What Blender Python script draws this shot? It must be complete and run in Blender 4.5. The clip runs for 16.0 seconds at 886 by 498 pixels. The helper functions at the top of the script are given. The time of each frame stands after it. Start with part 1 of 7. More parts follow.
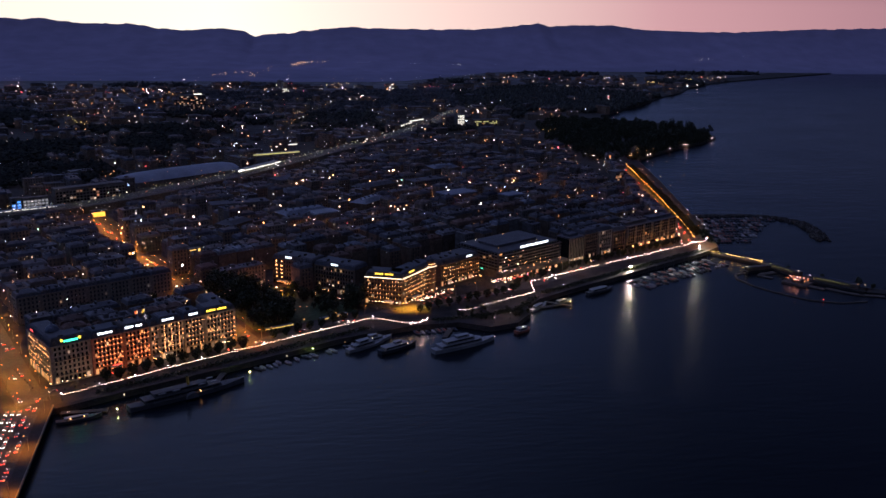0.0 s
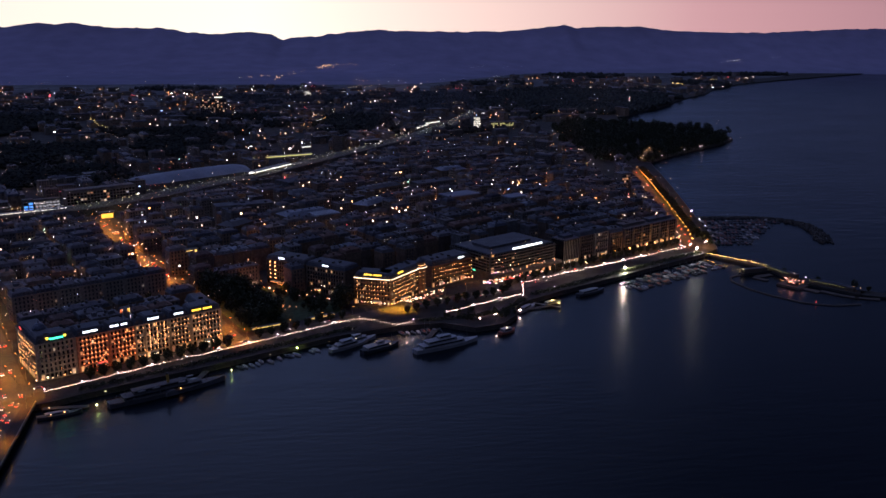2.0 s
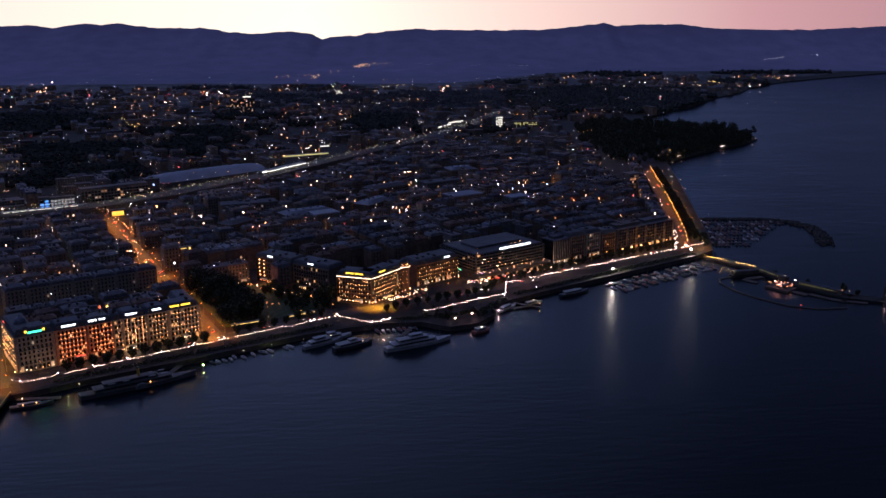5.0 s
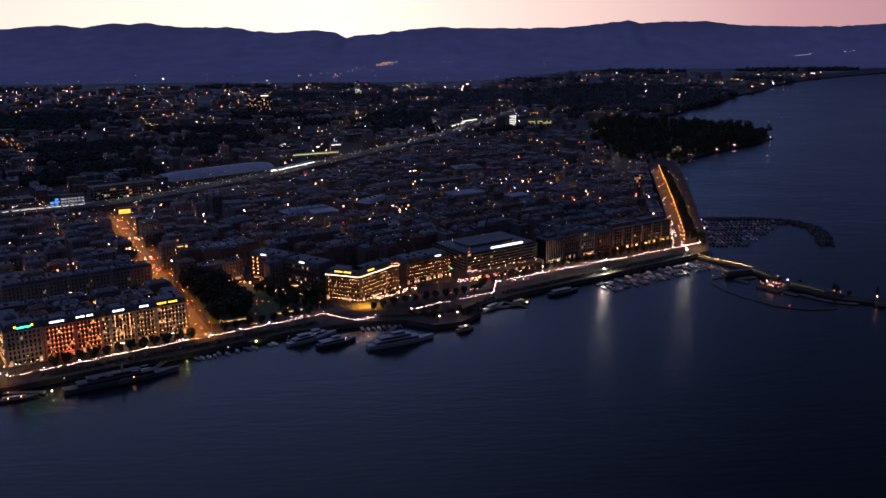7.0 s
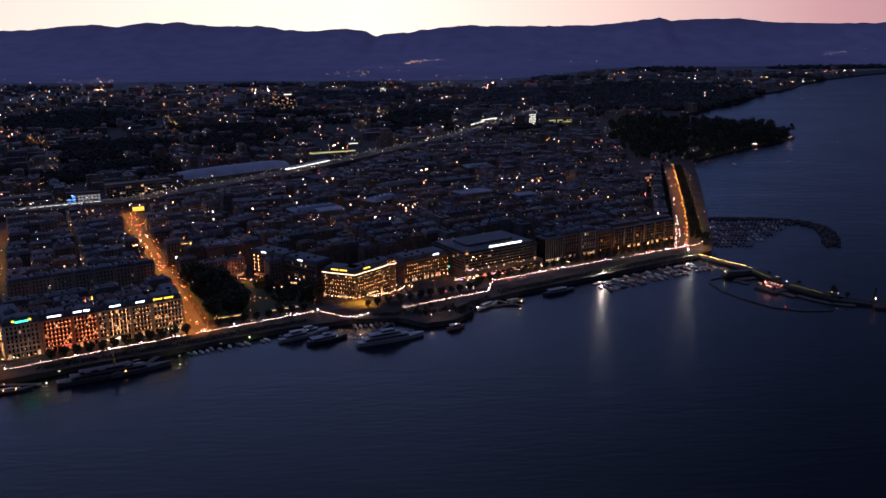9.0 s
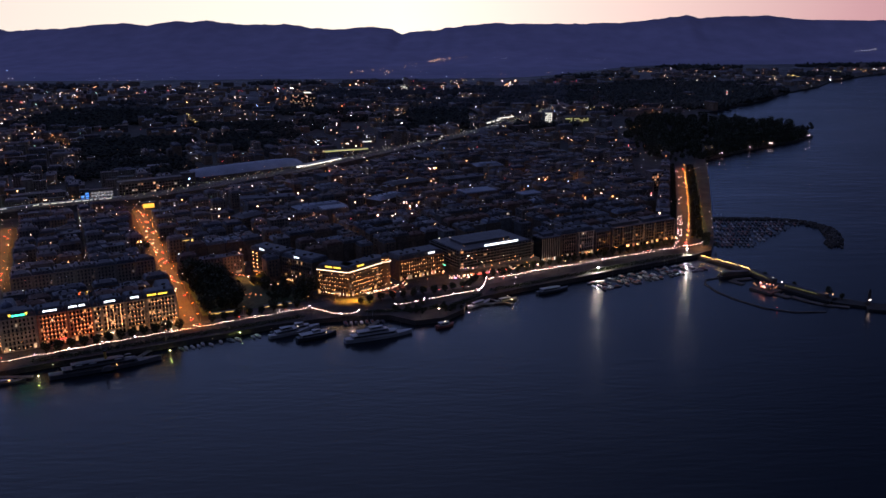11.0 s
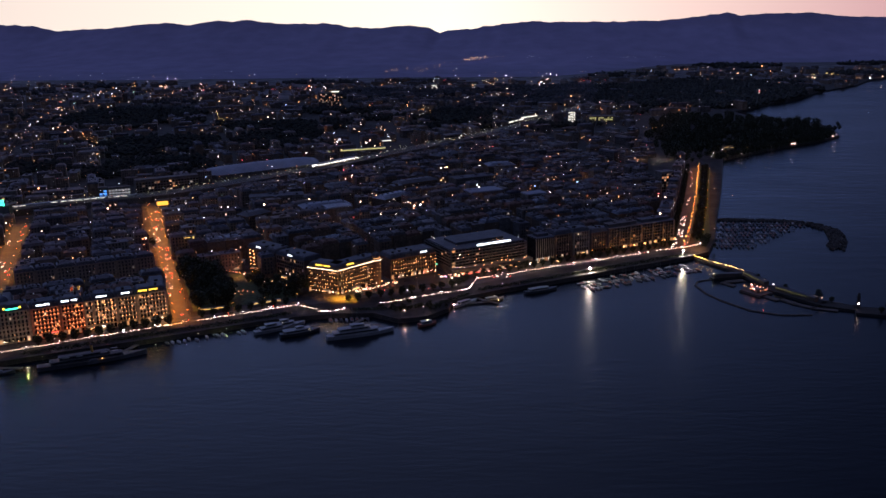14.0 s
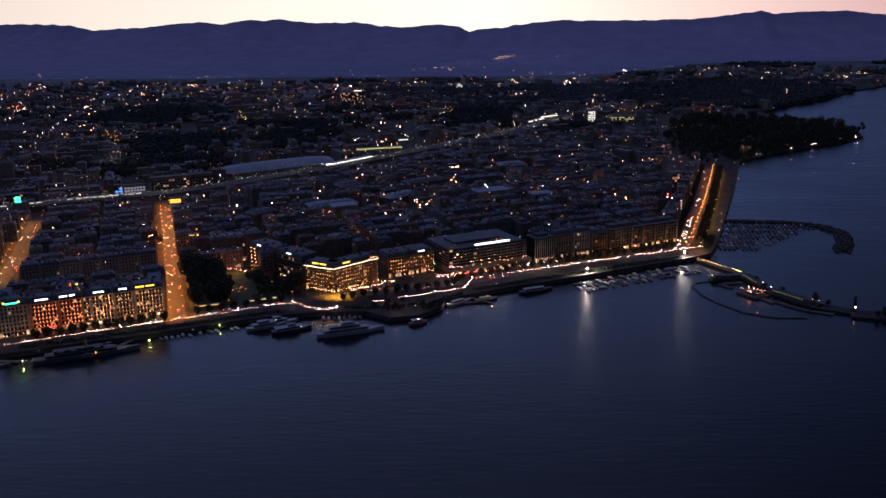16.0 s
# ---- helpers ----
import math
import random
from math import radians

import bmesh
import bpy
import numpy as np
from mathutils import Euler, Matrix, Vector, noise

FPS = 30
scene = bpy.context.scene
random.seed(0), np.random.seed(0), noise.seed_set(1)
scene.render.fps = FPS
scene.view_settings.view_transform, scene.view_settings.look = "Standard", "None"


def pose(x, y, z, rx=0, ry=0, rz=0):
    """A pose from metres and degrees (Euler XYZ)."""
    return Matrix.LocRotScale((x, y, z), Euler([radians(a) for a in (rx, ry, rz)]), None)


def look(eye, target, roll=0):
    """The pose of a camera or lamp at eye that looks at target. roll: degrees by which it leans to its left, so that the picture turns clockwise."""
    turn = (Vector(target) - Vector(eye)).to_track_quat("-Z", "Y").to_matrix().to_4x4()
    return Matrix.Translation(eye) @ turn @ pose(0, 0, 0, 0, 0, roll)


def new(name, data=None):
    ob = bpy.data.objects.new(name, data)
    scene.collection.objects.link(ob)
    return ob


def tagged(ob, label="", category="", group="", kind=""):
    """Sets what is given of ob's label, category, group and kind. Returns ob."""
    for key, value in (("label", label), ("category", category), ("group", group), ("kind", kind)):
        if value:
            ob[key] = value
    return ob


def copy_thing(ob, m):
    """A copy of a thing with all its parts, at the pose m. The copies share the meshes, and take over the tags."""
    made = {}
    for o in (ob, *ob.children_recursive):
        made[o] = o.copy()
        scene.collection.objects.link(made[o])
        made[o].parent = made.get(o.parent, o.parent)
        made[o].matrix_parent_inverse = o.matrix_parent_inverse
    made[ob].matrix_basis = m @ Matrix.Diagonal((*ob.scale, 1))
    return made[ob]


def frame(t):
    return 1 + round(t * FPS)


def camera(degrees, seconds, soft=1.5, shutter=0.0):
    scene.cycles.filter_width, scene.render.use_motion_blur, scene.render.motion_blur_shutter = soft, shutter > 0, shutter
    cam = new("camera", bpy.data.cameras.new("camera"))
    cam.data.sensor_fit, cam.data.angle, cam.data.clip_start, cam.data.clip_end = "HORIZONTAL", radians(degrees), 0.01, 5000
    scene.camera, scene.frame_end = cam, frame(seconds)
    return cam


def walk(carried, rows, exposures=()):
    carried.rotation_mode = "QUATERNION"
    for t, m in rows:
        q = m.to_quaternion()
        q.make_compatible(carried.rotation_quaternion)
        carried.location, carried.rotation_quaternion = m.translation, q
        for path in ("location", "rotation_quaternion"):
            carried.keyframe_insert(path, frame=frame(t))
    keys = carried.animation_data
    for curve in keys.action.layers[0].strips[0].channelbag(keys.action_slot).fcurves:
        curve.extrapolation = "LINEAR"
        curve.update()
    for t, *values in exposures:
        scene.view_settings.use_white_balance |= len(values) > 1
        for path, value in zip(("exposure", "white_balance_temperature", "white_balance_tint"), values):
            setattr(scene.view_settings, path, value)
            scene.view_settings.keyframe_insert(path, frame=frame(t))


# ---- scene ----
# ---- camera ----
cam = camera(52.26, 16.0, soft=1.5)
# seconds, eye x y z, turn to the right, tilt down, lean (degrees)
PATH = [
    (0, -139.5, 34.3, 226.0, 8.309, 14.327, 0.774),
    (0.5, -131.0, 31.6, 226.1, 7.786, 14.271, 0.722),
    (1, -122.4, 29.0, 226.4, 7.265, 14.242, 0.639),
    (1.5, -113.6, 26.4, 226.8, 6.720, 14.235, 0.510),
    (2, -104.7, 24.0, 227.3, 6.154, 14.222, 0.375),
    (2.5, -95.8, 21.6, 227.9, 5.545, 14.254, 0.311),
    (3, -86.8, 19.3, 228.5, 5.017, 14.270, 0.269),
    (3.5, -77.8, 17.1, 229.2, 4.451, 14.286, 0.274),
    (4, -68.9, 14.9, 229.8, 3.903, 14.289, 0.202),
    (5, -51.2, 10.8, 231.2, 3.040, 14.355, 0.055),
    (5.6, -40.7, 8.5, 232.0, 2.467, 14.389, -0.021),
    (6.5, -25.2, 5.1, 233.2, 1.543, 14.438, -0.132),
    (7, -16.7, 3.4, 233.8, 1.080, 14.497, -0.227),
    (7.5, -8.3, 1.7, 234.4, 0.547, 14.526, -0.314),
    (8, -0.0, 0.0, 235.0, -0.004, 14.543, -0.368),
    (8.5, 8.3, -1.6, 235.6, -0.604, 14.586, -0.406),
    (9, 16.5, -3.1, 236.1, -1.193, 14.621, -0.452),
    (10, 32.8, -6.0, 237.2, -2.194, 14.696, -0.554),
    (10.6, 42.5, -7.5, 237.9, -2.799, 14.733, -0.592),
    (11.5, 57.1, -9.6, 238.9, -3.699, 14.787, -0.601),
    (12, 65.3, -10.6, 239.4, -4.116, 14.799, -0.693),
    (12.5, 73.5, -11.5, 239.9, -4.633, 14.818, -0.693),
    (13, 81.8, -12.3, 240.4, -5.159, 14.822, -0.726),
    (13.5, 90.2, -12.9, 240.9, -5.631, 14.840, -0.792),
    (14, 98.7, -13.3, 241.4, -6.199, 14.855, -0.864),
    (14.5, 107.3, -13.6, 241.8, -6.842, 14.849, -0.920),
    (15, 116.0, -13.6, 242.1, -7.448, 14.867, -0.961),
    (15.5, 124.8, -13.4, 242.4, -8.011, 14.893, -0.950),
    (16, 133.8, -12.9, 242.6, -8.511, 14.906, -0.990),
]


def flown(x, y, z, turn, down, lean):
    a, d = radians(turn), radians(down)
    way = Vector((math.sin(a) * math.cos(d), math.cos(a) * math.cos(d), -math.sin(d)))
    return look((x, y, z), Vector((x, y, z)) + way * 100, lean)


walk(cam, [(r[0], flown(*r[1:])) for r in PATH], [(0.0, 0.0), (16.0, 0.0)])

# ---- dusk sky ----
world = bpy.data.worlds.new("dusk")
scene.world = world
world.use_nodes = True


def link(nt, a, b):
    nt.links.new(a, b)


def ramp(nt, fac, stops, interp="LINEAR"):
    r = nt.nodes.new("ShaderNodeValToRGB")
    r.color_ramp.interpolation = interp
    el = r.color_ramp.elements
    while len(el) < len(stops):
        el.new(0.5)
    for e, (p, c) in zip(el, stops):
        e.position, e.color = p, (*c, 1)
    link(nt, fac, r.inputs[0])
    return r.outputs[0]


def maths(nt, op, a, b=None, clamp=False):
    m = nt.nodes.new("ShaderNodeMath")
    m.operation, m.use_clamp = op, clamp
    for i, v in enumerate((a, b)):
        if v is None:
            continue
        if isinstance(v, (int, float)):
            m.inputs[i].default_value = v
        else:
            link(nt, v, m.inputs[i])
    return m.outputs[0]


def mixed(nt, fac, a, b, blend="MIX"):
    m = nt.nodes.new("ShaderNodeMix")
    m.data_type, m.blend_type = "RGBA", blend
    for k, v in ((0, fac), (6, a), (7, b)):
        if isinstance(v, (int, float)):
            m.inputs[k].default_value = v
        elif isinstance(v, tuple):
            m.inputs[k].default_value = (*v, 1)
        else:
            link(nt, v, m.inputs[k])
    return m.outputs[2]


nt = world.node_tree
nt.nodes.clear()
geo_n = nt.nodes.new("ShaderNodeTexCoord")
sep = nt.nodes.new("ShaderNodeSeparateXYZ")
link(nt, geo_n.outputs["Generated"], sep.inputs[0])
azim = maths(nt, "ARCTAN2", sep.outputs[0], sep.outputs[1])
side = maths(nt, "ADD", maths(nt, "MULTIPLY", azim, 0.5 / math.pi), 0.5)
# the glow along the horizon: warm white over the sunset, rose towards the side
glow = ramp(nt, side, [(0.0, (0.10, 0.10, 0.16)), (0.30, (0.22, 0.16, 0.17)), (0.42, (1.0, 0.83, 0.70)),
                       (0.485, (1.25, 1.12, 0.92)), (0.515, (1.10, 0.81, 0.70)), (0.56, (0.67, 0.36, 0.385)), (0.60, (0.45, 0.23, 0.27)),
                       (0.72, (0.20, 0.16, 0.22)), (1.0, (0.10, 0.10, 0.16))])
rise = maths(nt, "DIVIDE", maths(nt, "ADD", sep.outputs[2], 0.03), 1.03, clamp=True)
fall = ramp(nt, rise, [(0.0, (1, 1, 1)), (0.0425, (0.97, 0.97, 0.97)), (0.0856, (0.06, 0.06, 0.06)), (0.1555, (0.008, 0.008, 0.008)), (1.0, (0, 0, 0))], "EASE")
# upper sky is invented: dim band toned for the lake, brighter overhead for roofs
high = ramp(nt, rise, [(0.0, (0.03, 0.03, 0.05)), (0.0466, (0.03, 0.03, 0.05)), (0.099, (0.078, 0.128, 0.345)), (0.233, (0.098, 0.154, 0.39)), (0.338, (0.134, 0.188, 0.44)), (0.443, (0.072, 0.100, 0.22)), (0.56, (0.058, 0.078, 0.17)), (0.75, (0.20, 0.25, 0.57)), (1.0, (0.28, 0.34, 0.76))])
# added dark band to the right, dims the lake's reflection there
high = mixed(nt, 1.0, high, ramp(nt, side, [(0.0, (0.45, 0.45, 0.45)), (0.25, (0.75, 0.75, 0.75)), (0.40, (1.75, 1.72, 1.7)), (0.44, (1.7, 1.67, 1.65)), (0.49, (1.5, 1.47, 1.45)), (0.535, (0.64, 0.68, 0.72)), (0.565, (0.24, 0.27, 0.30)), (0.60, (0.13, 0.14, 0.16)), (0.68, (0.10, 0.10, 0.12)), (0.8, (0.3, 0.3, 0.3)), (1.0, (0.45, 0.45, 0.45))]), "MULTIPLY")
# extra low blue band, added to brighten the far lake's reflection
low = ramp(nt, rise, [(0.0, (0, 0, 0)), (0.0507, (0.0, 0.0, 0.0)), (0.0856, (0.04, 0.055, 0.11)), (0.14, (0.03, 0.042, 0.09)), (0.233, (0, 0, 0))])
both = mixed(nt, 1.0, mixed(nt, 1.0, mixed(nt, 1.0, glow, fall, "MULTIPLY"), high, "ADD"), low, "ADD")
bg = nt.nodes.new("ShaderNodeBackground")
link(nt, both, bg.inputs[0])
bg.inputs[1].default_value = 1.0
out = nt.nodes.new("ShaderNodeOutputWorld")
link(nt, bg.outputs[0], out.inputs[0])

# ---- materials ----
def material(name, colour, rough=0.8, metal=0.0, grain=6.0, vary=0.35, wide=0.4, bump=0.0, per_object=0.0, island=0.0, spec=0.3):
    """A plain surface with variation at two scales, in metres."""
    m = bpy.data.materials.new(name)
    m.use_nodes = True
    t = m.node_tree
    b = t.nodes["Principled BSDF"]
    co = t.nodes.new("ShaderNodeTexCoord")
    n1 = t.nodes.new("ShaderNodeTexNoise")
    n1.inputs["Scale"].default_value, n1.inputs["Detail"].default_value = 1.0 / grain, 4
    n2 = t.nodes.new("ShaderNodeTexNoise")
    n2.inputs["Scale"].default_value, n2.inputs["Detail"].default_value = 1.0 / (grain * 9), 3
    for n in (n1, n2):
        link(t, co.outputs["Object"], n.inputs["Vector"])
    lo, hi = tuple(c * (1 - vary) for c in colour), tuple(min(1, c * (1 + vary)) for c in colour)
    c = ramp(t, n1.outputs[0], [(0.3, lo), (0.7, hi)])
    w = ramp(t, n2.outputs[0], [(0.3, (1 - wide,) * 3), (0.7, (1, 1, 1))])
    c = mixed(t, 1.0, c, w, "MULTIPLY")
    if per_object or island:
        src = t.nodes.new("ShaderNodeObjectInfo").outputs["Random"] if per_object else t.nodes.new("ShaderNodeNewGeometry").outputs["Random Per Island"]
        k = per_object or island
        c = mixed(t, 1.0, c, ramp(t, src, [(0.0, (1 - k, 1 - k, 1 - k * 0.9)), (0.5, (1, 0.95, 0.9)), (1.0, (1, 1 - k * 0.4, 1 - k * 0.7))]), "MULTIPLY")
    link(t, c, b.inputs["Base Color"])
    b.inputs["Roughness"].default_value, b.inputs["Metallic"].default_value = rough, metal
    b.inputs["Specular IOR Level"].default_value = spec
    if bump:
        bu = t.nodes.new("ShaderNodeBump")
        bu.inputs["Distance"].default_value = bump
        link(t, n1.outputs[0], bu.inputs["Height"])
        link(t, bu.outputs[0], b.inputs["Normal"])
    return m


def glowing(name, colour, strength, spread=0.0, island=False, sampled=False, hues=None):
    """A lamp or a lit pane; spread varies its strength from piece to piece."""
    m = bpy.data.materials.new(name)
    m.use_nodes = True
    t = m.node_tree
    b = t.nodes["Principled BSDF"]
    b.inputs["Base Color"].default_value = (0.3, 0.3, 0.3, 1)
    b.inputs["Roughness"].default_value = 0.4
    b.inputs["Emission Color"].default_value = (*colour, 1)
    b.inputs["Emission Strength"].default_value = strength
    if spread or hues:
        src = t.nodes.new("ShaderNodeNewGeometry").outputs["Random Per Island"] if island else t.nodes.new("ShaderNodeObjectInfo").outputs["Random"]
        if spread:
            p = maths(t, "POWER", src, spread)
            link(t, maths(t, "MULTIPLY", p, strength), b.inputs["Emission Strength"])
        if hues:
            w = t.nodes.new("ShaderNodeTexWhiteNoise")
            w.noise_dimensions = "1D"
            link(t, src, w.inputs["W"])
            link(t, ramp(t, w.outputs["Value"], hues, "CONSTANT"), b.inputs["Emission Color"])
    m.cycles.emission_sampling = "AUTO" if sampled else "NONE"
    return m


WARM, AMBER, SODIUM, COOL = (1.0, 0.66, 0.32), (1.0, 0.50, 0.14), (1.0, 0.36, 0.06), (0.85, 0.9, 1.0)
NIGHT_HUES = [(0.0, (1.0, 0.54, 0.36)), (0.28, (1.0, 0.34, 0.12)), (0.52, (1.0, 0.80, 0.70)), (0.70, (0.88, 0.92, 1.0)), (0.80, (1.0, 0.26, 0.08)), (0.895, (1.0, 0.08, 0.10)), (0.93, (0.35, 0.5, 1.0)), (0.95, (0.5, 1.0, 0.65)), (0.965, (1.0, 0.72, 0.45))]
M = dict(
    plaster=material("facade_plaster", (0.17, 0.132, 0.10), 0.9, grain=2.5, per_object=0.45),
    stone=material("cut_stone", (0.27, 0.225, 0.175), 0.85, grain=1.5, bump=0.02),
    redstone=material("red_sandstone", (0.36, 0.17, 0.11), 0.85, grain=1.5, bump=0.02),
    brownstone=material("brown_sandstone", (0.19, 0.105, 0.06), 0.85, grain=1.5, bump=0.02),
    pale=material("pale_stone", (0.34, 0.28, 0.21), 0.85, grain=1.5, bump=0.02),
    concrete=material("concrete", (0.15, 0.148, 0.145), 0.9, grain=3, per_object=0.3),
    tinted=material("brown_tinted_concrete", (0.085, 0.075, 0.066), 0.8, grain=3),
    slate=material("slate_roof", (0.075, 0.08, 0.095), 0.65, grain=1.2, per_object=0.4, bump=0.03),
    tile=material("clay_roof", (0.13, 0.085, 0.07), 0.85, grain=1.2, per_object=0.4, bump=0.03),
    zinc=material("zinc_roof", (0.17, 0.19, 0.23), 0.5, metal=0.3, grain=2, per_object=0.5),
    flatroof=material("flat_gravel_roof", (0.15, 0.15, 0.16), 0.95, grain=1.0, per_object=0.5),
    darkglass=material("dark_glass", (0.015, 0.017, 0.02), 0.12, grain=1, vary=0.1, spec=0.6),
    pane=material("curtained_window_glass", (0.05, 0.052, 0.058), 0.22, grain=1, vary=0.2, spec=0.5),
    sheet=material("pale_metal_sheet_roof", (0.15, 0.165, 0.21), 0.55, grain=3, vary=0.15),
    asphalt=material("asphalt", (0.055, 0.053, 0.051), 0.85, grain=1.6, bump=0.01),
    paving=material("stone_paving", (0.036, 0.030, 0.026), 0.85, grain=1.2, bump=0.01),
    ground=material("town_ground", (0.036, 0.033, 0.029), 0.95, grain=14, vary=0.5),
    wall=material("quay_wall_stone", (0.055, 0.048, 0.042), 0.9, grain=1.2, bump=0.04),
    bark=material("bark", (0.06, 0.045, 0.03), 0.95, grain=0.3, bump=0.02),
    leaf=material("foliage", (0.04, 0.052, 0.024), 0.7, grain=1.0, vary=0.45, island=0.5),
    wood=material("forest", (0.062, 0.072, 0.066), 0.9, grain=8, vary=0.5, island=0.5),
    grass=material("lawn", (0.05, 0.07, 0.028), 0.95, grain=3),
    paintw=material("white_paint", (0.32, 0.32, 0.32), 0.45, grain=2, vary=0.12),
    boatpaint=material("worn_pale_boat_paint", (0.46, 0.46, 0.47), 0.5, grain=2, vary=0.25, per_object=0.5),
    paintg=material("grey_hull_cover", (0.095, 0.092, 0.095), 0.6, grain=2, vary=0.2),
    room=glowing("hotel_room_window", (1.0, 0.55, 0.2), 1.3, 1.5, hues=[(0.0, (1.0, 0.52, 0.18)), (0.6, (1.0, 0.42, 0.12)), (0.85, (1.0, 0.75, 0.45))]),
    paintd=material("dark_hull_paint", (0.05, 0.055, 0.065), 0.4, grain=2, vary=0.2),
    deck=material("teak_deck", (0.22, 0.15, 0.09), 0.7, grain=0.6),
    funnel=material("yellow_funnel_paint", (0.5, 0.3, 0.06), 0.5, grain=1),
    steel=material("galvanised_steel", (0.25, 0.26, 0.27), 0.45, metal=0.8, grain=0.5),
    iron=material("dark_ironwork", (0.03, 0.032, 0.034), 0.5, metal=0.5, grain=0.5),
    rock=material("breakwater_rock", (0.065, 0.062, 0.058), 0.95, grain=1.5, island=0.4, bump=0.1),
    timber=material("weathered_timber", (0.10, 0.082, 0.066), 0.85, grain=0.5),
    cloth=material("awning_cloth", (0.35, 0.12, 0.08), 0.9, grain=1),
    flag=material("flag_cloth", (0.55, 0.12, 0.05), 0.9, grain=1, per_object=0.5),
    car=material("car_paint", (0.25, 0.25, 0.27), 0.3, grain=1, vary=0.1, per_object=0.6),
    rail=material("rail_ballast", (0.09, 0.085, 0.08), 0.95, grain=1.5),
    # violet-blue base: distance haze put into the ridge's colour
    ridge=material("hazed_mountain", (0.25, 0.23, 0.33), 1.0, grain=90, vary=0.10, wide=0.12, spec=0.0),
    lit=glowing("lit_window", WARM, 1.5, 1.8, hues=[(0.0, (1.0, 0.52, 0.26)), (0.4, (1.0, 0.36, 0.13)), (0.7, (1.0, 0.76, 0.58)), (0.88, (0.85, 0.9, 1.0)), (0.96, (1.0, 0.2, 0.1))]),
    goldlit=glowing("gold_lamp", (1.0, 0.43, 0.15), 11.0, 0.45, sampled=True),
    whitelit=glowing("white_lamp", (1.0, 0.74, 0.46), 18.0, 0.7, sampled=True),
    redlit=glowing("orange_wall_lamp", (1.0, 0.30, 0.08), 5.0, 0.2, sampled=True),
    festoon=glowing("festoon_bulb", (1.0, 0.66, 0.52), 26.0, 0.25, island=True, hues=[(0.0, (1.0, 0.60, 0.50)), (0.5, (1.0, 0.48, 0.44)), (0.8, (1.0, 0.80, 0.76))]),
    festgold=glowing("gold_festoon_bulb", (1.0, 0.50, 0.12), 42.0, 0.25, island=True),
    cornice=glowing("cornice_tube", (1.0, 0.70, 0.50), 4.5),
    signw=glowing("white_sign_panel", (0.8, 0.86, 1.0), 3.2),
    signy=glowing("yellow_sign_panel", (1.0, 0.62, 0.05), 2.6),
    signg=glowing("green_sign_panel", (0.05, 0.9, 0.5), 3.4),
    signr=glowing("red_sign_panel", (1.0, 0.07, 0.05), 2.4),
    violet=glowing("violet_lamp", (0.55, 0.30, 1.0), 22.0, 0.5),
    signb=glowing("blue_sign_panel", (0.06, 0.30, 1.0), 1.6),
    palelit=glowing("pale_wall_glow", (0.9, 0.9, 1.0), 0.30),
    lampw=glowing("lamp_globe", (0.95, 0.78, 1.0), 130.0, sampled=True),
    lampgold=glowing("golden_road_lamp", (1.0, 0.38, 0.07), 17.0),
    lamps=glowing("sodium_lamp", SODIUM, 4.0, sampled=False),
    bigl=glowing("flood_lamp", (1.0, 0.90, 0.80), 16000.0, sampled=True),
    strip=glowing("yellow_strip_light", (1.0, 0.58, 0.14), 1.8),
    bank=material("dark_lake_bank", (0.036, 0.034, 0.03), 0.95, grain=1.5, bump=0.05),
    shorel=glowing("rosy_shore_lamp", (1.0, 0.66, 0.66), 20.0, sampled=True),
    landl=glowing("landing_lamp", (1.0, 0.62, 0.52), 520.0, sampled=True),
    landgold=glowing("golden_landing_lamp", (1.0, 0.55, 0.16), 220.0, sampled=True),
    barl=glowing("rosy_bar_lamp", (1.0, 0.38, 0.32), 16.0, 0.8),
    gold2=glowing("golden_underpass_light", (1.0, 0.5, 0.06), 1.6),
    head=glowing("headlight", (1.0, 0.92, 0.84), 13.0),
    tail=glowing("taillight", (1.0, 0.05, 0.03), 9.0),
    green=glowing("green_flood_lamp", (0.75, 1.0, 0.30), 420.0, sampled=True),
    point=glowing("small_town_lamp", WARM, 120.0, 3.4, island=True, hues=[(0.0, (1.0, 0.56, 0.42)), (0.28, (1.0, 0.34, 0.12)), (0.56, (1.0, 0.80, 0.74)), (0.76, (0.9, 0.92, 1.0)), (0.85, (1.0, 0.22, 0.10)), (0.96, (0.7, 0.6, 1.0))]),
    far=glowing("far_town_light", AMBER, 26.0, 3.0, island=True, hues=NIGHT_HUES),
    platbright=glowing("bright_platform_light", (1.0, 0.92, 0.84), 4.0),
    platform=glowing("platform_light", (1.0, 0.93, 0.8), 1.5),
    platyel=glowing("yellow_platform_light", (0.95, 0.85, 0.3), 0.7),
    shop=glowing("lit_shopfront", (1.0, 0.55, 0.22), 0.85, 0.9, hues=[(0.0, (1.0, 0.5, 0.16)), (0.5, (1.0, 0.7, 0.4)), (0.8, (1.0, 0.28, 0.1))]),
)

water_m = bpy.data.materials.new("lake_water")
water_m.use_nodes = True
t = water_m.node_tree
b = t.nodes["Principled BSDF"]
b.inputs["Base Color"].default_value = (0.003, 0.006, 0.010, 1)
b.inputs["IOR"].default_value = 1.33
co = t.nodes.new("ShaderNodeTexCoord")
rip = t.nodes.new("ShaderNodeTexNoise")
rip.inputs["Scale"].default_value, rip.inputs["Detail"].default_value = 0.16, 3
swl = t.nodes.new("ShaderNodeTexNoise")
swl.inputs["Scale"].default_value, swl.inputs["Detail"].default_value = 0.008, 4
mp = t.nodes.new("ShaderNodeMapping")
mp.inputs["Scale"].default_value = (0.55, 1.5, 1.0)
mp.inputs["Rotation"].default_value = (0, 0, radians(-14))
link(t, co.outputs["Object"], mp.inputs["Vector"])
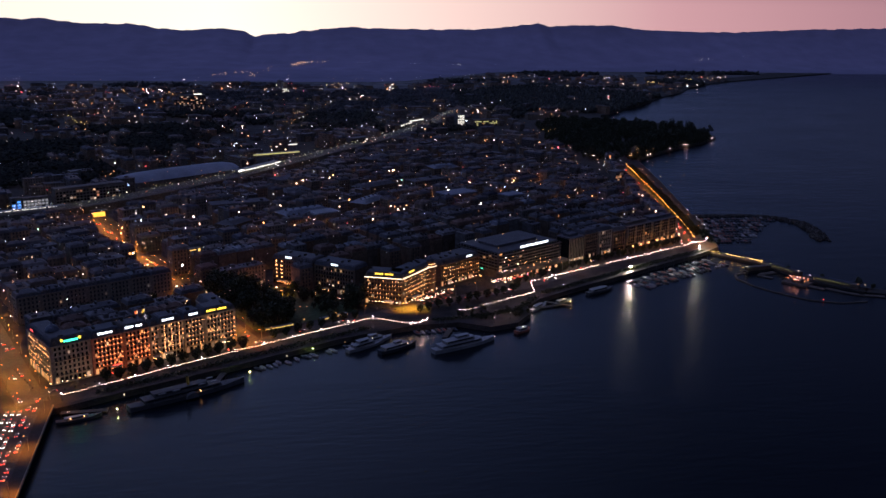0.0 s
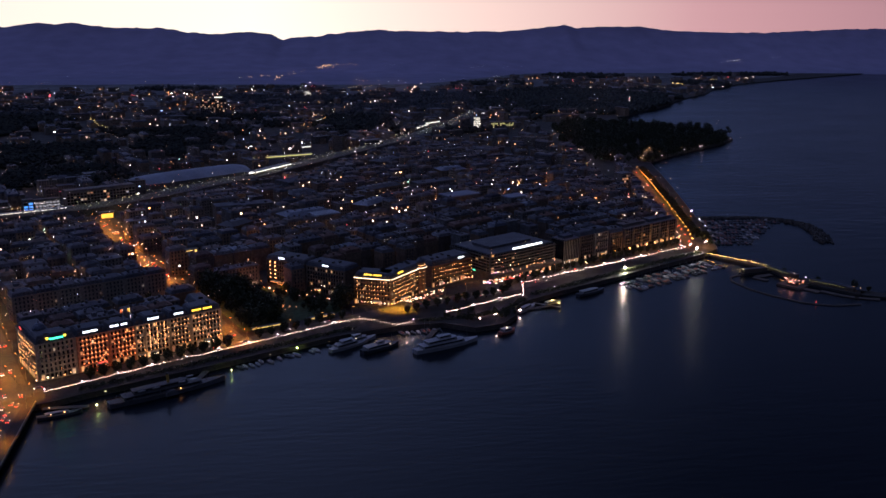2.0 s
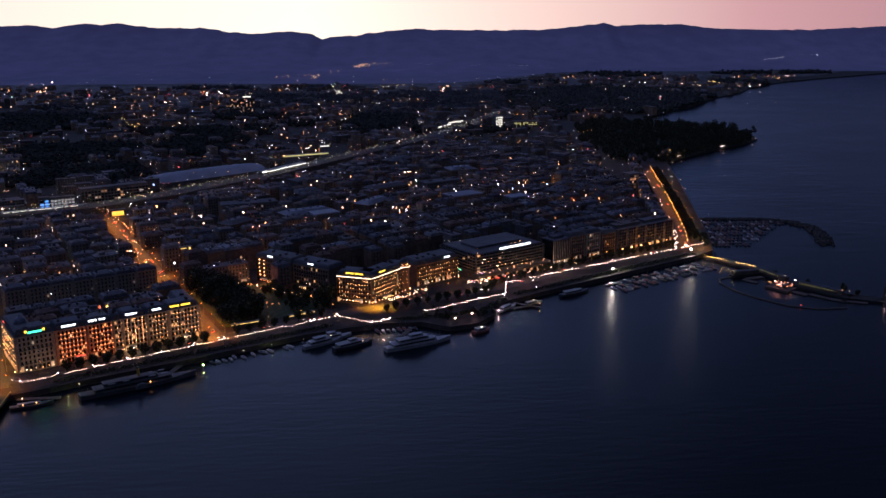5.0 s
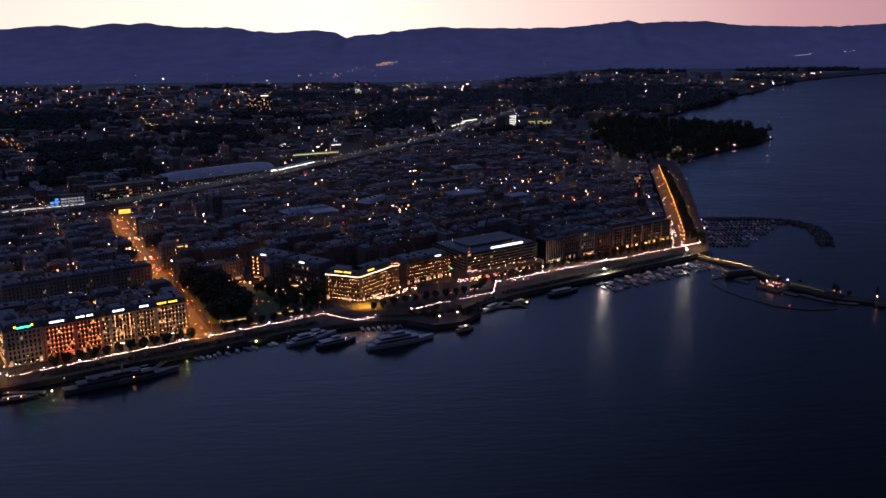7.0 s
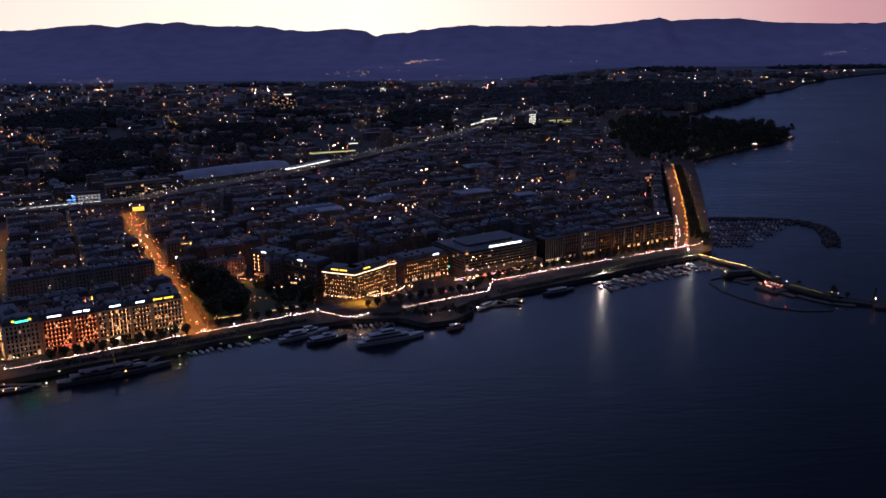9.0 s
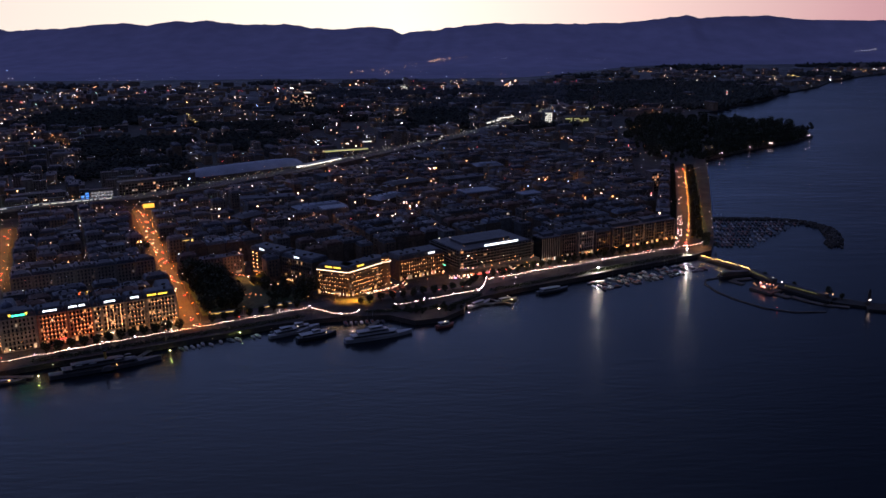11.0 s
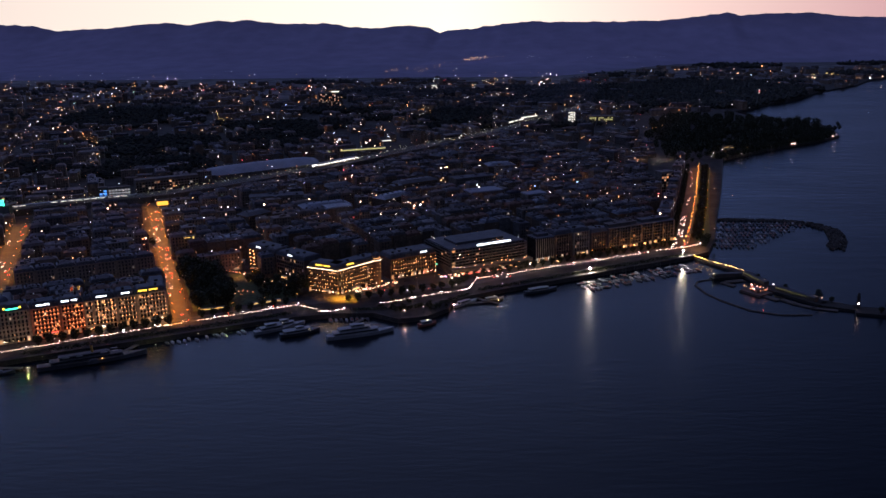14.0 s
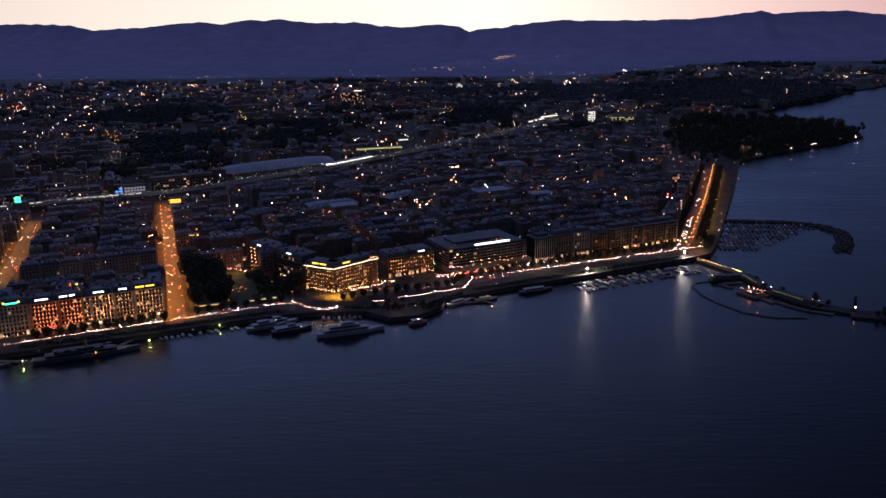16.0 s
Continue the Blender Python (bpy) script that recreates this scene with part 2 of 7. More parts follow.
for n in (rip, swl):
    link(t, mp.outputs[0], n.inputs["Vector"])
bu = t.nodes.new("ShaderNodeBump")
bu.inputs["Distance"].default_value = 1.0
# the open lake beyond the quays is more ruffled than the sheltered bay
lake_xyz = t.nodes.new("ShaderNodeSeparateXYZ")
link(t, co.outputs["Object"], lake_xyz.inputs[0])
open_lake = maths(t, "ADD", maths(t, "MULTIPLY", maths(t, "DIVIDE", maths(t, "SUBTRACT", lake_xyz.outputs[1], 740.0), 350.0, clamp=True), 1.0), 0.17)
chop = t.nodes.new("ShaderNodeTexNoise")
chop.inputs["Scale"].default_value, chop.inputs["Detail"].default_value = 0.045, 3
link(t, mp.outputs[0], chop.inputs["Vector"])
link(t, maths(t, "ADD", maths(t, "MULTIPLY", rip.outputs[0], 0.19), maths(t, "MULTIPLY", chop.outputs[0], open_lake)), bu.inputs["Height"])
link(t, bu.outputs[0], b.inputs["Normal"])
link(t, maths(t, "ADD", maths(t, "MULTIPLY", swl.outputs[0], 0.18), 0.14), b.inputs["Roughness"])
M["water"] = water_m

# the wooded slope: haze put into its blue tint, darker at foot and crest
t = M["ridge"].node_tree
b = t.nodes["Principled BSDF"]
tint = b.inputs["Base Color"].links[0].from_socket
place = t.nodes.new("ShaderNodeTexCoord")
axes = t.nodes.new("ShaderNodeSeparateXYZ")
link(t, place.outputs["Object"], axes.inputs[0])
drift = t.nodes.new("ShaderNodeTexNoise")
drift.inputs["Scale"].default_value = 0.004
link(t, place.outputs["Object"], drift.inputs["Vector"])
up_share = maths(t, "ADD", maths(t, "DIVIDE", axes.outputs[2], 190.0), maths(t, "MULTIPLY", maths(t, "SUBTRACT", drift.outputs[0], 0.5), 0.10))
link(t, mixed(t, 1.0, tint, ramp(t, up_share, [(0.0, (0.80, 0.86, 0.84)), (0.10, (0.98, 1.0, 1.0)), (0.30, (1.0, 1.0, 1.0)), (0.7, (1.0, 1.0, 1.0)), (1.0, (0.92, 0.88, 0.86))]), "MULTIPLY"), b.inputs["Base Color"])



# ---- mesh helpers ----
class Shape:
    """Gathers simple solids into one mesh."""

    def __init__(self):
        self.v, self.f = [], []

    def add(self, verts, faces, m=None):
        k = len(self.v)
        self.v += [tuple(m @ Vector(p)) if m else tuple(p) for p in verts]
        self.f += [tuple(i + k for i in fc) for fc in faces]
        return self

    def box(self, x0, y0, z0, x1, y1, z1, m=None, inset=0.0):
        v = [(x0, y0, z0), (x1, y0, z0), (x1, y1, z0), (x0, y1, z0), (x0 + inset, y0 + inset, z1), (x1 - inset, y0 + inset, z1), (x1 - inset, y1 - inset, z1), (x0 + inset, y1 - inset, z1)]
        return self.add(v, [(0, 3, 2, 1), (4, 5, 6, 7), (0, 1, 5, 4), (1, 2, 6, 5), (2, 3, 7, 6), (3, 0, 4, 7)], m)

    def tube(self, a, b, r0, r1=None, n=6):
        a, b = Vector(a), Vector(b)
        r1 = r0 if r1 is None else r1
        q = (b - a).to_track_quat("Z", "Y")
        v = [a + q @ Vector((r0 * math.cos(i * 2 * math.pi / n), r0 * math.sin(i * 2 * math.pi / n), 0)) for i in range(n)]
        v += [b + q @ Vector((r1 * math.cos(i * 2 * math.pi / n), r1 * math.sin(i * 2 * math.pi / n), 0)) for i in range(n)]
        return self.add(v, [(i, (i + 1) % n, n + (i + 1) % n, n + i) for i in range(n)] + [tuple(range(n))[::-1], tuple(range(n, 2 * n))])

    def ball(self, c, r, n=6, squash=1.0):
        v, f = [], []
        rings = [(-0.7, 0.7), (0.0, 1.0), (0.7, 0.7)]
        for h, s in rings:
            v += [(c[0] + r * s * math.cos(i * 2 * math.pi / n), c[1] + r * s * math.sin(i * 2 * math.pi / n), c[2] + r * h * squash) for i in range(n)]
        v += [(c[0], c[1], c[2] - r * squash), (c[0], c[1], c[2] + r * squash)]
        for k in range(2):
            f += [(k * n + i, k * n + (i + 1) % n, (k + 1) * n + (i + 1) % n, (k + 1) * n + i) for i in range(n)]
        f += [((i + 1) % n, i, 3 * n) for i in range(n)] + [(2 * n + i, 2 * n + (i + 1) % n, 3 * n + 1) for i in range(n)]
        return self.add(v, f)

    def prism(self, pts, z0, z1):
        n = len(pts)
        v = [(*p, z0) for p in pts] + [(*p, z1) for p in pts]
        return self.add(v, [tuple(range(n))[::-1], tuple(range(n, 2 * n))] + [(i, (i + 1) % n, n + (i + 1) % n, n + i) for i in range(n)])

    def loft(self, rings, cap=True):
        k, n = len(self.v), len(rings[0])
        f = []
        for r in range(len(rings) - 1):
            f += [(r * n + i, r * n + (i + 1) % n, (r + 1) * n + (i + 1) % n, (r + 1) * n + i) for i in range(n)]
        if cap:
            f += [tuple(range(n))[::-1], tuple(range((len(rings) - 1) * n, len(rings) * n))]
        return self.add([p for r in rings for p in r], f)

    def quad(self, c, right, up):
        c, right, up = Vector(c), Vector(right), Vector(up)
        return self.add([c - right - up, c + right - up, c + right + up, c - right + up], [(0, 1, 2, 3)])

    def mesh(self, name, mat):
        me = bpy.data.meshes.new(name)
        me.from_pydata(self.v, [], self.f)
        me.materials.append(mat)
        me.validate()
        me.update()
        return me


def part(name, shape, mat, parent=None, label="", kind="", at=None):
    """One mesh object under a thing or a part."""
    ob = new(name, shape if isinstance(shape, bpy.types.Mesh) else shape.mesh(name, mat))
    ob.parent = parent
    if at is not None:
        ob.matrix_basis = at
    return tagged(ob, label, kind=kind)


def thing(name, m, label, category, group=""):
    ob = new(name)
    ob.empty_display_size = 0.5
    ob.matrix_basis = m
    return tagged(ob, label, category, group)


def structure(name, shape, mat, label, category):
    return tagged(new(name, shape.mesh(name, mat)), label, category, kind="structure")


rng = random.Random(7)
LAND = 3.6
O = Vector((-301.0, 581.0))
U, V = Vector((0.8434, 0.5373)), Vector((-0.44, 0.898))
QUAY_TURN = 32.5


def uv(u, v):
    p = O + U * u + V * v
    return (p.x, p.y)


def uv_of(p):
    d = Vector(p) - O
    det = U.x * V.y - V.x * U.y
    return (d.x * V.y - V.x * d.y) / det, (U.x * d.y - d.x * U.y) / det


def along(a, b, k):
    return (a[0] + (b[0] - a[0]) * k, a[1] + (b[1] - a[1]) * k)


def turn_of(a, b):
    return math.degrees(math.atan2(b[1] - a[1], b[0] - a[0]))


def inside(p, poly):
    c = False
    for (x0, y0), (x1, y1) in zip(poly, poly[1:] + poly[:1]):
        if (y0 > p[1]) != (y1 > p[1]) and p[0] < (x1 - x0) * (p[1] - y0) / (y1 - y0) + x0:
            c = not c
    return c


def gap(p, line):
    """Distance from a point to a polyline."""
    best = 1e9
    for a, b in zip(line, line[1:]):
        a, b, q = Vector(a), Vector(b), Vector(p)
        k = max(0, min(1, (q - a).dot(b - a) / (b - a).length_squared))
        best = min(best, (a + (b - a) * k - q).length)
    return best


# ---- lake, land, mountains ----
SHORE_QUAY = [(-330, 530), (-286, 548), (-262, 563), (-197, 600), (-125, 645), (-93, 660), (-68, 669), (-33, 673), (-11, 660), (11, 668), (26, 690), (27, 708),
              (42, 724), (73, 747), (134, 786), (242, 858), (268, 880), (284, 936), (307, 1047), (350, 1247), (392, 1463)]
SHORE_PARK = [(455, 1534), (542, 1619), (619, 1690), (655, 1740), (669, 1814), (672, 1900), (630, 2000), (560, 2070), (545, 2140), (644, 2288), (735, 2402), (896, 2664), (1047, 2856), (1143, 3034), (1271, 3205), (1427, 3365), (1595, 3507), (1756, 3629), (2150, 3920), (2600, 4250), (3300, 4420)]
SHORE = SHORE_QUAY + SHORE_PARK

sh = Shape()
sh.add([(-4200, -2500, 0), (5200, -2500, 0), (5200, 4700, 0), (-4200, 4700, 0)], [(0, 1, 2, 3)])
structure("water", sh, M["water"], "dark calm lake water with faint ripples at dusk", "lake")

LANDLINE = SHORE + [(3300, 4800), (-3600, 4800), (-3600, 300), (-420, 470)]
bm = bmesh.new()
top = [bm.verts.new((x, y, LAND)) for x, y in LANDLINE]
face = bm.faces.new(top)
face.normal_update()
bmesh.ops.triangulate(bm, faces=[face])
me = bpy.data.meshes.new("ground")
bm.to_mesh(me)
bm.free()
me.materials.append(M["ground"])
tagged(new("ground", me), "dark town ground of asphalt and earth", "ground", kind="structure")

# fields on the plain towards the mountains, paled by haze put into the colour
sh = Shape()
sh.add([(-2400, 2500, LAND + 0.05), (720, 2500, LAND + 0.05), (1200, 3300, LAND + 0.05), (1740, 3760, LAND + 0.05), (2200, 4300, LAND + 0.05), (-2400, 4300, LAND + 0.05)], [(0, 1, 2, 3, 4, 5)])
structure("ground_fields", sh, material("hazed_field", (0.10, 0.10, 0.105), 0.95, grain=45, vary=0.6), "fields on the far plain, haze put into their pale colour", "fields")

# the quay wall stands on the lake bed and carries a coping
sh, cop, bank_sh = Shape(), Shape(), Shape()
for a, b in zip(SHORE_QUAY, SHORE_QUAY[1:]):
    a3, b3 = Vector((*a, 0)), Vector((*b, 0))
    side_v = (b3 - a3).normalized().cross(Vector((0, 0, 1)))
    w = side_v * 0.5
    sh.add([a3 - w + Vector((0, 0, -2)), b3 - w + Vector((0, 0, -2)), b3 + w + Vector((0, 0, -2)), a3 + w + Vector((0, 0, -2)),
            a3 - w * 0.6 + Vector((0, 0, LAND - 0.02)), b3 - w * 0.6 + Vector((0, 0, LAND - 0.02)), b3 + w * 0.6 + Vector((0, 0, LAND - 0.02)), a3 + w * 0.6 + Vector((0, 0, LAND - 0.02))],
           [(4, 5, 6, 7), (0, 1, 5, 4), (1, 2, 6, 5), (2, 3, 7, 6), (3, 0, 4, 7)])
    cop.add([a3 - w + Vector((0, 0, LAND)), b3 - w + Vector((0, 0, LAND)), b3 + w + Vector((0, 0, LAND)), a3 + w + Vector((0, 0, LAND)),
             a3 - w + Vector((0, 0, LAND + 0.3)), b3 - w + Vector((0, 0, LAND + 0.3)), b3 + w + Vector((0, 0, LAND + 0.3)), a3 + w + Vector((0, 0, LAND + 0.3))],
            [(4, 5, 6, 7), (0, 1, 5, 4), (1, 2, 6, 5), (2, 3, 7, 6), (3, 0, 4, 7)])
for a, b in zip([SHORE_QUAY[-1]] + SHORE_PARK, SHORE_PARK):
    a3, b3 = Vector((*a, 0)), Vector((*b, 0))
    w = (b3 - a3).normalized().cross(Vector((0, 0, 1))) * 1.2
    bank_sh.add([a3 - w + Vector((0, 0, LAND + 0.1)), b3 - w + Vector((0, 0, LAND + 0.1)), b3 + w * 0.6 + Vector((0, 0, LAND - 0.6)), a3 + w * 0.6 + Vector((0, 0, LAND - 0.6)), b3 + w * 1.4 + Vector((0, 0, -1)), a3 + w * 1.4 + Vector((0, 0, -1))], [(0, 1, 2, 3), (3, 2, 4, 5)])
structure("lake_bank", bank_sh, M["bank"], "dark stony bank of the lakeside park", "bank")
structure("quay_wall", sh, M["wall"], "dark stone quay wall along the lake", "wall")
structure("quay_coping", cop, M["paving"], "pale stone coping along the quay edge", "kerb")

# the long wooded ridge: crest heights every so often, noise between
CREST = [(-3300, 192), (-2946, 196), (-2683, 195), (-2523, 184), (-2414, 156), (-2250, 165), (-2097, 172), (-1958, 184), (-1820, 192), (-1698, 179), (-1544, 199), (-1462, 191), (-1392, 202),
         (-1297, 188), (-1187, 177), (-993, 180), (-883, 166), (-754, 150), (-662, 158), (-550, 162), (-467, 154), (-404, 128), (-328, 142), (-258, 142), (-160, 158), (64, 176), (203, 170), (680, 170),
         (806, 181), (890, 192), (988, 205), (1059, 189), (1129, 196), (1383, 198), (1554, 177), (1866, 170), (2100, 174), (2420, 189), (2896, 201), (3200, 200)]


def crest(x):
    for (xa, za), (xb, zb) in zip(CREST, CREST[1:]):
        if xa <= x <= xb:
            k = (x - xa) / (xb - xa)
            return za + (zb - za) * k
    return CREST[0][1] if x < 0 else CREST[-1][1]


def foot(x):
    """Where the slope begins; nearer towards the west."""
    k = max(0, min(1, (780 - x) / 700))
    return 3980 - 800 * k * k * (3 - 2 * k)


def lift(x, k):
    """The share of the crest's height at the share k of the way up."""
    e = 1.7 + 1.3 * (3980 - foot(x)) / 800
    return 0.12 * k + 0.88 * k ** e


def ground_at(x, y):
    """The height of the land, on the plain or up the slope."""
    if y <= foot(x):
        return LAND
    return max(LAND, 2 + crest(x) * lift(x, min(1, (y - foot(x)) / (4600 - foot(x)))))


sh = Shape()
cols, lays = 480, 18
grid = []
for j in range(lays + 1):
    k = j / lays
    for i in range(cols + 1):
        x = -3300 + 6500 * i / cols
        y = foot(x) + (4600 - foot(x)) * k + 40 * (1 - k) * noise.noise(Vector((x * 0.002, k * 2, 0)))
        z = 2 + (crest(x) + 5 * (0.4 - abs(noise.noise(Vector((x * 0.011, 3, 0))))) * 2 + 4 * (0.35 - abs(noise.noise(Vector((x * 0.031, 8, 0))))) + 2 * noise.noise(Vector((x * 0.08, 5, 0))) - 2) * lift(x, k)
        if j < lays:
            z += 3.5 * k * noise.noise(Vector((x * 0.006, y * 0.009, 1.7))) - (3 if j == 0 else 0)
        grid.append((x, y if j < lays else 4600, z))
faces = [(j * (cols + 1) + i, j * (cols + 1) + i + 1, (j + 1) * (cols + 1) + i + 1, (j + 1) * (cols + 1) + i) for j in range(lays) for i in range(cols)]
sh.add(grid, faces)
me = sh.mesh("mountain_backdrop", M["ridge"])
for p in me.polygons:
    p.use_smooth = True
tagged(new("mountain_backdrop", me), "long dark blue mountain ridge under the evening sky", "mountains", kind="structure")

# ---- roads, railway, bridge ----
GARLAND_A = [(-290, 557), (-234, 595), (-98, 681), (-70, 663), (-57, 671)]
GARLAND_B = [(-30, 689), (40, 734), (44, 764), (111, 805), (263, 896)]
ALPES = [uv(134, -8), uv(134, 455)]
MTBLANC = [uv(-16, -20), uv(-16, 440)]
WILSON = [(240, 893), (251, 935), (287, 1115), (334, 1374)]
QUAYROAD = [(-318, 560), (-190, 640), (-80, 705), (38, 762), (110, 815), (240, 893)]
RAIL = [(-640, 955), (-566, 1006), (-505, 1052), (-410, 1106), (-348, 1171), (-292, 1248), (-241, 1312), (-156, 1455), (-20, 1680), (120, 1960), (200, 2200)]
GARDEN = [uv(145, 8), uv(232, 4), uv(238, 30), uv(208, 100), uv(145, 112)]


def strip(name, line, width, z, mat, label, category):
    s = Shape()
    pts = []
    for i, p in enumerate(line):
        a, b = Vector(line[max(0, i - 1)]), Vector(line[min(len(line) - 1, i + 1)])
        d = (b - a).normalized()
        n = Vector((-d.y, d.x)) * width / 2
        pts.append((Vector(p) - n, Vector(p) + n))
    for (a0, a1), (b0, b1) in zip(pts, pts[1:]):
        s.add([(*a0, z), (*b0, z), (*b1, z), (*a1, z)], [(0, 1, 2, 3)])
    return structure(name, s, mat, label, category)


strip("road_quay", QUAYROAD, 14, LAND + 0.010, M["asphalt"], "asphalt quay road between trees and hotels", "road")
strip("road_station", ALPES, 13, LAND + 0.016, M["asphalt"], "asphalt street lit orange by street lamps", "road")
strip("road_bridgehead", MTBLANC, 17, LAND + 0.022, M["asphalt"], "asphalt street lit orange by street lamps", "road")
strip("road_lakeside", WILSON, 15, LAND + 0.028, M["asphalt"], "wide asphalt lakeside road lit orange", "road")
strip("pavement_quay", [(-288, 552), (-197, 606), (-96, 668), (-60, 680), (0, 690), (50, 738), (140, 797), (246, 866)], 9, LAND + 0.034, M["paving"], "pale stone quay promenade", "pavement")
strip("lawn_lakeside", [(270, 925), (301, 1112), (349, 1374)], 15, LAND + 0.04, M["grass"], "dark lawn strip along the lakeside promenade", "lawn")
sh = Shape()
sh.prism([(x, y) for x, y in GARDEN], LAND - 0.5, LAND + 0.12)
structure("lawn_garden", sh, M["grass"], "dark lawn of a public garden", "lawn")

# road bridge over the outflow
BR_A, BR_B = (-306, 545), (-284, 330)
sh = Shape()
sh.box(0, -18, 3.2, 240, 14, 4.6, pose(*BR_A, 0, 0, 0, turn_of(BR_A, BR_B)))
bridge = thing("road_bridge", Matrix.Identity(4), "wide low stone road bridge full of evening traffic", "bridge")
part("deck", sh, M["asphalt"], bridge)
bm_turn = pose(*BR_A, 0, 0, 0, turn_of(BR_A, BR_B))
for off in (14.0, -18.0):
    sh = Shape()
    for k in range(60):
        sh.box(k * 4, off - 0.2, 4.6, k * 4 + 0.5, off + 0.2, 5.6, bm_turn)
    sh.box(0, off - 0.25, 5.6, 240, off + 0.25, 5.8, bm_turn)
    part("parapet", sh, M["stone"], bridge)
for off in (10.5, -14.5):
    sh = Shape()
    sh.box(0, off - 3.2, 4.61, 240, off + 3.2, 4.75, bm_turn)
    part("pavement", sh, M["paving"], bridge)
for k in range(6):
    sh = Shape()
    sh.box(20 + k * 40, -16, -2, 23 + k * 40, 12, 3.2, bm_turn)
    part("pier", sh, M["wall"], bridge)

sh = Shape()
for a, b in zip(RAIL, RAIL[1:]):
    d = (Vector(b) - Vector(a))
    m = pose(*a, 0, 0, 0, turn_of(a, b))
    sh.box(-2, -17, LAND - 0.5, d.length + 2, 17, LAND + 8.0, m, inset=0.4)
structure("railway_embankment", sh, M["rail"], "long railway embankment through the town", "railway")
for off in (-9, -4.5, 0, 4.5, 9):
    sh = Shape()
    for a, b in zip(RAIL, RAIL[1:]):
        m = pose(*a, 0, 0, 0, turn_of(a, b))
        for r in (-0.72, 0.72):
            sh.box(0, off + r - 0.05, LAND + 8.0, (Vector(b) - Vector(a)).length, off + r + 0.05, LAND + 8.2, m)
    tagged(new("railway_track", sh.mesh("railway_track", M["steel"])), "steel railway track on dark ballast", "railway track", kind="structure")

# ---- buildings ----
def facade_rows(width, floors, pitch, storey, w, h, z0):
    """Window middles on a facade of that width."""
    n = max(1, int((width - 1.2) / pitch))
    x0 = -(n - 1) * pitch / 2
    return [(x0 + i * pitch, z0 + f * storey) for f in range(floors) for i in range(n)]


def block_house(name, w, d, floors, seed, roof, wall, chance=0.12, label="", shops=True, detail=True):
    """An apartment house, its front towards -y, with storeys, sills, mansard or flat roof, chimneys and dormers."""
    r = random.Random(seed)
    storey, zb = 3.15, 4.2
    h = zb + (floors - 1) * storey + 0.4
    house = thing(name, Matrix.Identity(4), label, "building", "town houses")
    s = Shape()
    s.box(-w / 2, -d / 2, -0.6, w / 2, d / 2, h)
    s.box(-w / 2 - 0.25, -d / 2 - 0.25, h - 0.5, w / 2 + 0.25, d / 2 + 0.25, h)
    s.box(-w / 2 - 0.12, -d / 2 - 0.12, zb - 0.35, w / 2 + 0.12, d / 2 + 0.12, zb - 0.1)
    part("wall", s, M[wall], house)
    rs = Shape()
    if roof == "flatroof":
        rs.box(-w / 2 + 0.3, -d / 2 + 0.3, h, w / 2 - 0.3, d / 2 - 0.3, h + 0.25)
        for k in range(r.randint(1, 3)):
            x, y = r.uniform(-w / 2 + 3, w / 2 - 3), r.uniform(-d / 2 + 3, d / 2 - 3)
            rs.box(x - 1.6, y - 1.4, h + 0.2, x + 1.6, y + 1.4, h + r.uniform(1.5, 3))
        top = h
    else:
        rs.box(-w / 2, -d / 2, h, w / 2, d / 2, h + 2.6, inset=1.1)
        rs.box(-w / 2 + 1.1, -d / 2 + 1.1, h + 2.6, w / 2 - 1.1, d / 2 - 1.1, h + 4.4, inset=min(w, d) * 0.36)
        top = h + 3.4
        for i in range(int(w / 3.4)):
            x = -w / 2 + 1.9 + i * 3.4
            for sy in (-1, 1):
                rs.box(x - 0.7, sy * (d / 2 - 0.9) - 0.7, h + 0.3, x + 0.7, sy * (d / 2 - 0.9) + 0.7, h + 2.1)
    for k in range(5):
        x, y = r.uniform(-w / 2 + 1.8, w / 2 - 1.8), r.uniform(-d / 3, d / 3)
        sx, sy = r.uniform(0.25, 0.9), r.uniform(0.25, 0.9)
        rs.box(x - sx, y - sy, h + 0.1, x + sx, y + sy, top + r.uniform(0.3, 1.9))
    part("roof", rs, M[roof], house)
    for k in range(1):
        c = Shape()
        x, y = r.uniform(-w / 2 + 2, w / 2 - 2), r.uniform(-d / 5, d / 5)
        c.box(x - 0.5, y - 1.2, top - 1.0, x + 0.5, y + 1.2, top + 2.2)
        c.box(x - 0.6, y - 1.3, top + 2.0, x + 0.6, y + 1.3, top + 2.25)
        part("chimney", c, M["wall"], house)
    dark = Shape()
    faces_ = [((0, -d / 2), (1, 0), (0, -1), w), ((0, d / 2), (-1, 0), (0, 1), w), ((w / 2, 0), (0, 1), (1, 0), d), ((-w / 2, 0), (0, -1), (-1, 0), d)]
    for k, (c, ax, nrm, width) in enumerate(faces_):
        for x, z in facade_rows(width, floors - 1, 2.9, storey, 1.2, 1.8, zb + 1.5):
            p = (c[0] + ax[0] * x + nrm[0] * 0.03, c[1] + ax[1] * x + nrm[1] * 0.03, z)
            if r.random() < chance * (1 if k < 2 else 0.7):
                g = Shape()
                g.quad(p, (ax[0] * 0.6, ax[1] * 0.6, 0), (0, 0, r.choice((0.7, 0.9, 0.9))))
                part("lit_window", g, M["lit"], house)
            elif detail and k in (0, 2, 3):
                dark.quad(p, (ax[0] * 0.6, ax[1] * 0.6, 0), (0, 0, 0.9))
        if shops and k == 0 and r.random() < 0.35:
            g = Shape()
            x = r.uniform(-w / 4, w / 4)
            g.quad((c[0] + x, c[1] - 0.05, 1.7), (r.uniform(1.2, 2.6), 0, 0), (0, 0, 1.1))
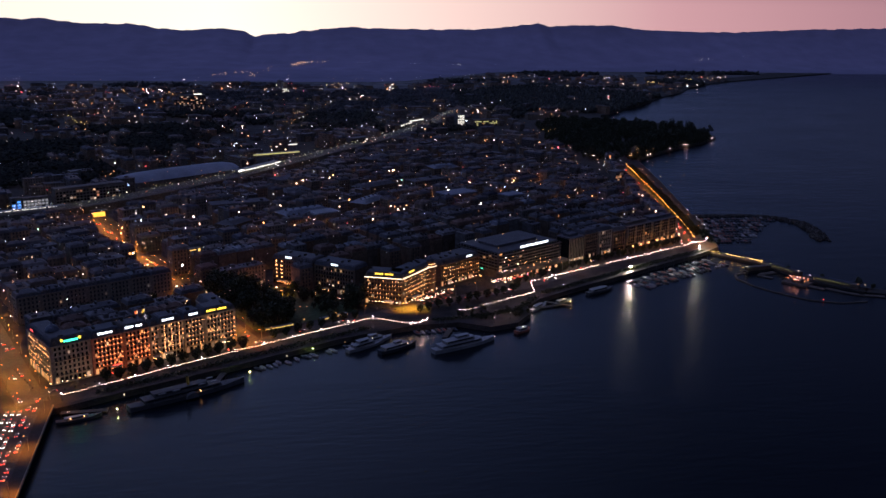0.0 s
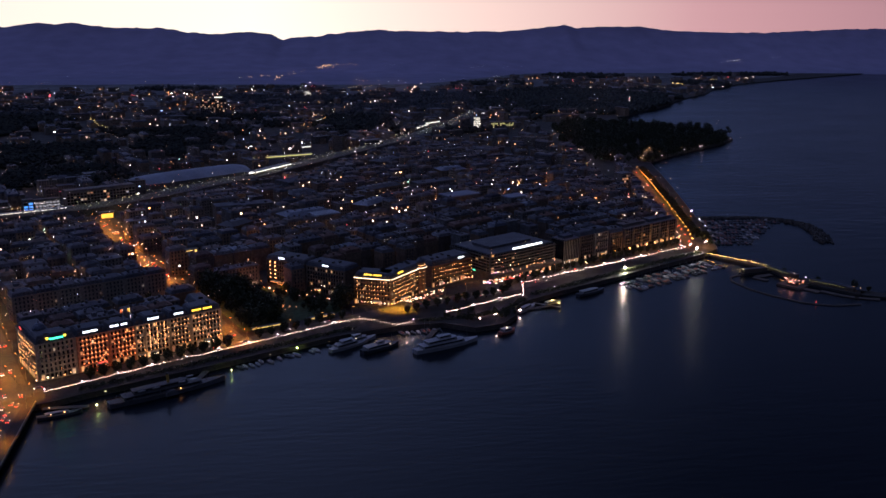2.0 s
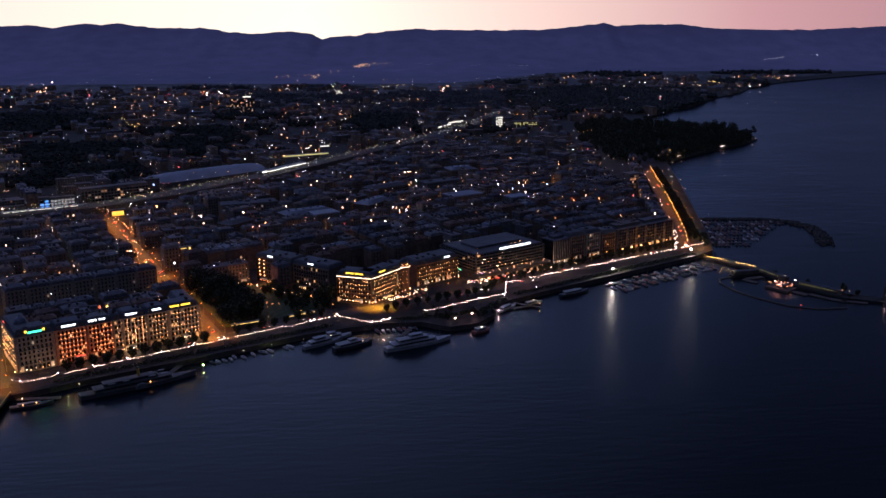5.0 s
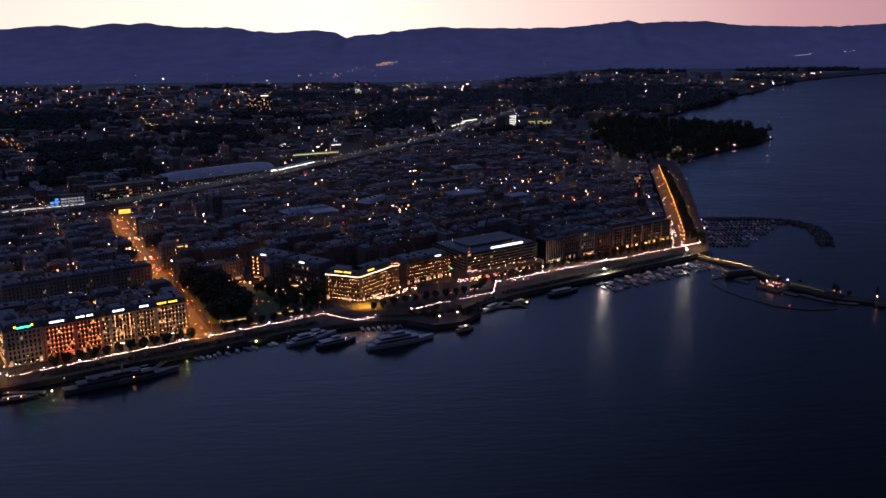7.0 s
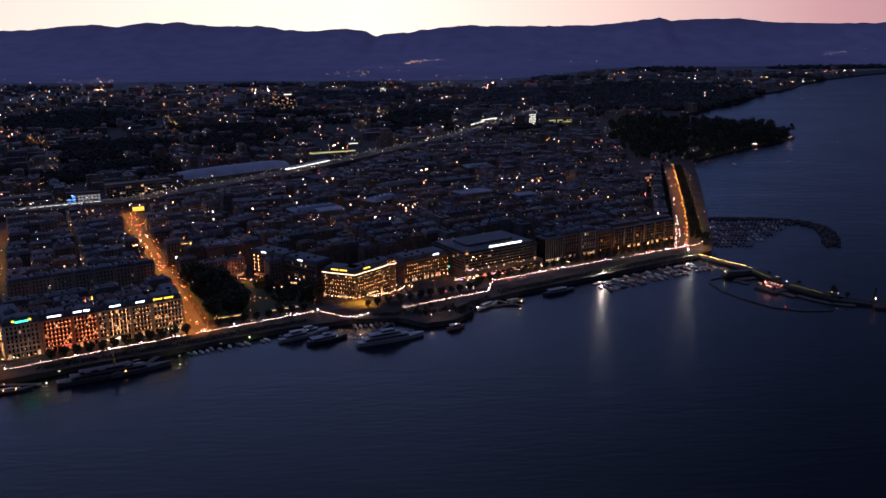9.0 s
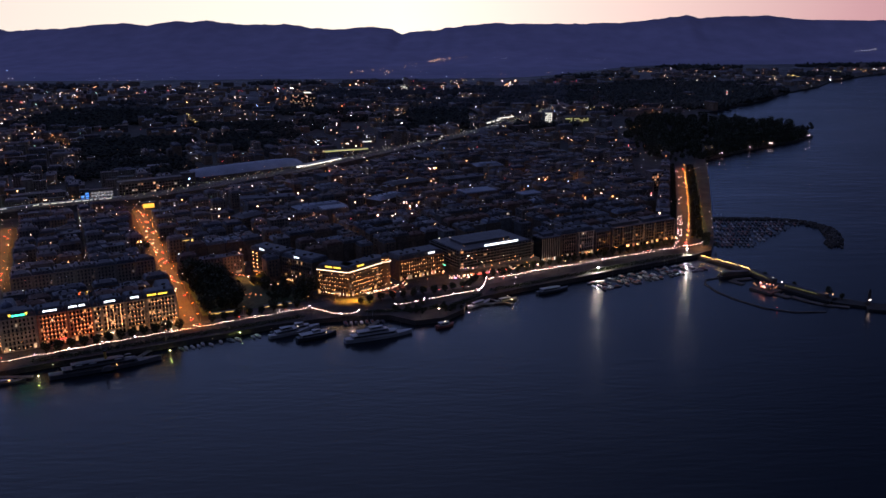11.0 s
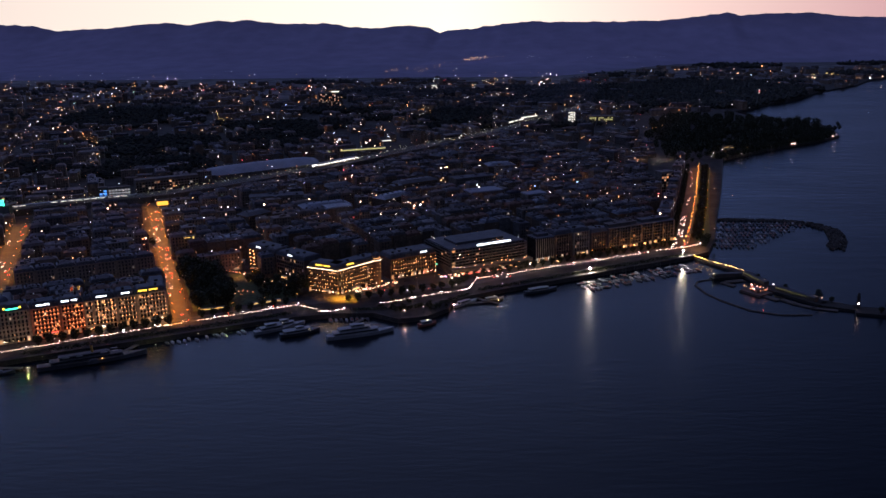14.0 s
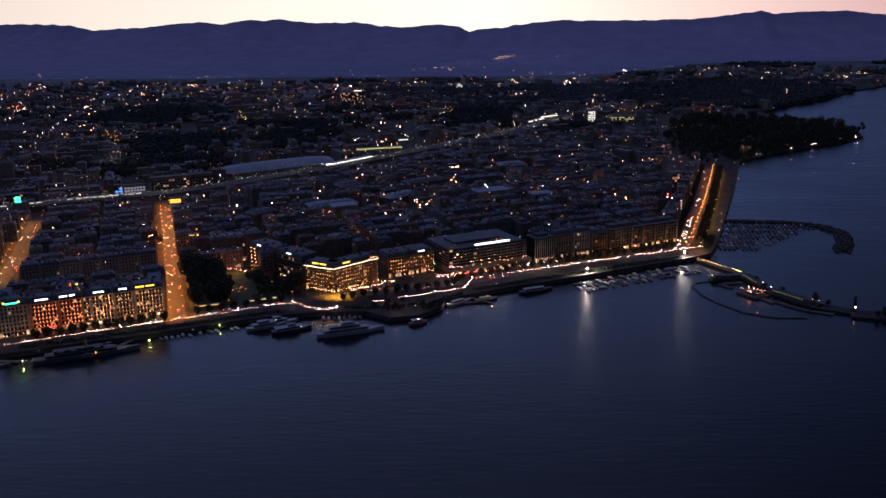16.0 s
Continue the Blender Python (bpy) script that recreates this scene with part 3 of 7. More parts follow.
            part("shopfront", g, M["shop"], house)
    if dark.v:
        part("glazing", dark, M["pane"], house, kind="stuff")
    return house


VARIANTS = []
for k in range(26):
    roof = ("slate", "tile", "slate", "zinc", "flatroof", "tile")[k % 6]
    lab = {"slate": "plastered apartment house with a dark slate mansard roof", "tile": "plastered apartment house with a clay tile roof",
           "zinc": "plastered apartment house with a pale zinc roof", "flatroof": "plain apartment block with a flat gravel roof"}[roof]
    w = (14, 17, 20, 17)[k % 4]
    VARIANTS.append((block_house("apartment_building", w, 12.6, 6 + (k % 9 == 4) - (k % 7 == 3), 100 + k, roof, "concrete" if roof == "flatroof" else "plaster", 0.02 + 0.04 * (k % 4 == 1) + 0.02 * (k % 5 == 2), lab), w))

first_use = set()


HERO = [[uv(-3, -6), uv(128, -6), uv(128, 17), uv(-3, 17)], [uv(-6, 10), uv(20, 10), uv(20, 52), uv(-6, 52)], [uv(106, 10), uv(130, 10), uv(130, 48), uv(106, 48)], [uv(235, -20), uv(470, -20), uv(500, 62), uv(360, 62), uv(235, 62)],
        [(-190, 800), (-100, 735), (-70, 775), (-160, 835)]]


# larger blocks that break the rows of houses: middle, size, height, turn, roof
BIG = []
big_r = random.Random(29)
while len(BIG) < 13:
    bu_, bv_ = big_r.uniform(150, 730), big_r.uniform(200, 660)
    c_ = uv(bu_, bv_)
    bw_, bd_ = big_r.uniform(34, 66), big_r.uniform(18, 30)
    if any(math.dist(c_, q[0]) < 85 for q in BIG) or gap(c_, RAIL) < 90 or gap(c_, WILSON) < 75 or gap(c_, ALPES) < 50 or bu_ > 690 - 0.1 * bv_ or math.dist(c_, (-328, 1330)) < 170 or math.dist(c_, (-190, 800)) < 130:
        continue
    BIG.append((c_, bw_, bd_, big_r.uniform(17, 21), QUAY_TURN + big_r.choice((0, 0, 8, -14, 24)), big_r.choice(("slate", "flatroof", "flatroof", "slate", "zinc"))))
    bm_ = pose(*c_, 0, 0, 0, BIG[-1][4])
    HERO.append([tuple((bm_ @ Vector((sx * (bw_ / 2 + 9), sy * (bd_ / 2 + 8), 0)))[:2]) for sx, sy in ((-1, -1), (1, -1), (1, 1), (-1, 1))])


def road_east(p):
    """How far west of the lakeside road a place lies."""
    return 251 + (p[1] - 943) * 0.195 - p[0]


def free(p, margin=9):
    if gap(p, RAIL) < 30 + margin or gap(p, ALPES) < 7 + margin or gap(p, MTBLANC) < 10 + margin or gap(p, QUAYROAD) < 10 + margin:
        return False
    if road_east(p) < 28 + margin or inside(p, GARDEN):
        return False
    return not any(inside(p, h) for h in HERO)


def west_of_rail(p):
    for a, b in zip(RAIL, RAIL[1:]):
        if a[1] <= p[1] < b[1]:
            return p[0] < a[0] + (b[0] - a[0]) * (p[1] - a[1]) / (b[1] - a[1])
    return p[1] > RAIL[-1][1] or p[0] < RAIL[0][0]


columns = [(-205, -118), (-106, -26), (0, 58), (66, 126), (142, 225), (238, 318), (330, 408), (420, 500), (512, 592), (604, 690), (702, 780)]
rows_v = [(0, 44), (54, 104), (114, 164), (174, 226), (236, 290), (300, 352), (362, 414), (424, 480), (490, 546), (556, 612), (622, 680), (690, 748)]
far_walls, far_roofs, far_panes, far_dark = Shape(), Shape(), Shape(), Shape()


def plain_house(m, w, d, h, r, lit, pitched, dark=True, grow=1.0):
    """A farther house, joined into the town's mass: walls, roof, panes."""
    far_walls.box(-w / 2, -d / 2, -0.5, w / 2, d / 2, h, m)
    if pitched:
        far_roofs.box(-w / 2 - 0.2, -d / 2 - 0.2, h, w / 2 + 0.2, d / 2 + 0.2, h + 2.4, m, inset=1.2)
        far_roofs.box(-w / 2 + 1.2, -d / 2 + 1.2, h + 2.4, w / 2 - 1.2, d / 2 - 1.2, h + 4.0, m, inset=min(w, d) * 0.34)
        x = r.uniform(-w / 3, w / 3)
        far_roofs.box(x - 0.5, -1.2, h + 2.5, x + 0.5, 1.2, h + 5.6, m)
    else:
        far_roofs.box(-w / 2 - 0.2, -d / 2 - 0.2, h, w / 2 + 0.2, d / 2 + 0.2, h + 0.5, m)
        x, y = r.uniform(-w / 4, w / 4), r.uniform(-d / 5, d / 5)
        far_roofs.box(x - 2, y - 1.6, h + 0.5, x + 2, y + 1.6, h + 2.6, m)
    for k in range(3):
        x, y = r.uniform(-w / 2 + 1.8, w / 2 - 1.8), r.uniform(-d / 3, d / 3)
        far_roofs.box(x - 0.5, y - 0.6, h, x + 0.5, y + 0.6, h + (4.2 if pitched else 1.0) + r.uniform(0, 1.6), m)
    ax, ay = m.to_3x3() @ Vector((1, 0, 0)), m.to_3x3() @ Vector((0, 1, 0))
    for sgn in (-1, 1):
        for x, z in facade_rows(w, int(h / 3.2), 3.0, 3.2, 1.2, 1.8, 2.4):
            c = m @ Vector((x, sgn * (d / 2 + 0.06), z))
            if r.random() < lit:
                far_panes.quad(c, ax * 0.5 * grow, (0, 0, 0.7 * grow))
            elif dark:
                far_dark.quad(c, ax * 0.6, (0, 0, 0.9))
        for x, z in facade_rows(d, int(h / 3.2), 3.4, 3.2, 1.2, 1.8, 2.4):
            if r.random() < lit:
                far_panes.quad(m @ Vector((sgn * (w / 2 + 0.06), x, z)), ay * 0.5 * grow, (0, 0, 0.7 * grow))


placed = 0
town_r = random.Random(31)


def town_house(p, turn, w=None):
    """The nearest few hundred houses stand alone, the rest join the town."""
    global placed
    q = uv_of(p)
    if q[1] > 90 and road_east(p) > 30:
        k = min(1, (q[1] - 90) / 80)
        p = (p[0] + 9 * k * noise.noise(Vector((p[0] * 0.006, p[1] * 0.006, 2))), p[1] + 9 * k * noise.noise(Vector((p[0] * 0.006, p[1] * 0.006, 7))))
        turn += 7 * k * noise.noise(Vector((p[0] * 0.005, p[1] * 0.005, 5)))
        if not free(p, 6):
            return
    placed += 1
    m = pose(p[0], p[1], LAND, 0, 0, turn)
    low = gap(p, RAIL) < 95
    if placed <= 195 and not low:
        k = rng.choice([i for i, vv in enumerate(VARIANTS) if w is None or vv[1] == w])
        if k in first_use:
            copy_thing(VARIANTS[k][0], m)
        else:
            first_use.add(k)
            VARIANTS[k][0].matrix_basis = m
    else:
        plain_house(m, w or 17, town_r.uniform(11, 14), town_r.choice((14, 17, 17, 18, 18, 20, 23)) if not low else town_r.choice((8, 9, 11)), town_r, town_r.choice((0.01, 0.04, 0.07, 0.15)), town_r.random() < 0.7)


old_rows = [(17, 47), (49, 79), (128, 176), (186, 236), (246, 296), (306, 356), (366, 416), (424, 480)]
plots = sorted([(v0, v1, u0, u1) for ci, (u0, u1) in enumerate(columns) for v0, v1 in (old_rows if ci in (2, 3) else rows_v)])
for v0, v1, u0, u1 in plots:
    for edge, turn in ((v0 + 7, 0), (v1 - 7, 180)):
        if v0 == 128 and turn == 0:
            continue
        u = u0
        while u < u1 - 8:
            w = rng.choice((14, 17, 20))
            p = uv(min(u + w / 2, u1 - 7), edge + rng.uniform(-0.6, 0.6))
            if free(p) and not west_of_rail(p) and inside(p, LANDLINE):
                town_house(p, QUAY_TURN + turn + rng.uniform(-1, 1), w)
            u += w + 0.4
    for uu in (u0 + 6, u1 - 6):
        p = uv(uu, (v0 + v1) / 2)
        if v1 - v0 > 40 and rng.random() < 0.8 and free(p, 7) and not west_of_rail(p) and inside(p, LANDLINE):
            town_house(p, QUAY_TURN + 90, 14)
for c_, w, d, h, tn, roof in BIG:
    r = random.Random(int(c_[0] * 7 + c_[1]))
    ob = thing("office_block", pose(*c_, LAND, 0, 0, tn), {"slate": "long block with a dark hipped slate roof", "zinc": "long block with a grey zinc roof", "flatroof": "broad block with a flat gravel roof"}[roof], "building", "large blocks")
    s = Shape()
    s.box(-w / 2, -d / 2, -0.5, w / 2, d / 2, h)
    s.box(-w / 2 - 0.3, -d / 2 - 0.3, h - 0.6, w / 2 + 0.3, d / 2 + 0.3, h)
    part("wall", s, M["plaster" if roof in ("slate", "zinc") else "concrete"], ob)
    s = Shape()
    if roof in ("slate", "zinc"):
        s.box(-w / 2, -d / 2, h, w / 2, d / 2, h + 3.4, inset=d * 0.3)
        for k in range(int(w / 9)):
            x = -w / 2 + 7 + k * 9
            s.box(x, -1.2, h + 2, x + 1.0, 1.2, h + 4.6)
    else:
        s.box(-w / 2 + 0.4, -d / 2 + 0.4, h, w / 2 - 0.4, d / 2 - 0.4, h + 0.5)
        for k in range(4):
            x, y = r.uniform(-w / 2 + 3, w / 2 - 8), r.uniform(-d / 2 + 2, d / 2 - 6)
            s.box(x, y, h + 0.5, x + r.uniform(2, 6), y + r.uniform(2, 4), h + r.uniform(1.6, 3.4))
    part("roof", s, M[roof], ob)
    glazing = Shape()
    for k, (x, z) in enumerate(facade_rows(w, int(h / 3.3), 3.1, 3.3, 1.4, 1.8, 2.4)):
        if r.random() < 0.05:
            g = Shape()
            g.box(x - 0.7, -d / 2 - 0.08, z - 0.9, x + 0.7, -d / 2 + 0.02, z + 0.9)
            part("lit_window", g, M["lit"], ob)
        else:
            glazing.box(x - 0.7, -d / 2 - 0.06, z - 0.9, x + 0.7, -d / 2 + 0.02, z + 0.9)
    part("glazing", glazing, M["pane"], ob, kind="stuff")
# the long closed terrace behind the quay hotels
terrace = [block_house("terrace_house", 17, 12.6, 6, 77 + k, "slate", "stone", 0.03, "plastered terrace house with a dark slate mansard roof", shops=False) for k in range(2)]
for k in range(7):
    m = pose(*uv(10.5 + 17.05 * k, 137), LAND, 0, 0, QUAY_TURN)
    if k < 2:
        terrace[k].matrix_basis = m
    else:
        copy_thing(terrace[(k * 3) % 2], m)
# the closed row of houses along the lakeside road
d = 12.0
while d < 425:
    w = rng.choice((17, 20))
    k = (d + w / 2) / 440
    q = along((251, 940), (334, 1374), k)
    town_house((q[0] - 20.5, q[1] + 4.0), turn_of((251, 940), (334, 1374)), w)
    d += w + 0.3
for k, (ob, w) in enumerate(VARIANTS):
    if k not in first_use:
        for o in (*ob.children_recursive, ob):
            bpy.data.objects.remove(o)

# ---- the lake-front hotels ----
def hotel(name, a, b, depth, floors, pitch, wall, label, lamps, lamp_rule, sign=None, lit=0.2, seed=1, mansard=4.2, storey=3.4, roof="slate", entrance=None, side_lamps=False, cornice=None, wash=None, shops=0.5):
    """A grand hotel whose front runs from a to b; every window, lamp, dormer and sign is a part."""
    r = random.Random(seed)
    w = math.dist(a, b)
    m = pose((a[0] + b[0]) / 2, (a[1] + b[1]) / 2, LAND, 0, 0, turn_of(a, b))
    house = thing(name, m, label, "hotel")
    zb = 5.0
    h = zb + (floors - 1) * storey + 0.6
    s = Shape()
    s.box(-w / 2, 0, -0.6, w / 2, depth, h)
    s.box(-w / 2, -0.35, h - 0.7, w / 2, depth + 0.35, h)
    s.box(-w / 2, -0.2, zb - 0.4, w / 2, depth + 0.2, zb - 0.05)
    part("wall", s, M[wall], house)
    rs = Shape()
    rs.box(-w / 2, 0.2, h, w / 2, depth - 0.2, h + mansard, inset=min(1.6, mansard * 0.4))
    rs.box(-w / 2 + 1.6, 1.8, h + mansard, w / 2 - 1.6, depth - 1.8, h + mansard + 0.7, inset=0.8)
    part("roof", rs, M[roof], house)
    n = max(2, int((w - 1.0) / pitch))
    x0 = -(n - 1) * pitch / 2
    for i in range(n):
        x = x0 + i * pitch
        dm = Shape()
        dm.box(x - 0.75, 0.35, h + 0.5, x + 0.75, 2.4, h + 2.4)
        dm.add([(x - 0.85, 0.25, h + 2.4), (x + 0.85, 0.25, h + 2.4), (x, 0.25, h + 3.1), (x - 0.85, 2.6, h + 2.4), (x + 0.85, 2.6, h + 2.4), (x, 2.6, h + 3.1)], [(0, 1, 2), (3, 5, 4), (0, 2, 5, 3), (1, 4, 5, 2), (0, 3, 4, 1)])
        if mansard > 3:
            part("dormer", dm, M[roof], house)
        for f in range(floors - 1):
            z = zb + 1.7 + f * storey
            g = Shape()
            g.box(x - 0.62, -0.06, z - 1.0, x + 0.62, 0.05, z + 1.0)
            on = r.random() < lit
            part("lit_window" if on else "window", g, M["room" if on else "darkglass"], house)
            if f in (0, 3):
                bl = Shape()
                bl.loft([[(xx, -0.75, z - 1.35), (xx, 0, z - 1.35), (xx, 0, z - 1.2), (xx, -0.68, z - 1.2), (xx, -0.68, z - 0.3), (xx, -0.75, z - 0.3)] for xx in (x - 0.95, x + 0.95)])
                part("balcony", bl, M["iron"], house)
            for dx, dz, mat, size in lamp_rule(i, f, n, floors - 1, r):
                g = Shape()
                g.box(x + dx - size, -0.75, z + dz - size, x + dx + size, -0.45, z + dz + size)
                part("wall_lamp", g, M[mat], house)
        g = Shape()
        g.box(x - pitch * 0.36, -0.12, 0.6, x + pitch * 0.36, 0.05, zb - 1.0)
        part("shopfront", g, M["shop" if r.random() < shops else "darkglass"], house)
    if entrance:
        ex, ew, mat = entrance
        g = Shape()
        g.box(ex - ew / 2, -3.2, 3.4, ex + ew / 2, 0, 3.9)
        part("entrance_canopy", g, M["paintw"], house)
        for q in range(5):
            g = Shape()
            g.box(ex - ew / 2 + q * ew / 5 + 0.2, -3.0, 3.1, ex - ew / 2 + (q + 0.8) * ew / 5, -0.5, 3.4)
            part("canopy_lamp", g, M[mat], house)
        if mat == "whitelit":
            door_light = bpy.data.lights.new("door_light", "POINT")
            door_light.energy, door_light.color, door_light.shadow_soft_size = 1500, (1.0, 0.70, 0.42), 0.4
            dl = new("door_light", door_light)
            dl.parent = house
            dl.location = (ex, -4.2, 3.0)
    if wash:
        lamp = bpy.data.lights.new("facade_flood", "AREA")
        lamp.shape, lamp.size, lamp.size_y = "RECTANGLE", w * 0.9, 0.4
        lamp.color, lamp.energy = wash[:3], wash[3] * w * 1.35
        fl_ = new("facade_flood", lamp)
        fl_.parent = house
        fl_.matrix_basis = look((0, -11.0, 1.2), (0, 0, h * 0.8))
        for q in range(int(w / 5)):
            g = Shape()
            x = -w / 2 + (q + 0.5) * w / int(w / 5)
            g.box(x - 0.3, -11.2, 0.0, x + 0.3, -10.8, 0.9)
            part("flood_housing", g, M["iron"], house)
    if sign:
        for sx, sw, mat, sz in sign:
            fr = Shape()
            fr.box(sx - sw / 2 - 0.15, 0.30, h + sz - 0.1, sx + sw / 2 + 0.15, 0.62, h + sz + 1.7)
            for q in (-0.4, 0.4):
                fr.box(sx + q * sw, 0.4, h - 0.1, sx + q * sw + 0.15, 0.6, h + sz)
            so = part("roof_sign", fr, M["iron"], house, "illuminated roof sign of plain bars")
            bars = max(3, int(sw / 1.3))
            for q in range(bars):
                if bars > 7 and q == bars // 2:
                    continue
                g = Shape()
                xx = sx - sw / 2 + (q + 0.12) * sw / bars
                g.box(xx, 0.18, h + sz + 0.15, xx + sw / bars * 0.8, 0.30, h + sz + 1.45)
                part("sign_bar", g, M[mat], so)
    if cornice:
        g = Shape()
        g.box(-w / 2, -0.75, h - 0.55, w / 2, -0.45, h - 0.15)
        part("cornice_light", g, M[cornice], house, "warm light tube along the cornice")
    for k in range(max(2, int(w / 9))):
        c = Shape()
        x, y = r.uniform(-w / 2 + 2, w / 2 - 2), r.uniform(3, depth - 3)
        c.box(x - 0.6, y - 1.4, h, x + 0.6, y + 1.4, h + mansard + 1.8)
        c.box(x - 0.75, y - 1.55, h + mansard + 1.5, x + 0.75, y + 1.55, h + mansard + 1.8)
        part("chimney", c, M["wall"], house)
    return house, m, h


def no_lamps(i, f, n, k, r):
    return []


def red_rule(i, f, n, k, r):
    return [(1.2, -0.9, "redlit", 0.25)] if r.random() < 0.92 else []


def gold_rule(i, f, n, k, r):
    return [(1.25, -0.6, "goldlit", 0.14)] if r.random() < 0.8 else []


def sparse_gold(i, f, n, k, r):
    return [(1.2, -0.8, "goldlit", 0.16)] if r.random() < 0.6 else []


def cafe_rule(i, f, n, k, r):
    return [(0, 0, "goldlit", 0.34)] if i in (1, 3) or (i in (7, 11) and f < 2) else []


def column_rule(i, f, n, k, r):
    return [(1.35, dz, "whitelit" if i % 2 else "goldlit", 0.15) for dz in (-0.9, 0.8)] if i % 2 == 0 else ([(1.35, -0.9, "goldlit", 0.15)] if r.random() < 0.5 else [])


def fu(u):
    return uv(u, 0)
WHITE = "signw"
hotel("corner_hotel", fu(0), fu(24.5), 16, 7, 2.7, "stone", "grey stone corner building with domed roof and green sign", None, no_lamps,
      [(0.5, 9.0, "signg", 1.2)], lit=0.05, seed=3, storey=3.2, wash=(1.0, 0.70, 0.48, 20), shops=0.3)
CORNER_LAMPS = [(-2, -3), (1.5, -4), (5, -3), (7.5, -5), (11, -3), (15, -4.5), (19, -3), (22, -4)]
for du in (7.2, 18.2):
    disc = thing("sign_emblem", pose(*uv(du, 0.25), LAND + 27.6, 90, 0, QUAY_TURN), "round yellow emblem beside the green sign", "sign")
    sh = Shape()
    sh.tube((0, 0, 0), (0, 0, 0.3), 0.85, n=12)
    part("emblem", sh, M["signy"], disc)
for u0, u1, seed, wall, rule, sg, nm, lab, ent, lit in (
        (24.9, 45.0, 4, "redstone", red_rule, [(-1.0, 9.5, WHITE, 1.4)], "lakeside_hotel", "red stone hotel with orange lamps between its windows", (4.0, 7.0, "redlit"), 0.12),
        (45.4, 62.5, 5, "redstone", red_rule, [(-1.5, 11.5, WHITE, 1.8)], "lakeside_hotel", "brown stone hotel with small orange wall lamps", None, 0.12),
        (62.9, 69.0, 6, "pale", gold_rule, None, "narrow_hotel", "narrow pale hotel front with a golden lit doorway", (0, 4.5, "goldlit"), 0.3),
        (69.4, 86.0, 7, "pale", column_rule, [(-2, 8.0, WHITE, 1.6)], "lakeside_hotel", "pale stone hotel with upright rows of warm lamps", (-3, 5, "whitelit"), 0.12),
        (86.4, 101.0, 8, "stone", gold_rule, [(0, 6.5, WHITE, 1.6)], "lakeside_hotel", "stone hotel front with golden lamps at each window", None, 0.12),
        (101.4, 125.0, 9, "pale", sparse_gold, [(-2.5, 15.0, "signy", 1.5)], "corner_hotel", "pale stone corner hotel with golden lamps and bright entrance", (2.5, 9.0, "whitelit"), 0.12)):
    hotel(nm, fu(u0), fu(u1), 16, 7, 2.55, wall, lab, None, rule, sg, lit=lit, seed=seed, entrance=ent, storey=3.15, mansard=3.6, wash={"redstone": (1.0, 0.24, 0.06, 38), "stone": (1.0, 0.40, 0.12, 28), "pale": (1.0, 0.40, 0.12, 26)}[wall])

# the corner hotel's flank along the street, and its dome
NORM = Vector((-0.5373, 0.8434))
hotel("street_hotel", tuple(O - U * 0.3 + NORM * 44), tuple(O - U * 0.3 + NORM * 0.4), 15, 7, 2.6, "pale", "pale stone flank building with golden street lamps", None, sparse_gold, [(-12, 5, "signr", 1.0)], lit=0.05, seed=12, storey=3.2, mansard=3.4, wash=(1.0, 0.46, 0.13, 8))
hotel("street_hotel", uv(125.4, 1), uv(125.4, 42), 14, 6, 2.6, "pale", "pale stone flank building along the station street", None, no_lamps, None, lit=0.2, seed=13, storey=3.2)
dome = thing("roof_dome", pose(-304, 599, LAND + 29.5), "small grey metal dome on the corner roof", "dome")
sh = Shape()
sh.loft([[(4.2 * s * math.cos(i * math.pi / 6), 4.2 * s * math.sin(i * math.pi / 6), z) for i in range(12)] for s, z in ((1.0, -3), (1.0, 0), (0.95, 1.4), (0.75, 2.8), (0.4, 3.8), (0.12, 4.2), (0.06, 5.6))])
part("shell", sh, M["zinc"], dome)
for k in range(2):
    foot_at = O + U * (56.6 + k * 4.9) + NORM * 2.4
    fp = thing("flag_pole", pose(*foot_at, LAND + 25.6, 0, 0, QUAY_TURN), "tall floodlit white flag pole with a red and yellow flag", "flag", "roof flags")
    sh = Shape()
    sh.tube((0, 0, -0.5), (0, 0, 11.5), 0.2, 0.12)
    part("pole", sh, M["paintw"], fp)
    sh = Shape()
    sh.loft([[(x, 0.05 + 0.3 * math.sin(x * 2), z), (x, -0.05 + 0.3 * math.sin(x * 2), z), (x, -0.05 + 0.3 * math.sin(x * 2), z + 2.6), (x, 0.05 + 0.3 * math.sin(x * 2), z + 2.6)] for x, z in ((-1.9, 8.2), (-1.2, 8.4), (-0.6, 8.5), (0, 8.6))])
    part("flag", sh, M["flag" if k == 0 else "funnel"], fp)
    sh = Shape()
    sh.box(-0.3, -2.9, 0.2, 0.3, -2.5, 0.6)
    part("flag_lamp", sh, M["iron"], fp)
    up_light = bpy.data.lights.new("flag_light", "SPOT")
    up_light.energy, up_light.color, up_light.spot_size, up_light.shadow_soft_size = 30000, (1.0, 0.80, 0.66), radians(50), 0.1
    ul = new("flag_light", up_light)
    ul.parent = fp
    ul.matrix_basis = look((0, -2.7, 0.9), (0, 0, 7))

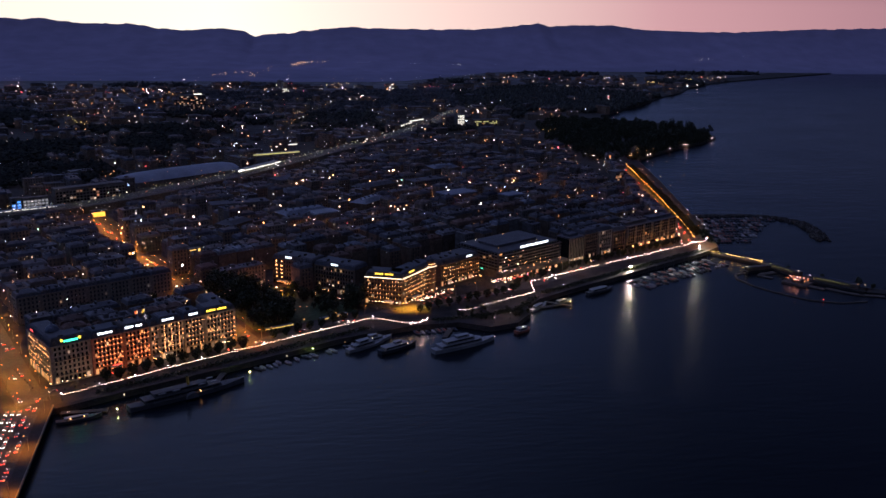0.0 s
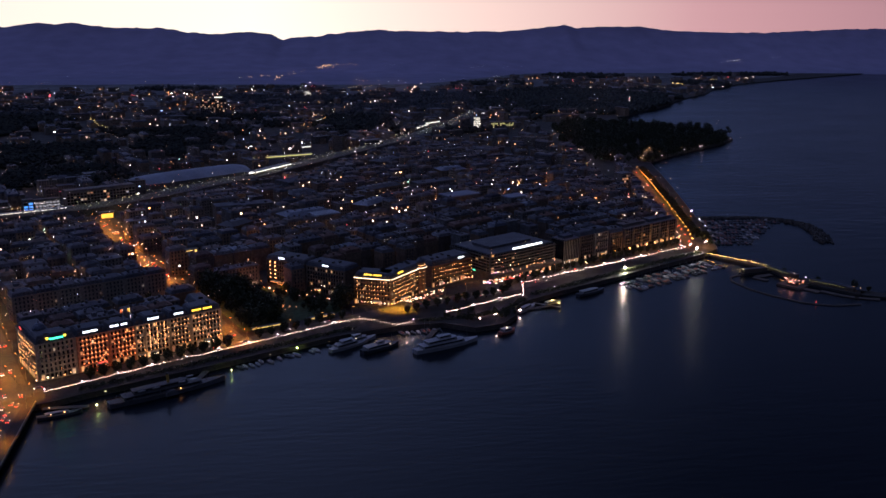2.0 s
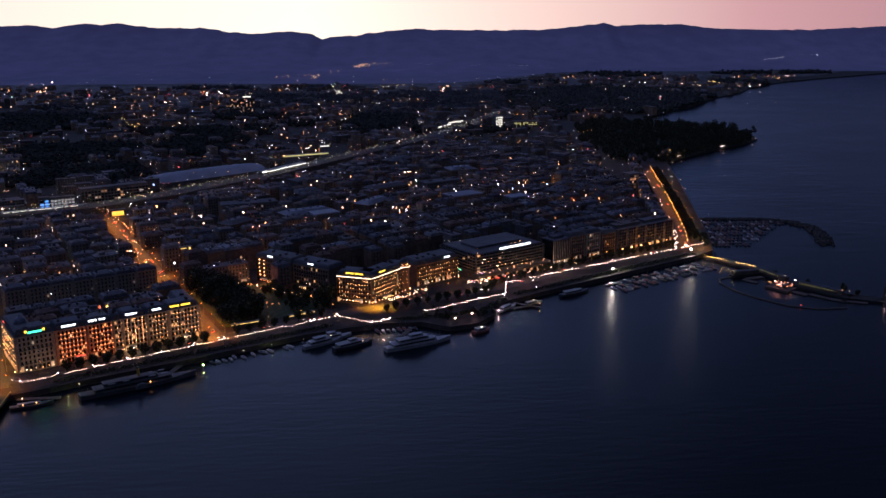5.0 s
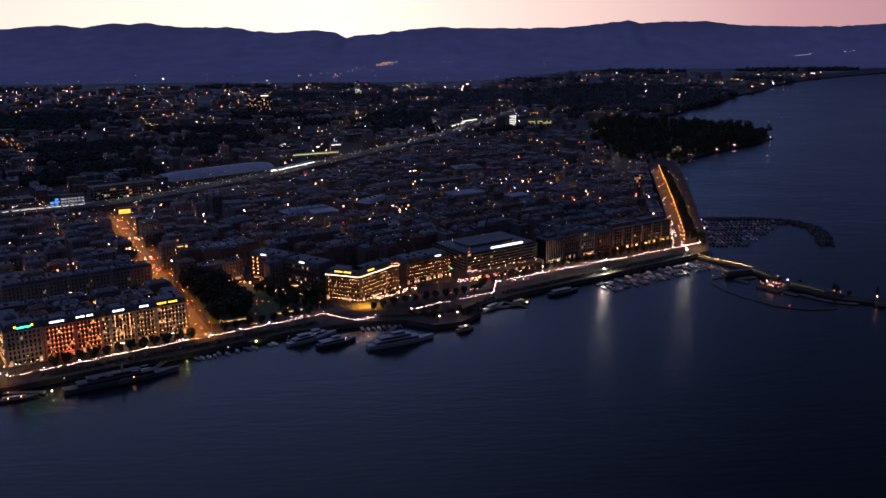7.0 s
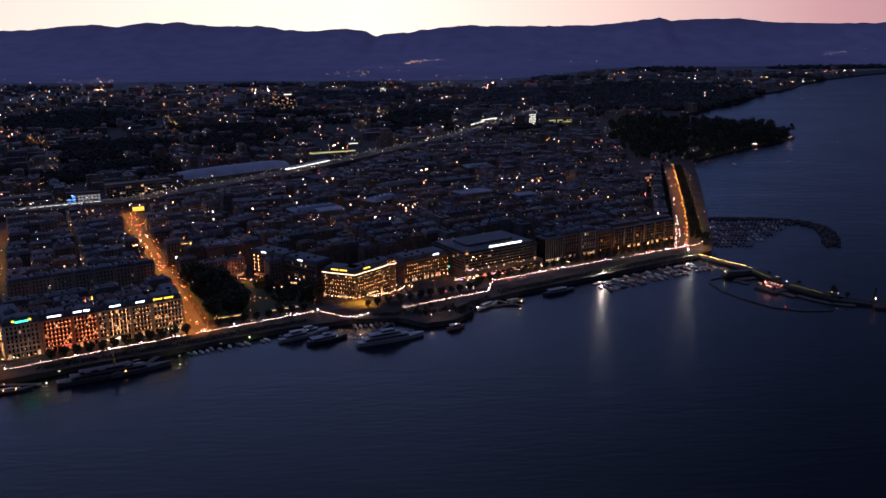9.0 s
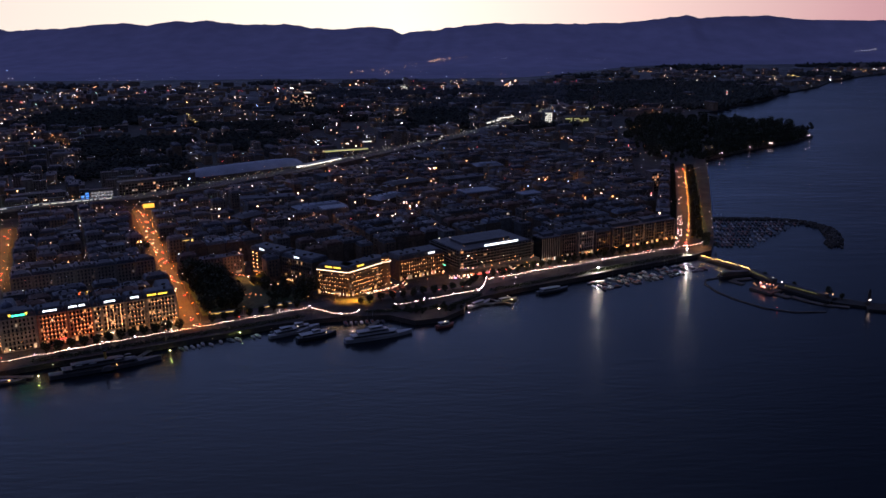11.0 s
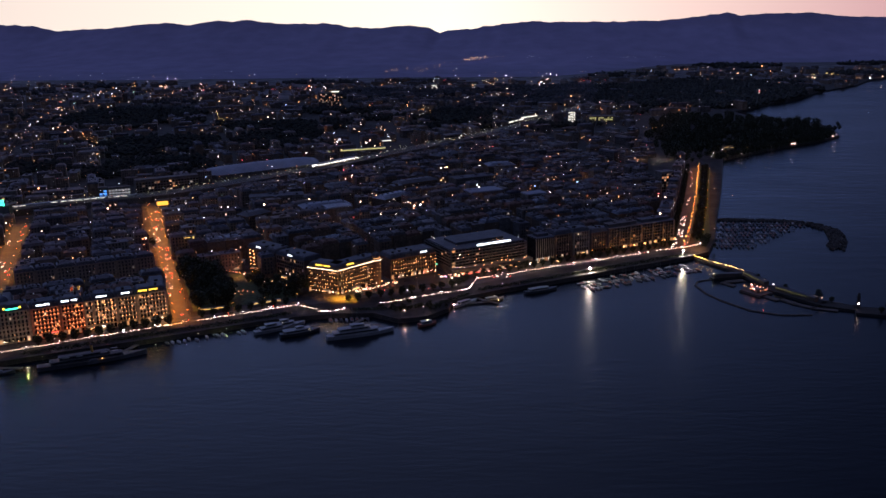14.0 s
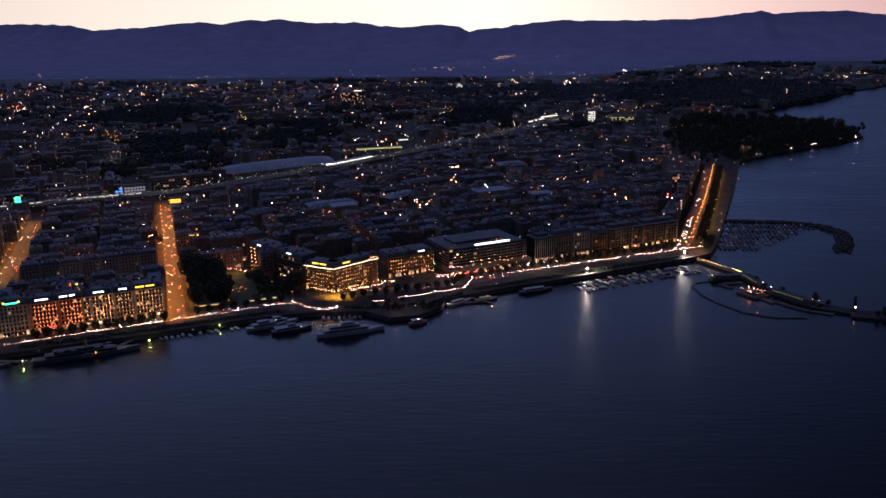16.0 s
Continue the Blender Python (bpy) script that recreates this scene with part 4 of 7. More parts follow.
# the two-winged hotel with a light line round its cornice
BR_W, BR_C, BR_E = (-101, 728), (-72, 717), (-42, 756)
hotel("grand_hotel", BR_W, BR_C, 18, 6, 2.5, "brownstone", "grand brown stone hotel outlined by a line of light", None, gold_rule, [(0.5, 15, "signy", 1.9)], lit=0.05, seed=21, shops=0.2, wash=(1.0, 0.28, 0.05, 17), cornice="cornice", entrance=(4, 6, "goldlit"), mansard=3.4)
hotel("grand_hotel", along(BR_C, BR_E, 0.01), BR_E, 17, 6, 2.5, "brownstone", "grand brown stone hotel wing outlined by a line of light", None, gold_rule, [(-10, 8, "signy", 1.9)], lit=0.05, seed=22, shops=0.2, wash=(1.0, 0.28, 0.05, 17), cornice="cornice", entrance=(-6, 9, "goldlit"), mansard=3.4)
hotel("lakeside_hotel", (-34, 766), (4, 795), 22, 5, 2.6, "brownstone", "brown stone lakeside hotel with golden lamps and white sign", None, sparse_gold, [(11, 7, WHITE, 1.4)], lit=0.05, seed=23, mansard=3.4, wash=(1.0, 0.40, 0.10, 6))
hotel("street_hotel", (-176, 793), (-142, 769), 20, 6, 2.7, "plaster", "plain plastered hotel with lit cafes at its foot", None, cafe_rule, [(-4, 6.5, WHITE, 1.2)], lit=0.06, seed=24, mansard=2.8, entrance=(-10, 9, "redlit"))
hotel("street_hotel", (-141, 768), (-108, 744), 20, 6, 2.7, "plaster", "plastered hotel facing the garden with a white roof sign", None, no_lamps, [(0, 6.5, WHITE, 1.2)], lit=0.12, seed=25, mansard=2.8, entrance=(-8, 6, "goldlit"))

# the round corner turret where the light line ends
turret = thing("corner_turret", pose(-45, 753, LAND), "round brown stone turret with a ring of light", "turret")
sh = Shape()
sh.loft([[(4.3 * s * math.cos(i * math.pi / 8), 4.3 * s * math.sin(i * math.pi / 8), z) for i in range(16)] for s, z in ((1.0, -0.5), (1.0, 22.2), (1.1, 22.6), (1.1, 23.2), (0.8, 23.3), (0.8, 26.4), (0.9, 26.6), (0.9, 27.0))])
part("wall", sh, M["brownstone"], turret)
sh = Shape()
sh.loft([[(3.7 * s * math.cos(i * math.pi / 8), 3.7 * s * math.sin(i * math.pi / 8), z) for i in range(16)] for s, z in ((1.0, 27.0), (0.9, 28.2), (0.6, 29.4), (0.2, 30.2), (0.05, 31.5))])
part("dome", sh, M["slate"], turret)
sh = Shape()
for i in range(16):
    a, b2 = i * math.pi / 8, (i + 1) * math.pi / 8
    sh.tube((4.95 * math.cos(a), 4.95 * math.sin(a), 22.9), (4.95 * math.cos(b2), 4.95 * math.sin(b2), 22.9), 0.2, n=6)
part("cornice_light", sh, M["cornice"], turret)
for i in range(10):
    a = math.pi + i * math.pi / 9
    for z, size in ((24.8, 0.22), (19.5, 0.15), (16.1, 0.15), (12.7, 0.15), (9.3, 0.15)):
        if z < 24 and i % 2:
            continue
        rad = 3.6 if z > 24 else 4.5
        sh = Shape()
        sh.ball((rad * math.cos(a), rad * math.sin(a), z), size, 6)
        part("wall_lamp", sh, M["goldlit"], turret)

# the large modern hotel: stacked floor bands over a glazed base
KA, KB = (24, 778), (92, 824)
kw = math.dist(KA, KB)
modern = thing("modern_hotel", pose(*KA, LAND, 0, 0, turn_of(KA, KB)), "broad modern hotel with banded floors and a white roof sign", "hotel")
sh = Shape()
sh.box(0, 8, -0.5, kw, 62, 22)
part("wall", sh, M["tinted"], modern)
sh = Shape()
sh.box(-3, 0, -0.5, kw + 3, 8, 6.5)
part("podium", sh, M["tinted"], modern)
for f in range(6):
    sh = Shape()
    sh.box(-0.6, 6.9, 6.2 + f * 2.8, kw + 0.6, 63, 7.2 + f * 2.8)
    part("floor_band", sh, M["tinted"], modern)
    for k in range(22):
        sh = Shape()
        x = 1.2 + k * (kw - 2.4) / 22
        sh.box(x, 7.7, 7.3 + f * 2.8, x + 2.6, 7.95, 8.9 + f * 2.8)
        on = rng.random() < 0.035
        part("lit_window" if on else "window", sh, M["room" if on else "darkglass"], modern)
    for k in range(14):
        sh = Shape()
        y = 10 + k * 3.6
        sh.box(-0.12, y, 7.3 + f * 2.8, 0.02, y + 2.6, 8.9 + f * 2.8)
        on = rng.random() < 0.07
        part("lit_window" if on else "window", sh, M["room" if on else "darkglass"], modern)
sh = Shape()
sh.box(2, 10, 22, kw - 2, 60, 23.2)
sh.box(14, 24, 23.2, kw - 16, 48, 25.4)
part("roof", sh, M["slate"], modern)
for q in range(11):
    g = Shape()
    g.ball((rng.uniform(4, kw - 4), rng.choice((11.5, 21, 50, 58)) + rng.uniform(-1, 1), 23.9), 0.22)
    part("roof_lamp", g, M["goldlit" if q % 3 else "whitelit"], modern)
sh = Shape()
sh.box(kw * 0.33, 8.2, 23.6, kw * 0.79, 8.6, 26.0)
for q in (0.36, 0.55, 0.76):
    sh.box(kw * q, 8.3, 21.9, kw * q + 0.3, 8.6, 23.7)
rs_ = part("roof_sign", sh, M["iron"], modern, "long white illuminated roof sign")
for q in range(22):
    g = Shape()
    x = kw * 0.33 + 0.3 + q * (kw * 0.46) / 22
    g.box(x, 8.0, 24.0, x + kw * 0.46 / 22 * 0.86, 8.2, 25.7)
    part("sign_bar", g, M[WHITE], rs_)
for q in range(20):
    g = Shape()
    x = -2 + q * (kw + 4) / 20
    g.box(x, -0.15, 1.0, x + 2.6, 0.0, 3.2)
    part("shopfront", g, M[("shop", "darkglass", "room", "darkglass", "shop", "darkglass")[(q * 7) % 6]], modern)
for q in range(16):
    g = Shape()
    g.ball((rng.uniform(-2, kw), rng.uniform(1, 7), 7.0 + rng.uniform(0, 0.6)), 0.3)
    part("terrace_lamp", g, M[rng.choice(("goldlit", "whitelit", "goldlit", "barl", "violet"))], modern)
for q in range(20):
    g = Shape()
    f = rng.randrange(6)
    g.box(0, 6.55, 7.0 + f * 2.8, rng.choice((0.3, 0.4, 0.5, 1.2)), 6.88, 7.2 + f * 2.8, pose(rng.uniform(0, kw), 0, 0))
    part("balcony_lamp", g, M[rng.choice(("goldlit", "goldlit", "whitelit", "goldlit", "whitelit", "barl"))], modern)

# the long sober row up to the lakeside corner
def slab_block(a, b, depth, floors, lit, seed, label, bays):
    """A long modern block: balcony bands, upright party walls, window bays, a lit ground floor and a set-back top."""
    r = random.Random(seed)
    w = math.dist(a, b)
    house = thing("apartment_block", pose(*a, LAND, 0, 0, turn_of(a, b)), label, "building", "lakefront blocks")
    h = 4.4 + floors * 3.0
    s = Shape()
    s.box(0, 0, -0.5, w, depth, h)
    part("wall", s, M["concrete"], house)
    s = Shape()
    s.box(-0.3, -1.5, h, w + 0.3, depth + 0.3, h + 0.5)
    s.box(3, 4, h + 0.5, w - 3, depth - 3, h + 3.2)
    s.box(2.4, 3.4, h + 3.2, w - 2.4, depth - 2.4, h + 3.6)
    for k in range(int(w / 12)):
        x = r.uniform(5, w - 7)
        s.box(x, 7, h + 3.6, x + r.uniform(1.5, 3.5), 10, h + 3.6 + r.uniform(0.8, 2.2))
    part("roof", s, M["flatroof"], house)
    for f in range(floors):
        z = 4.4 + f * 3.0
        s = Shape()
        s.box(0, -1.4, z - 0.2, w, 0, z)
        s.box(0, -1.45, z, w, -1.33, z + 0.85)
        part("balcony_band", s, M["concrete"], house)
    for k in range(bays + 1):
        s = Shape()
        x = k * w / bays
        s.box(x - 0.18, -1.7, 4.2, x + 0.18, 0, h)
        part("party_wall", s, M["stone"], house)
    n = bays * 4
    for f in range(floors):
        for k in range(n):
            s = Shape()
            x = (k + 0.18) * w / n
            s.box(x, -0.08, 4.5 + f * 3.0, x + w / n * 0.64, 0.02, 6.8 + f * 3.0)
            on = r.random() < lit
            part("lit_window" if on else "window", s, M["room" if on else "darkglass"], house)
    for k in range(n):
        s = Shape()
        x = (k + 0.1) * w / n
        s.box(x, -0.1, 0.4, x + w / n * 0.8, 0.02, 3.4)
        part("shopfront", s, M["shop" if r.random() < 0.45 else "darkglass"], house)
    return house


ROW_A, ROW_B = (97, 832), (240, 925)
for k in range(1, 4):
    a, b = along(ROW_A, ROW_B, k / 8 + 0.004), along(ROW_A, ROW_B, (k + 1) / 8 - 0.004)
    hotel("apartment_house", a, b, 16, 7 if k % 3 else 6, 2.8, "plaster" if k % 2 else "stone", "stone lakefront apartment house, dim above lit ground floor", None, no_lamps, None,
          lit=0.03, seed=40 + k, shops=0.22, mansard=3.0, roof=("slate", "flatroof")[k % 2], storey=3.1, entrance=(0, 5, "goldlit") if k == 2 else None)
slab_block(along(ROW_A, ROW_B, 0.505), along(ROW_A, ROW_B, 0.745), 16, 6, 0.02, 51, "long dim apartment block with balcony bands over lit shops", 3)
slab_block(along(ROW_A, ROW_B, 0.75), along(ROW_A, ROW_B, 0.995), 16, 6, 0.02, 52, "long dim apartment block at the lakeside corner", 3)
# the office with upright stone fins
a, b = along(ROW_A, ROW_B, 0.0), along(ROW_A, ROW_B, 0.12)
fin_w = math.dist(a, b)
fins = thing("office_block", pose(*a, LAND, 0, 0, turn_of(a, b)), "dark glazed office front with tall upright stone fins", "building")
s = Shape()
s.box(0, 0, -0.5, fin_w, 16, 23)
part("glazed_wall", s, M["darkglass"], fins)
s = Shape()
s.box(-0.4, -0.9, 23, fin_w + 0.4, 16.4, 24)
s.box(4, 4, 24, fin_w - 4, 12, 26.5)
part("roof", s, M["flatroof"], fins)
for k in range(10):
    s = Shape()
    x = k * (fin_w - 0.5) / 9
    s.box(x, -0.8, 0, x + 0.5, 0, 23)
    part("fin", s, M["pale"], fins)
for k in range(9):
    s = Shape()
    x = (k + 0.2) * fin_w / 9
    s.box(x, -0.12, 0.5, x + 0.6 * fin_w / 9, 0, 3.4)
    part("shopfront", s, M["shop" if k % 3 else "platform"], fins)

# ---- trees ----
def tree_meshes(seed, height, spread, clipped=False):
    r = random.Random(seed)
    tr = Shape()
    th = height * (0.09 if clipped else 0.2)
    tr.tube((0, 0, -0.3), (0.1, 0.05, th), 0.32, 0.24, 7)
    limbs = []
    for k in range(6):
        a = k * math.pi / 3 + r.uniform(-0.3, 0.3)
        e = (math.cos(a) * spread * 0.55, math.sin(a) * spread * 0.55, th + height * r.uniform(0.2, 0.42))
        tr.tube((0.1, 0.05, th - 0.3), e, 0.17, 0.05, 5)
        limbs.append(e)
    tr.tube((0.1, 0.05, th - 0.2), (0, 0, height * 0.85), 0.22, 0.05, 5)
    cr = Shape()
    cz, rz = th + (height - th) * 0.46, (height - th) * 0.58
    lobes = [(0, 0, cz, 1.0)] + [(math.cos(a) * spread * 0.5, math.sin(a) * spread * 0.5, cz + r.uniform(-0.35, 0.3) * rz, r.uniform(0.45, 0.7)) for a in [r.uniform(0, 6.28) for _ in range(7)]]
    for k in range(430 if clipped else 300):
        lx, ly, lz, ls = r.choice(lobes)
        d = Vector((r.gauss(0, 1), r.gauss(0, 1), r.gauss(0, 1))).normalized() * r.uniform(0.72, 1.02) * ls
        c = Vector((lx + d.x * spread * 0.75, ly + d.y * spread * 0.75, lz + d.z * rz * 0.95))
        n = Vector((r.gauss(0, 1), r.gauss(0, 1), r.gauss(0.4, 1))).normalized()
        a = n.orthogonal().normalized()
        b2 = n.cross(a)
        s = r.uniform(0.45, 0.95) * (height / 10) ** 0.6
        cr.add([c - a * s, c + b2 * s * 0.6, c + a * s, c - b2 * s * 0.6 + n * s * 0.3], [(0, 1, 2), (0, 2, 3)])
    return tr.mesh("trunk", M["bark"]), cr.mesh("crown", M["leaf"])


TREES = [tree_meshes(300 + k, h, s, c) for k, (h, s, c) in enumerate(((7.5, 3.2, True), (8.0, 3.4, True), (14, 5.6, False), (17, 6.4, False), (12, 4.8, False), (20, 6.8, False)))]


def tree(kind, x, y, label, group, z=LAND, scale=1.0):
    ob = thing("tree", pose(x, y, z, 0, 0, rng.uniform(0, 360)) @ Matrix.Scale(scale, 4), label, "tree", group)
    part("trunk", TREES[kind][0], None, ob)
    part("crown", TREES[kind][1], None, ob)
    return ob


def row_points(line, step):
    pts = []
    carry = 0.0
    for a, b in zip(line, line[1:]):
        n = math.dist(a, b)
        d = carry
        while d < n:
            pts.append(along(a, b, d / n))
            d += step
        carry = d - n
    return pts


def beside(line, off):
    res = []
    for i, p in enumerate(line):
        a, b = Vector(line[max(0, i - 1)]), Vector(line[min(len(line) - 1, i + 1)])
        d = (b - a).normalized()
        res.append((p[0] - d.y * off, p[1] + d.x * off))
    return res


for p in row_points([(-270, 583), (-205, 626), (-190, 634)], 8.6):
    tree(rng.choice((0, 1)), p[0], p[1], "clipped round tree along the quay road", "quay trees", scale=rng.uniform(1.05, 1.25))
for p in row_points([(-170, 652), (-110, 690)], 10):
    tree(rng.choice((0, 1, 4)), p[0], p[1], "small round tree beside the garden road", "quay trees")
for p in row_points([(-60, 700), (26, 745)] + beside(QUAYROAD[3:], 8.2), 9.5):
    tree(rng.choice((0, 1)), p[0] + rng.uniform(-1, 1), p[1] + rng.uniform(-1, 1), "small clipped round tree along the quay road", "quay trees", scale=rng.uniform(0.85, 1.12))
for p in row_points(beside(WILSON[1:], 10.5), 11):
    tree(rng.choice((0, 1)), p[0], p[1], "round tree along the lakeside road", "lakeside trees")
lake_trunks, lake_crowns = Shape(), Shape()
for off, size in ((-11.5, 0.8), (-17, 0.95)):
    for p in row_points(beside(WILSON[1:], off), 8.5):
        m = pose(p[0] + rng.uniform(-0.8, 0.8), p[1] + rng.uniform(-1.5, 1.5), LAND, 0, 0, rng.uniform(0, 360)) @ Matrix.Scale(size * rng.uniform(0.85, 1.15), 4)
        for src, dst in zip(TREES[rng.choice((0, 1))], (lake_trunks, lake_crowns)):
            dst.add([v.co for v in src.vertices], [tuple(f.vertices) for f in src.polygons], m)
row_ob = tagged(new("lakeside_trees"), "double row of round trees along the lakeside road", "trees", kind="stuff")
part("trunks", lake_trunks, M["bark"], row_ob, kind="stuff")
part("crowns", lake_crowns, M["leaf"], row_ob, kind="stuff")
for k in range(62):
    for _ in range(40):
        p = uv(rng.uniform(146, 236), rng.uniform(10, 108))
        if inside(p, GARDEN) and (p[0] + p[1] * 0.55 < 226):
            tree(rng.choice((2, 3, 4, 5)), p[0], p[1], "broad dark garden tree in full leaf", "garden trees", scale=rng.uniform(0.95, 1.35))
            break
for k in range(30):
    p = uv(rng.uniform(200, 234), rng.uniform(8, 80))
    if inside(p, GARDEN):
        tree(rng.choice((0, 1, 4)), p[0], p[1], "small dark garden tree", "garden trees", scale=rng.uniform(0.7, 1.0))
for k in range(16):
    tree(rng.choice((0, 1, 4)), rng.uniform(263, 279), rng.uniform(893, 936), "dark round tree in the garden at the lakeside corner", "corner trees", scale=rng.uniform(0.5, 0.8))
for p in ((-112, 722), (-107, 717), (-116, 716), (-105, 726), (-111, 729)):
    tree(5, p[0], p[1], "tall dense dark tree beside the hotel", "garden trees", scale=0.9)
for k in range(40):
    a = rng.uniform(0, 6.28)
    p = (-4 + 30 * math.cos(a) * rng.random() ** 0.5, 690 + 15 * math.sin(a) * rng.random() ** 0.5)
    if inside(p, SHORE_QUAY + [(0, 800), (-300, 800)]):
        tree(rng.choice((0, 1, 4)), p[0], p[1], "dark low tree on the rounded landing terrace", "terrace trees", scale=0.42)
PARK = [(345, 1400), (386, 1474), (447, 1546), (533, 1632), (600, 1696), (632, 1745), (645, 1816), (632, 1880), (590, 1925), (545, 1980), (470, 1985), (400, 2000), (330, 1900), (290, 1640), (300, 1480)]
park_trunks, park_crowns = Shape(), Shape()
shore_row = row_points(beside([(385, 1452), (455, 1534), (542, 1619), (610, 1682), (645, 1740), (655, 1800)], 5), 8) + row_points(beside([(385, 1452), (455, 1534), (542, 1619), (610, 1682), (645, 1740), (655, 1800)], 12), 8)
for k in range(720):
    for _ in range(30):
        p = (rng.uniform(285, 672), rng.uniform(1390, 2060))
        if inside(p, PARK):
            break
    if k < len(shore_row):
        p = shore_row[k]
    m = pose(p[0], p[1], LAND, 0, 0, rng.uniform(0, 360)) @ Matrix.Scale(rng.uniform(0.8, 1.3) * (0.62 if k < len(shore_row) else 1), 4)
    for src, dst in zip(TREES[rng.choice((2, 3, 4, 5))], (park_trunks, park_crowns)):
        dst.add([v.co for v in src.vertices], [tuple(f.vertices) for f in src.polygons], m)
for p in row_points(beside([(385, 1452), (455, 1534), (542, 1619), (610, 1682), (645, 1740), (655, 1800)], 1.5), 0.6):
    for k in range(7):
        c = Vector((p[0] + rng.gauss(-1, 3), p[1] + rng.gauss(1, 3), rng.uniform(0.6, 7.5)))
        n = Vector((rng.gauss(0, 1), rng.gauss(0, 1), rng.gauss(0.2, 1))).normalized()
        a = n.orthogonal().normalized() * rng.uniform(0.7, 1.3)
        b = n.cross(a)
        park_crowns.add([c - a, c + b, c + a, c - b], [(0, 1, 2), (0, 2, 3)])
wood_ob = tagged(new("park_trees"), "dense dark trees of the lakeside park", "trees", kind="stuff")
part("trunks", park_trunks, M["bark"], wood_ob, kind="stuff")
part("crowns", park_crowns, M["leaf"], wood_ob, kind="stuff")
for k in range(50):
    for _ in range(30):
        p = uv(rng.uniform(-150, 700), rng.uniform(100, 500))
        if free(p, 2) and inside(p, LANDLINE) and not west_of_rail(p):
            tree(rng.choice((4, 2, 0)), p[0], p[1], "dark courtyard tree between houses", "courtyard trees", scale=rng.uniform(0.6, 0.9))
            break

# ---- festoon lights and lamp posts along the quay ----
lamp_sh = Shape()
lamp_sh.tube((0, 0, 0), (0, 0, 0.8), 0.22, 0.14, 8)
lamp_sh.tube((0, 0, 0.8), (0, 0, 4.4), 0.09, 0.06, 6)
lamp_sh.box(-0.8, -0.05, 3.6, 0.8, 0.05, 3.7)
LAMP_MAST = lamp_sh.mesh("post", M["iron"])
g = Shape()
g.ball((0, 0, 4.7), 0.2, 8)
LAMP_GLOBE = g.mesh("globe", M["lampw"])


def quay_lamp(p):
    ob = thing("street_lamp", pose(*p, LAND), "dark iron quay lamp post with a bright white globe", "street lamp", "quay lamps")
    part("post", LAMP_MAST, None, ob)
    part("globe", LAMP_GLOBE, None, ob)


def festoon(a, b, z0, z1, mat, label, step=1.1, sag=0.14):
    ob = thing("festoon_lights", Matrix.Identity(4), label, "string lights", "quay festoons")
    n = max(2, int(math.dist(a, b) / step))
    cable, bulbs = Shape(), Shape()
    pts = []
    for k in range(n + 1):
        q = k / n
        p = along(a, b, q)
        pts.append((p[0], p[1], z0 + (z1 - z0) * q - sag * 4 * q * (1 - q)))
    for p, q in zip(pts, pts[1:]):
        cable.tube(p, q, 0.03, n=3)
    for p in pts[:-1]:
        bulbs.ball((p[0], p[1], p[2] - 0.15), 0.13, 5)
    part("cable", cable, M["iron"], ob)
    part("bulb_string", bulbs, M[mat], ob, kind="stuff")


for line in (GARLAND_A, GARLAND_B):
    for a, b in zip(line, line[1:]):
        n = max(1, round(math.dist(a, b) / 24))
        for k in range(n):
            p, q = along(a, b, k / n), along(a, b, (k + 1) / n)
            festoon(p, q, 7.3, 7.3, "festoon", "string of small rosy white bulbs between quay lamps")
            quay_lamp(p)
    quay_lamp(line[-1])

# balustrade along the promenade
rail_line = [(-284, 549.5), (-262, 564.5), (-197, 601.5), (-125, 646.5), (-95, 661)]
for a, b in zip(rail_line, rail_line[1:]):
    n = max(1, round(math.dist(a, b) / 12))
    for k in range(n):
        p, q = along(a, b, k / n), along(a, b, (k + 1) / n)
        s = Shape()
        m = pose(*p, LAND + 0.3, 0, 0, turn_of(p, q))
        L = math.dist(p, q)
        s.box(0, -0.06, 0.9, L, 0.06, 1.0, m)
        for j in range(9):
            s.box(j * L / 9, -0.04, 0, j * L / 9 + 0.08, 0.04, 0.9, m)
        tagged(new("railing", s.mesh("railing", M["iron"])), "dark iron railing on the quay edge", "railing", "quay railings")

# sodium lamps on the streets: a mast, an arm, a lantern and its light
st = Shape()
st.tube((0, 0, 0), (0, 0, 8.0), 0.11, 0.07, 6)
st.tube((0, 0, 7.9), (0, 1.8, 8.5), 0.05, 0.05, 5)
ST_MAST = st.mesh("mast", M["steel"])
st = Shape()
st.box(-0.18, 1.4, 8.4, 0.18, 2.0, 8.6)
ST_LANTERN = st.mesh("lantern", M["lamps"])
st = Shape()
st.box(-0.3, 1.3, 8.35, 0.3, 2.1, 8.7)
GOLD_LANTERN = st.mesh("lantern", M["lampgold"])
sodium = bpy.data.lights.new("sodium_light", "SPOT")
sodium.color, sodium.energy, sodium.shadow_soft_size = (1.0, 0.33, 0.03), 22000, 0.3
sodium.spot_size, sodium.spot_blend = radians(150), 0.9


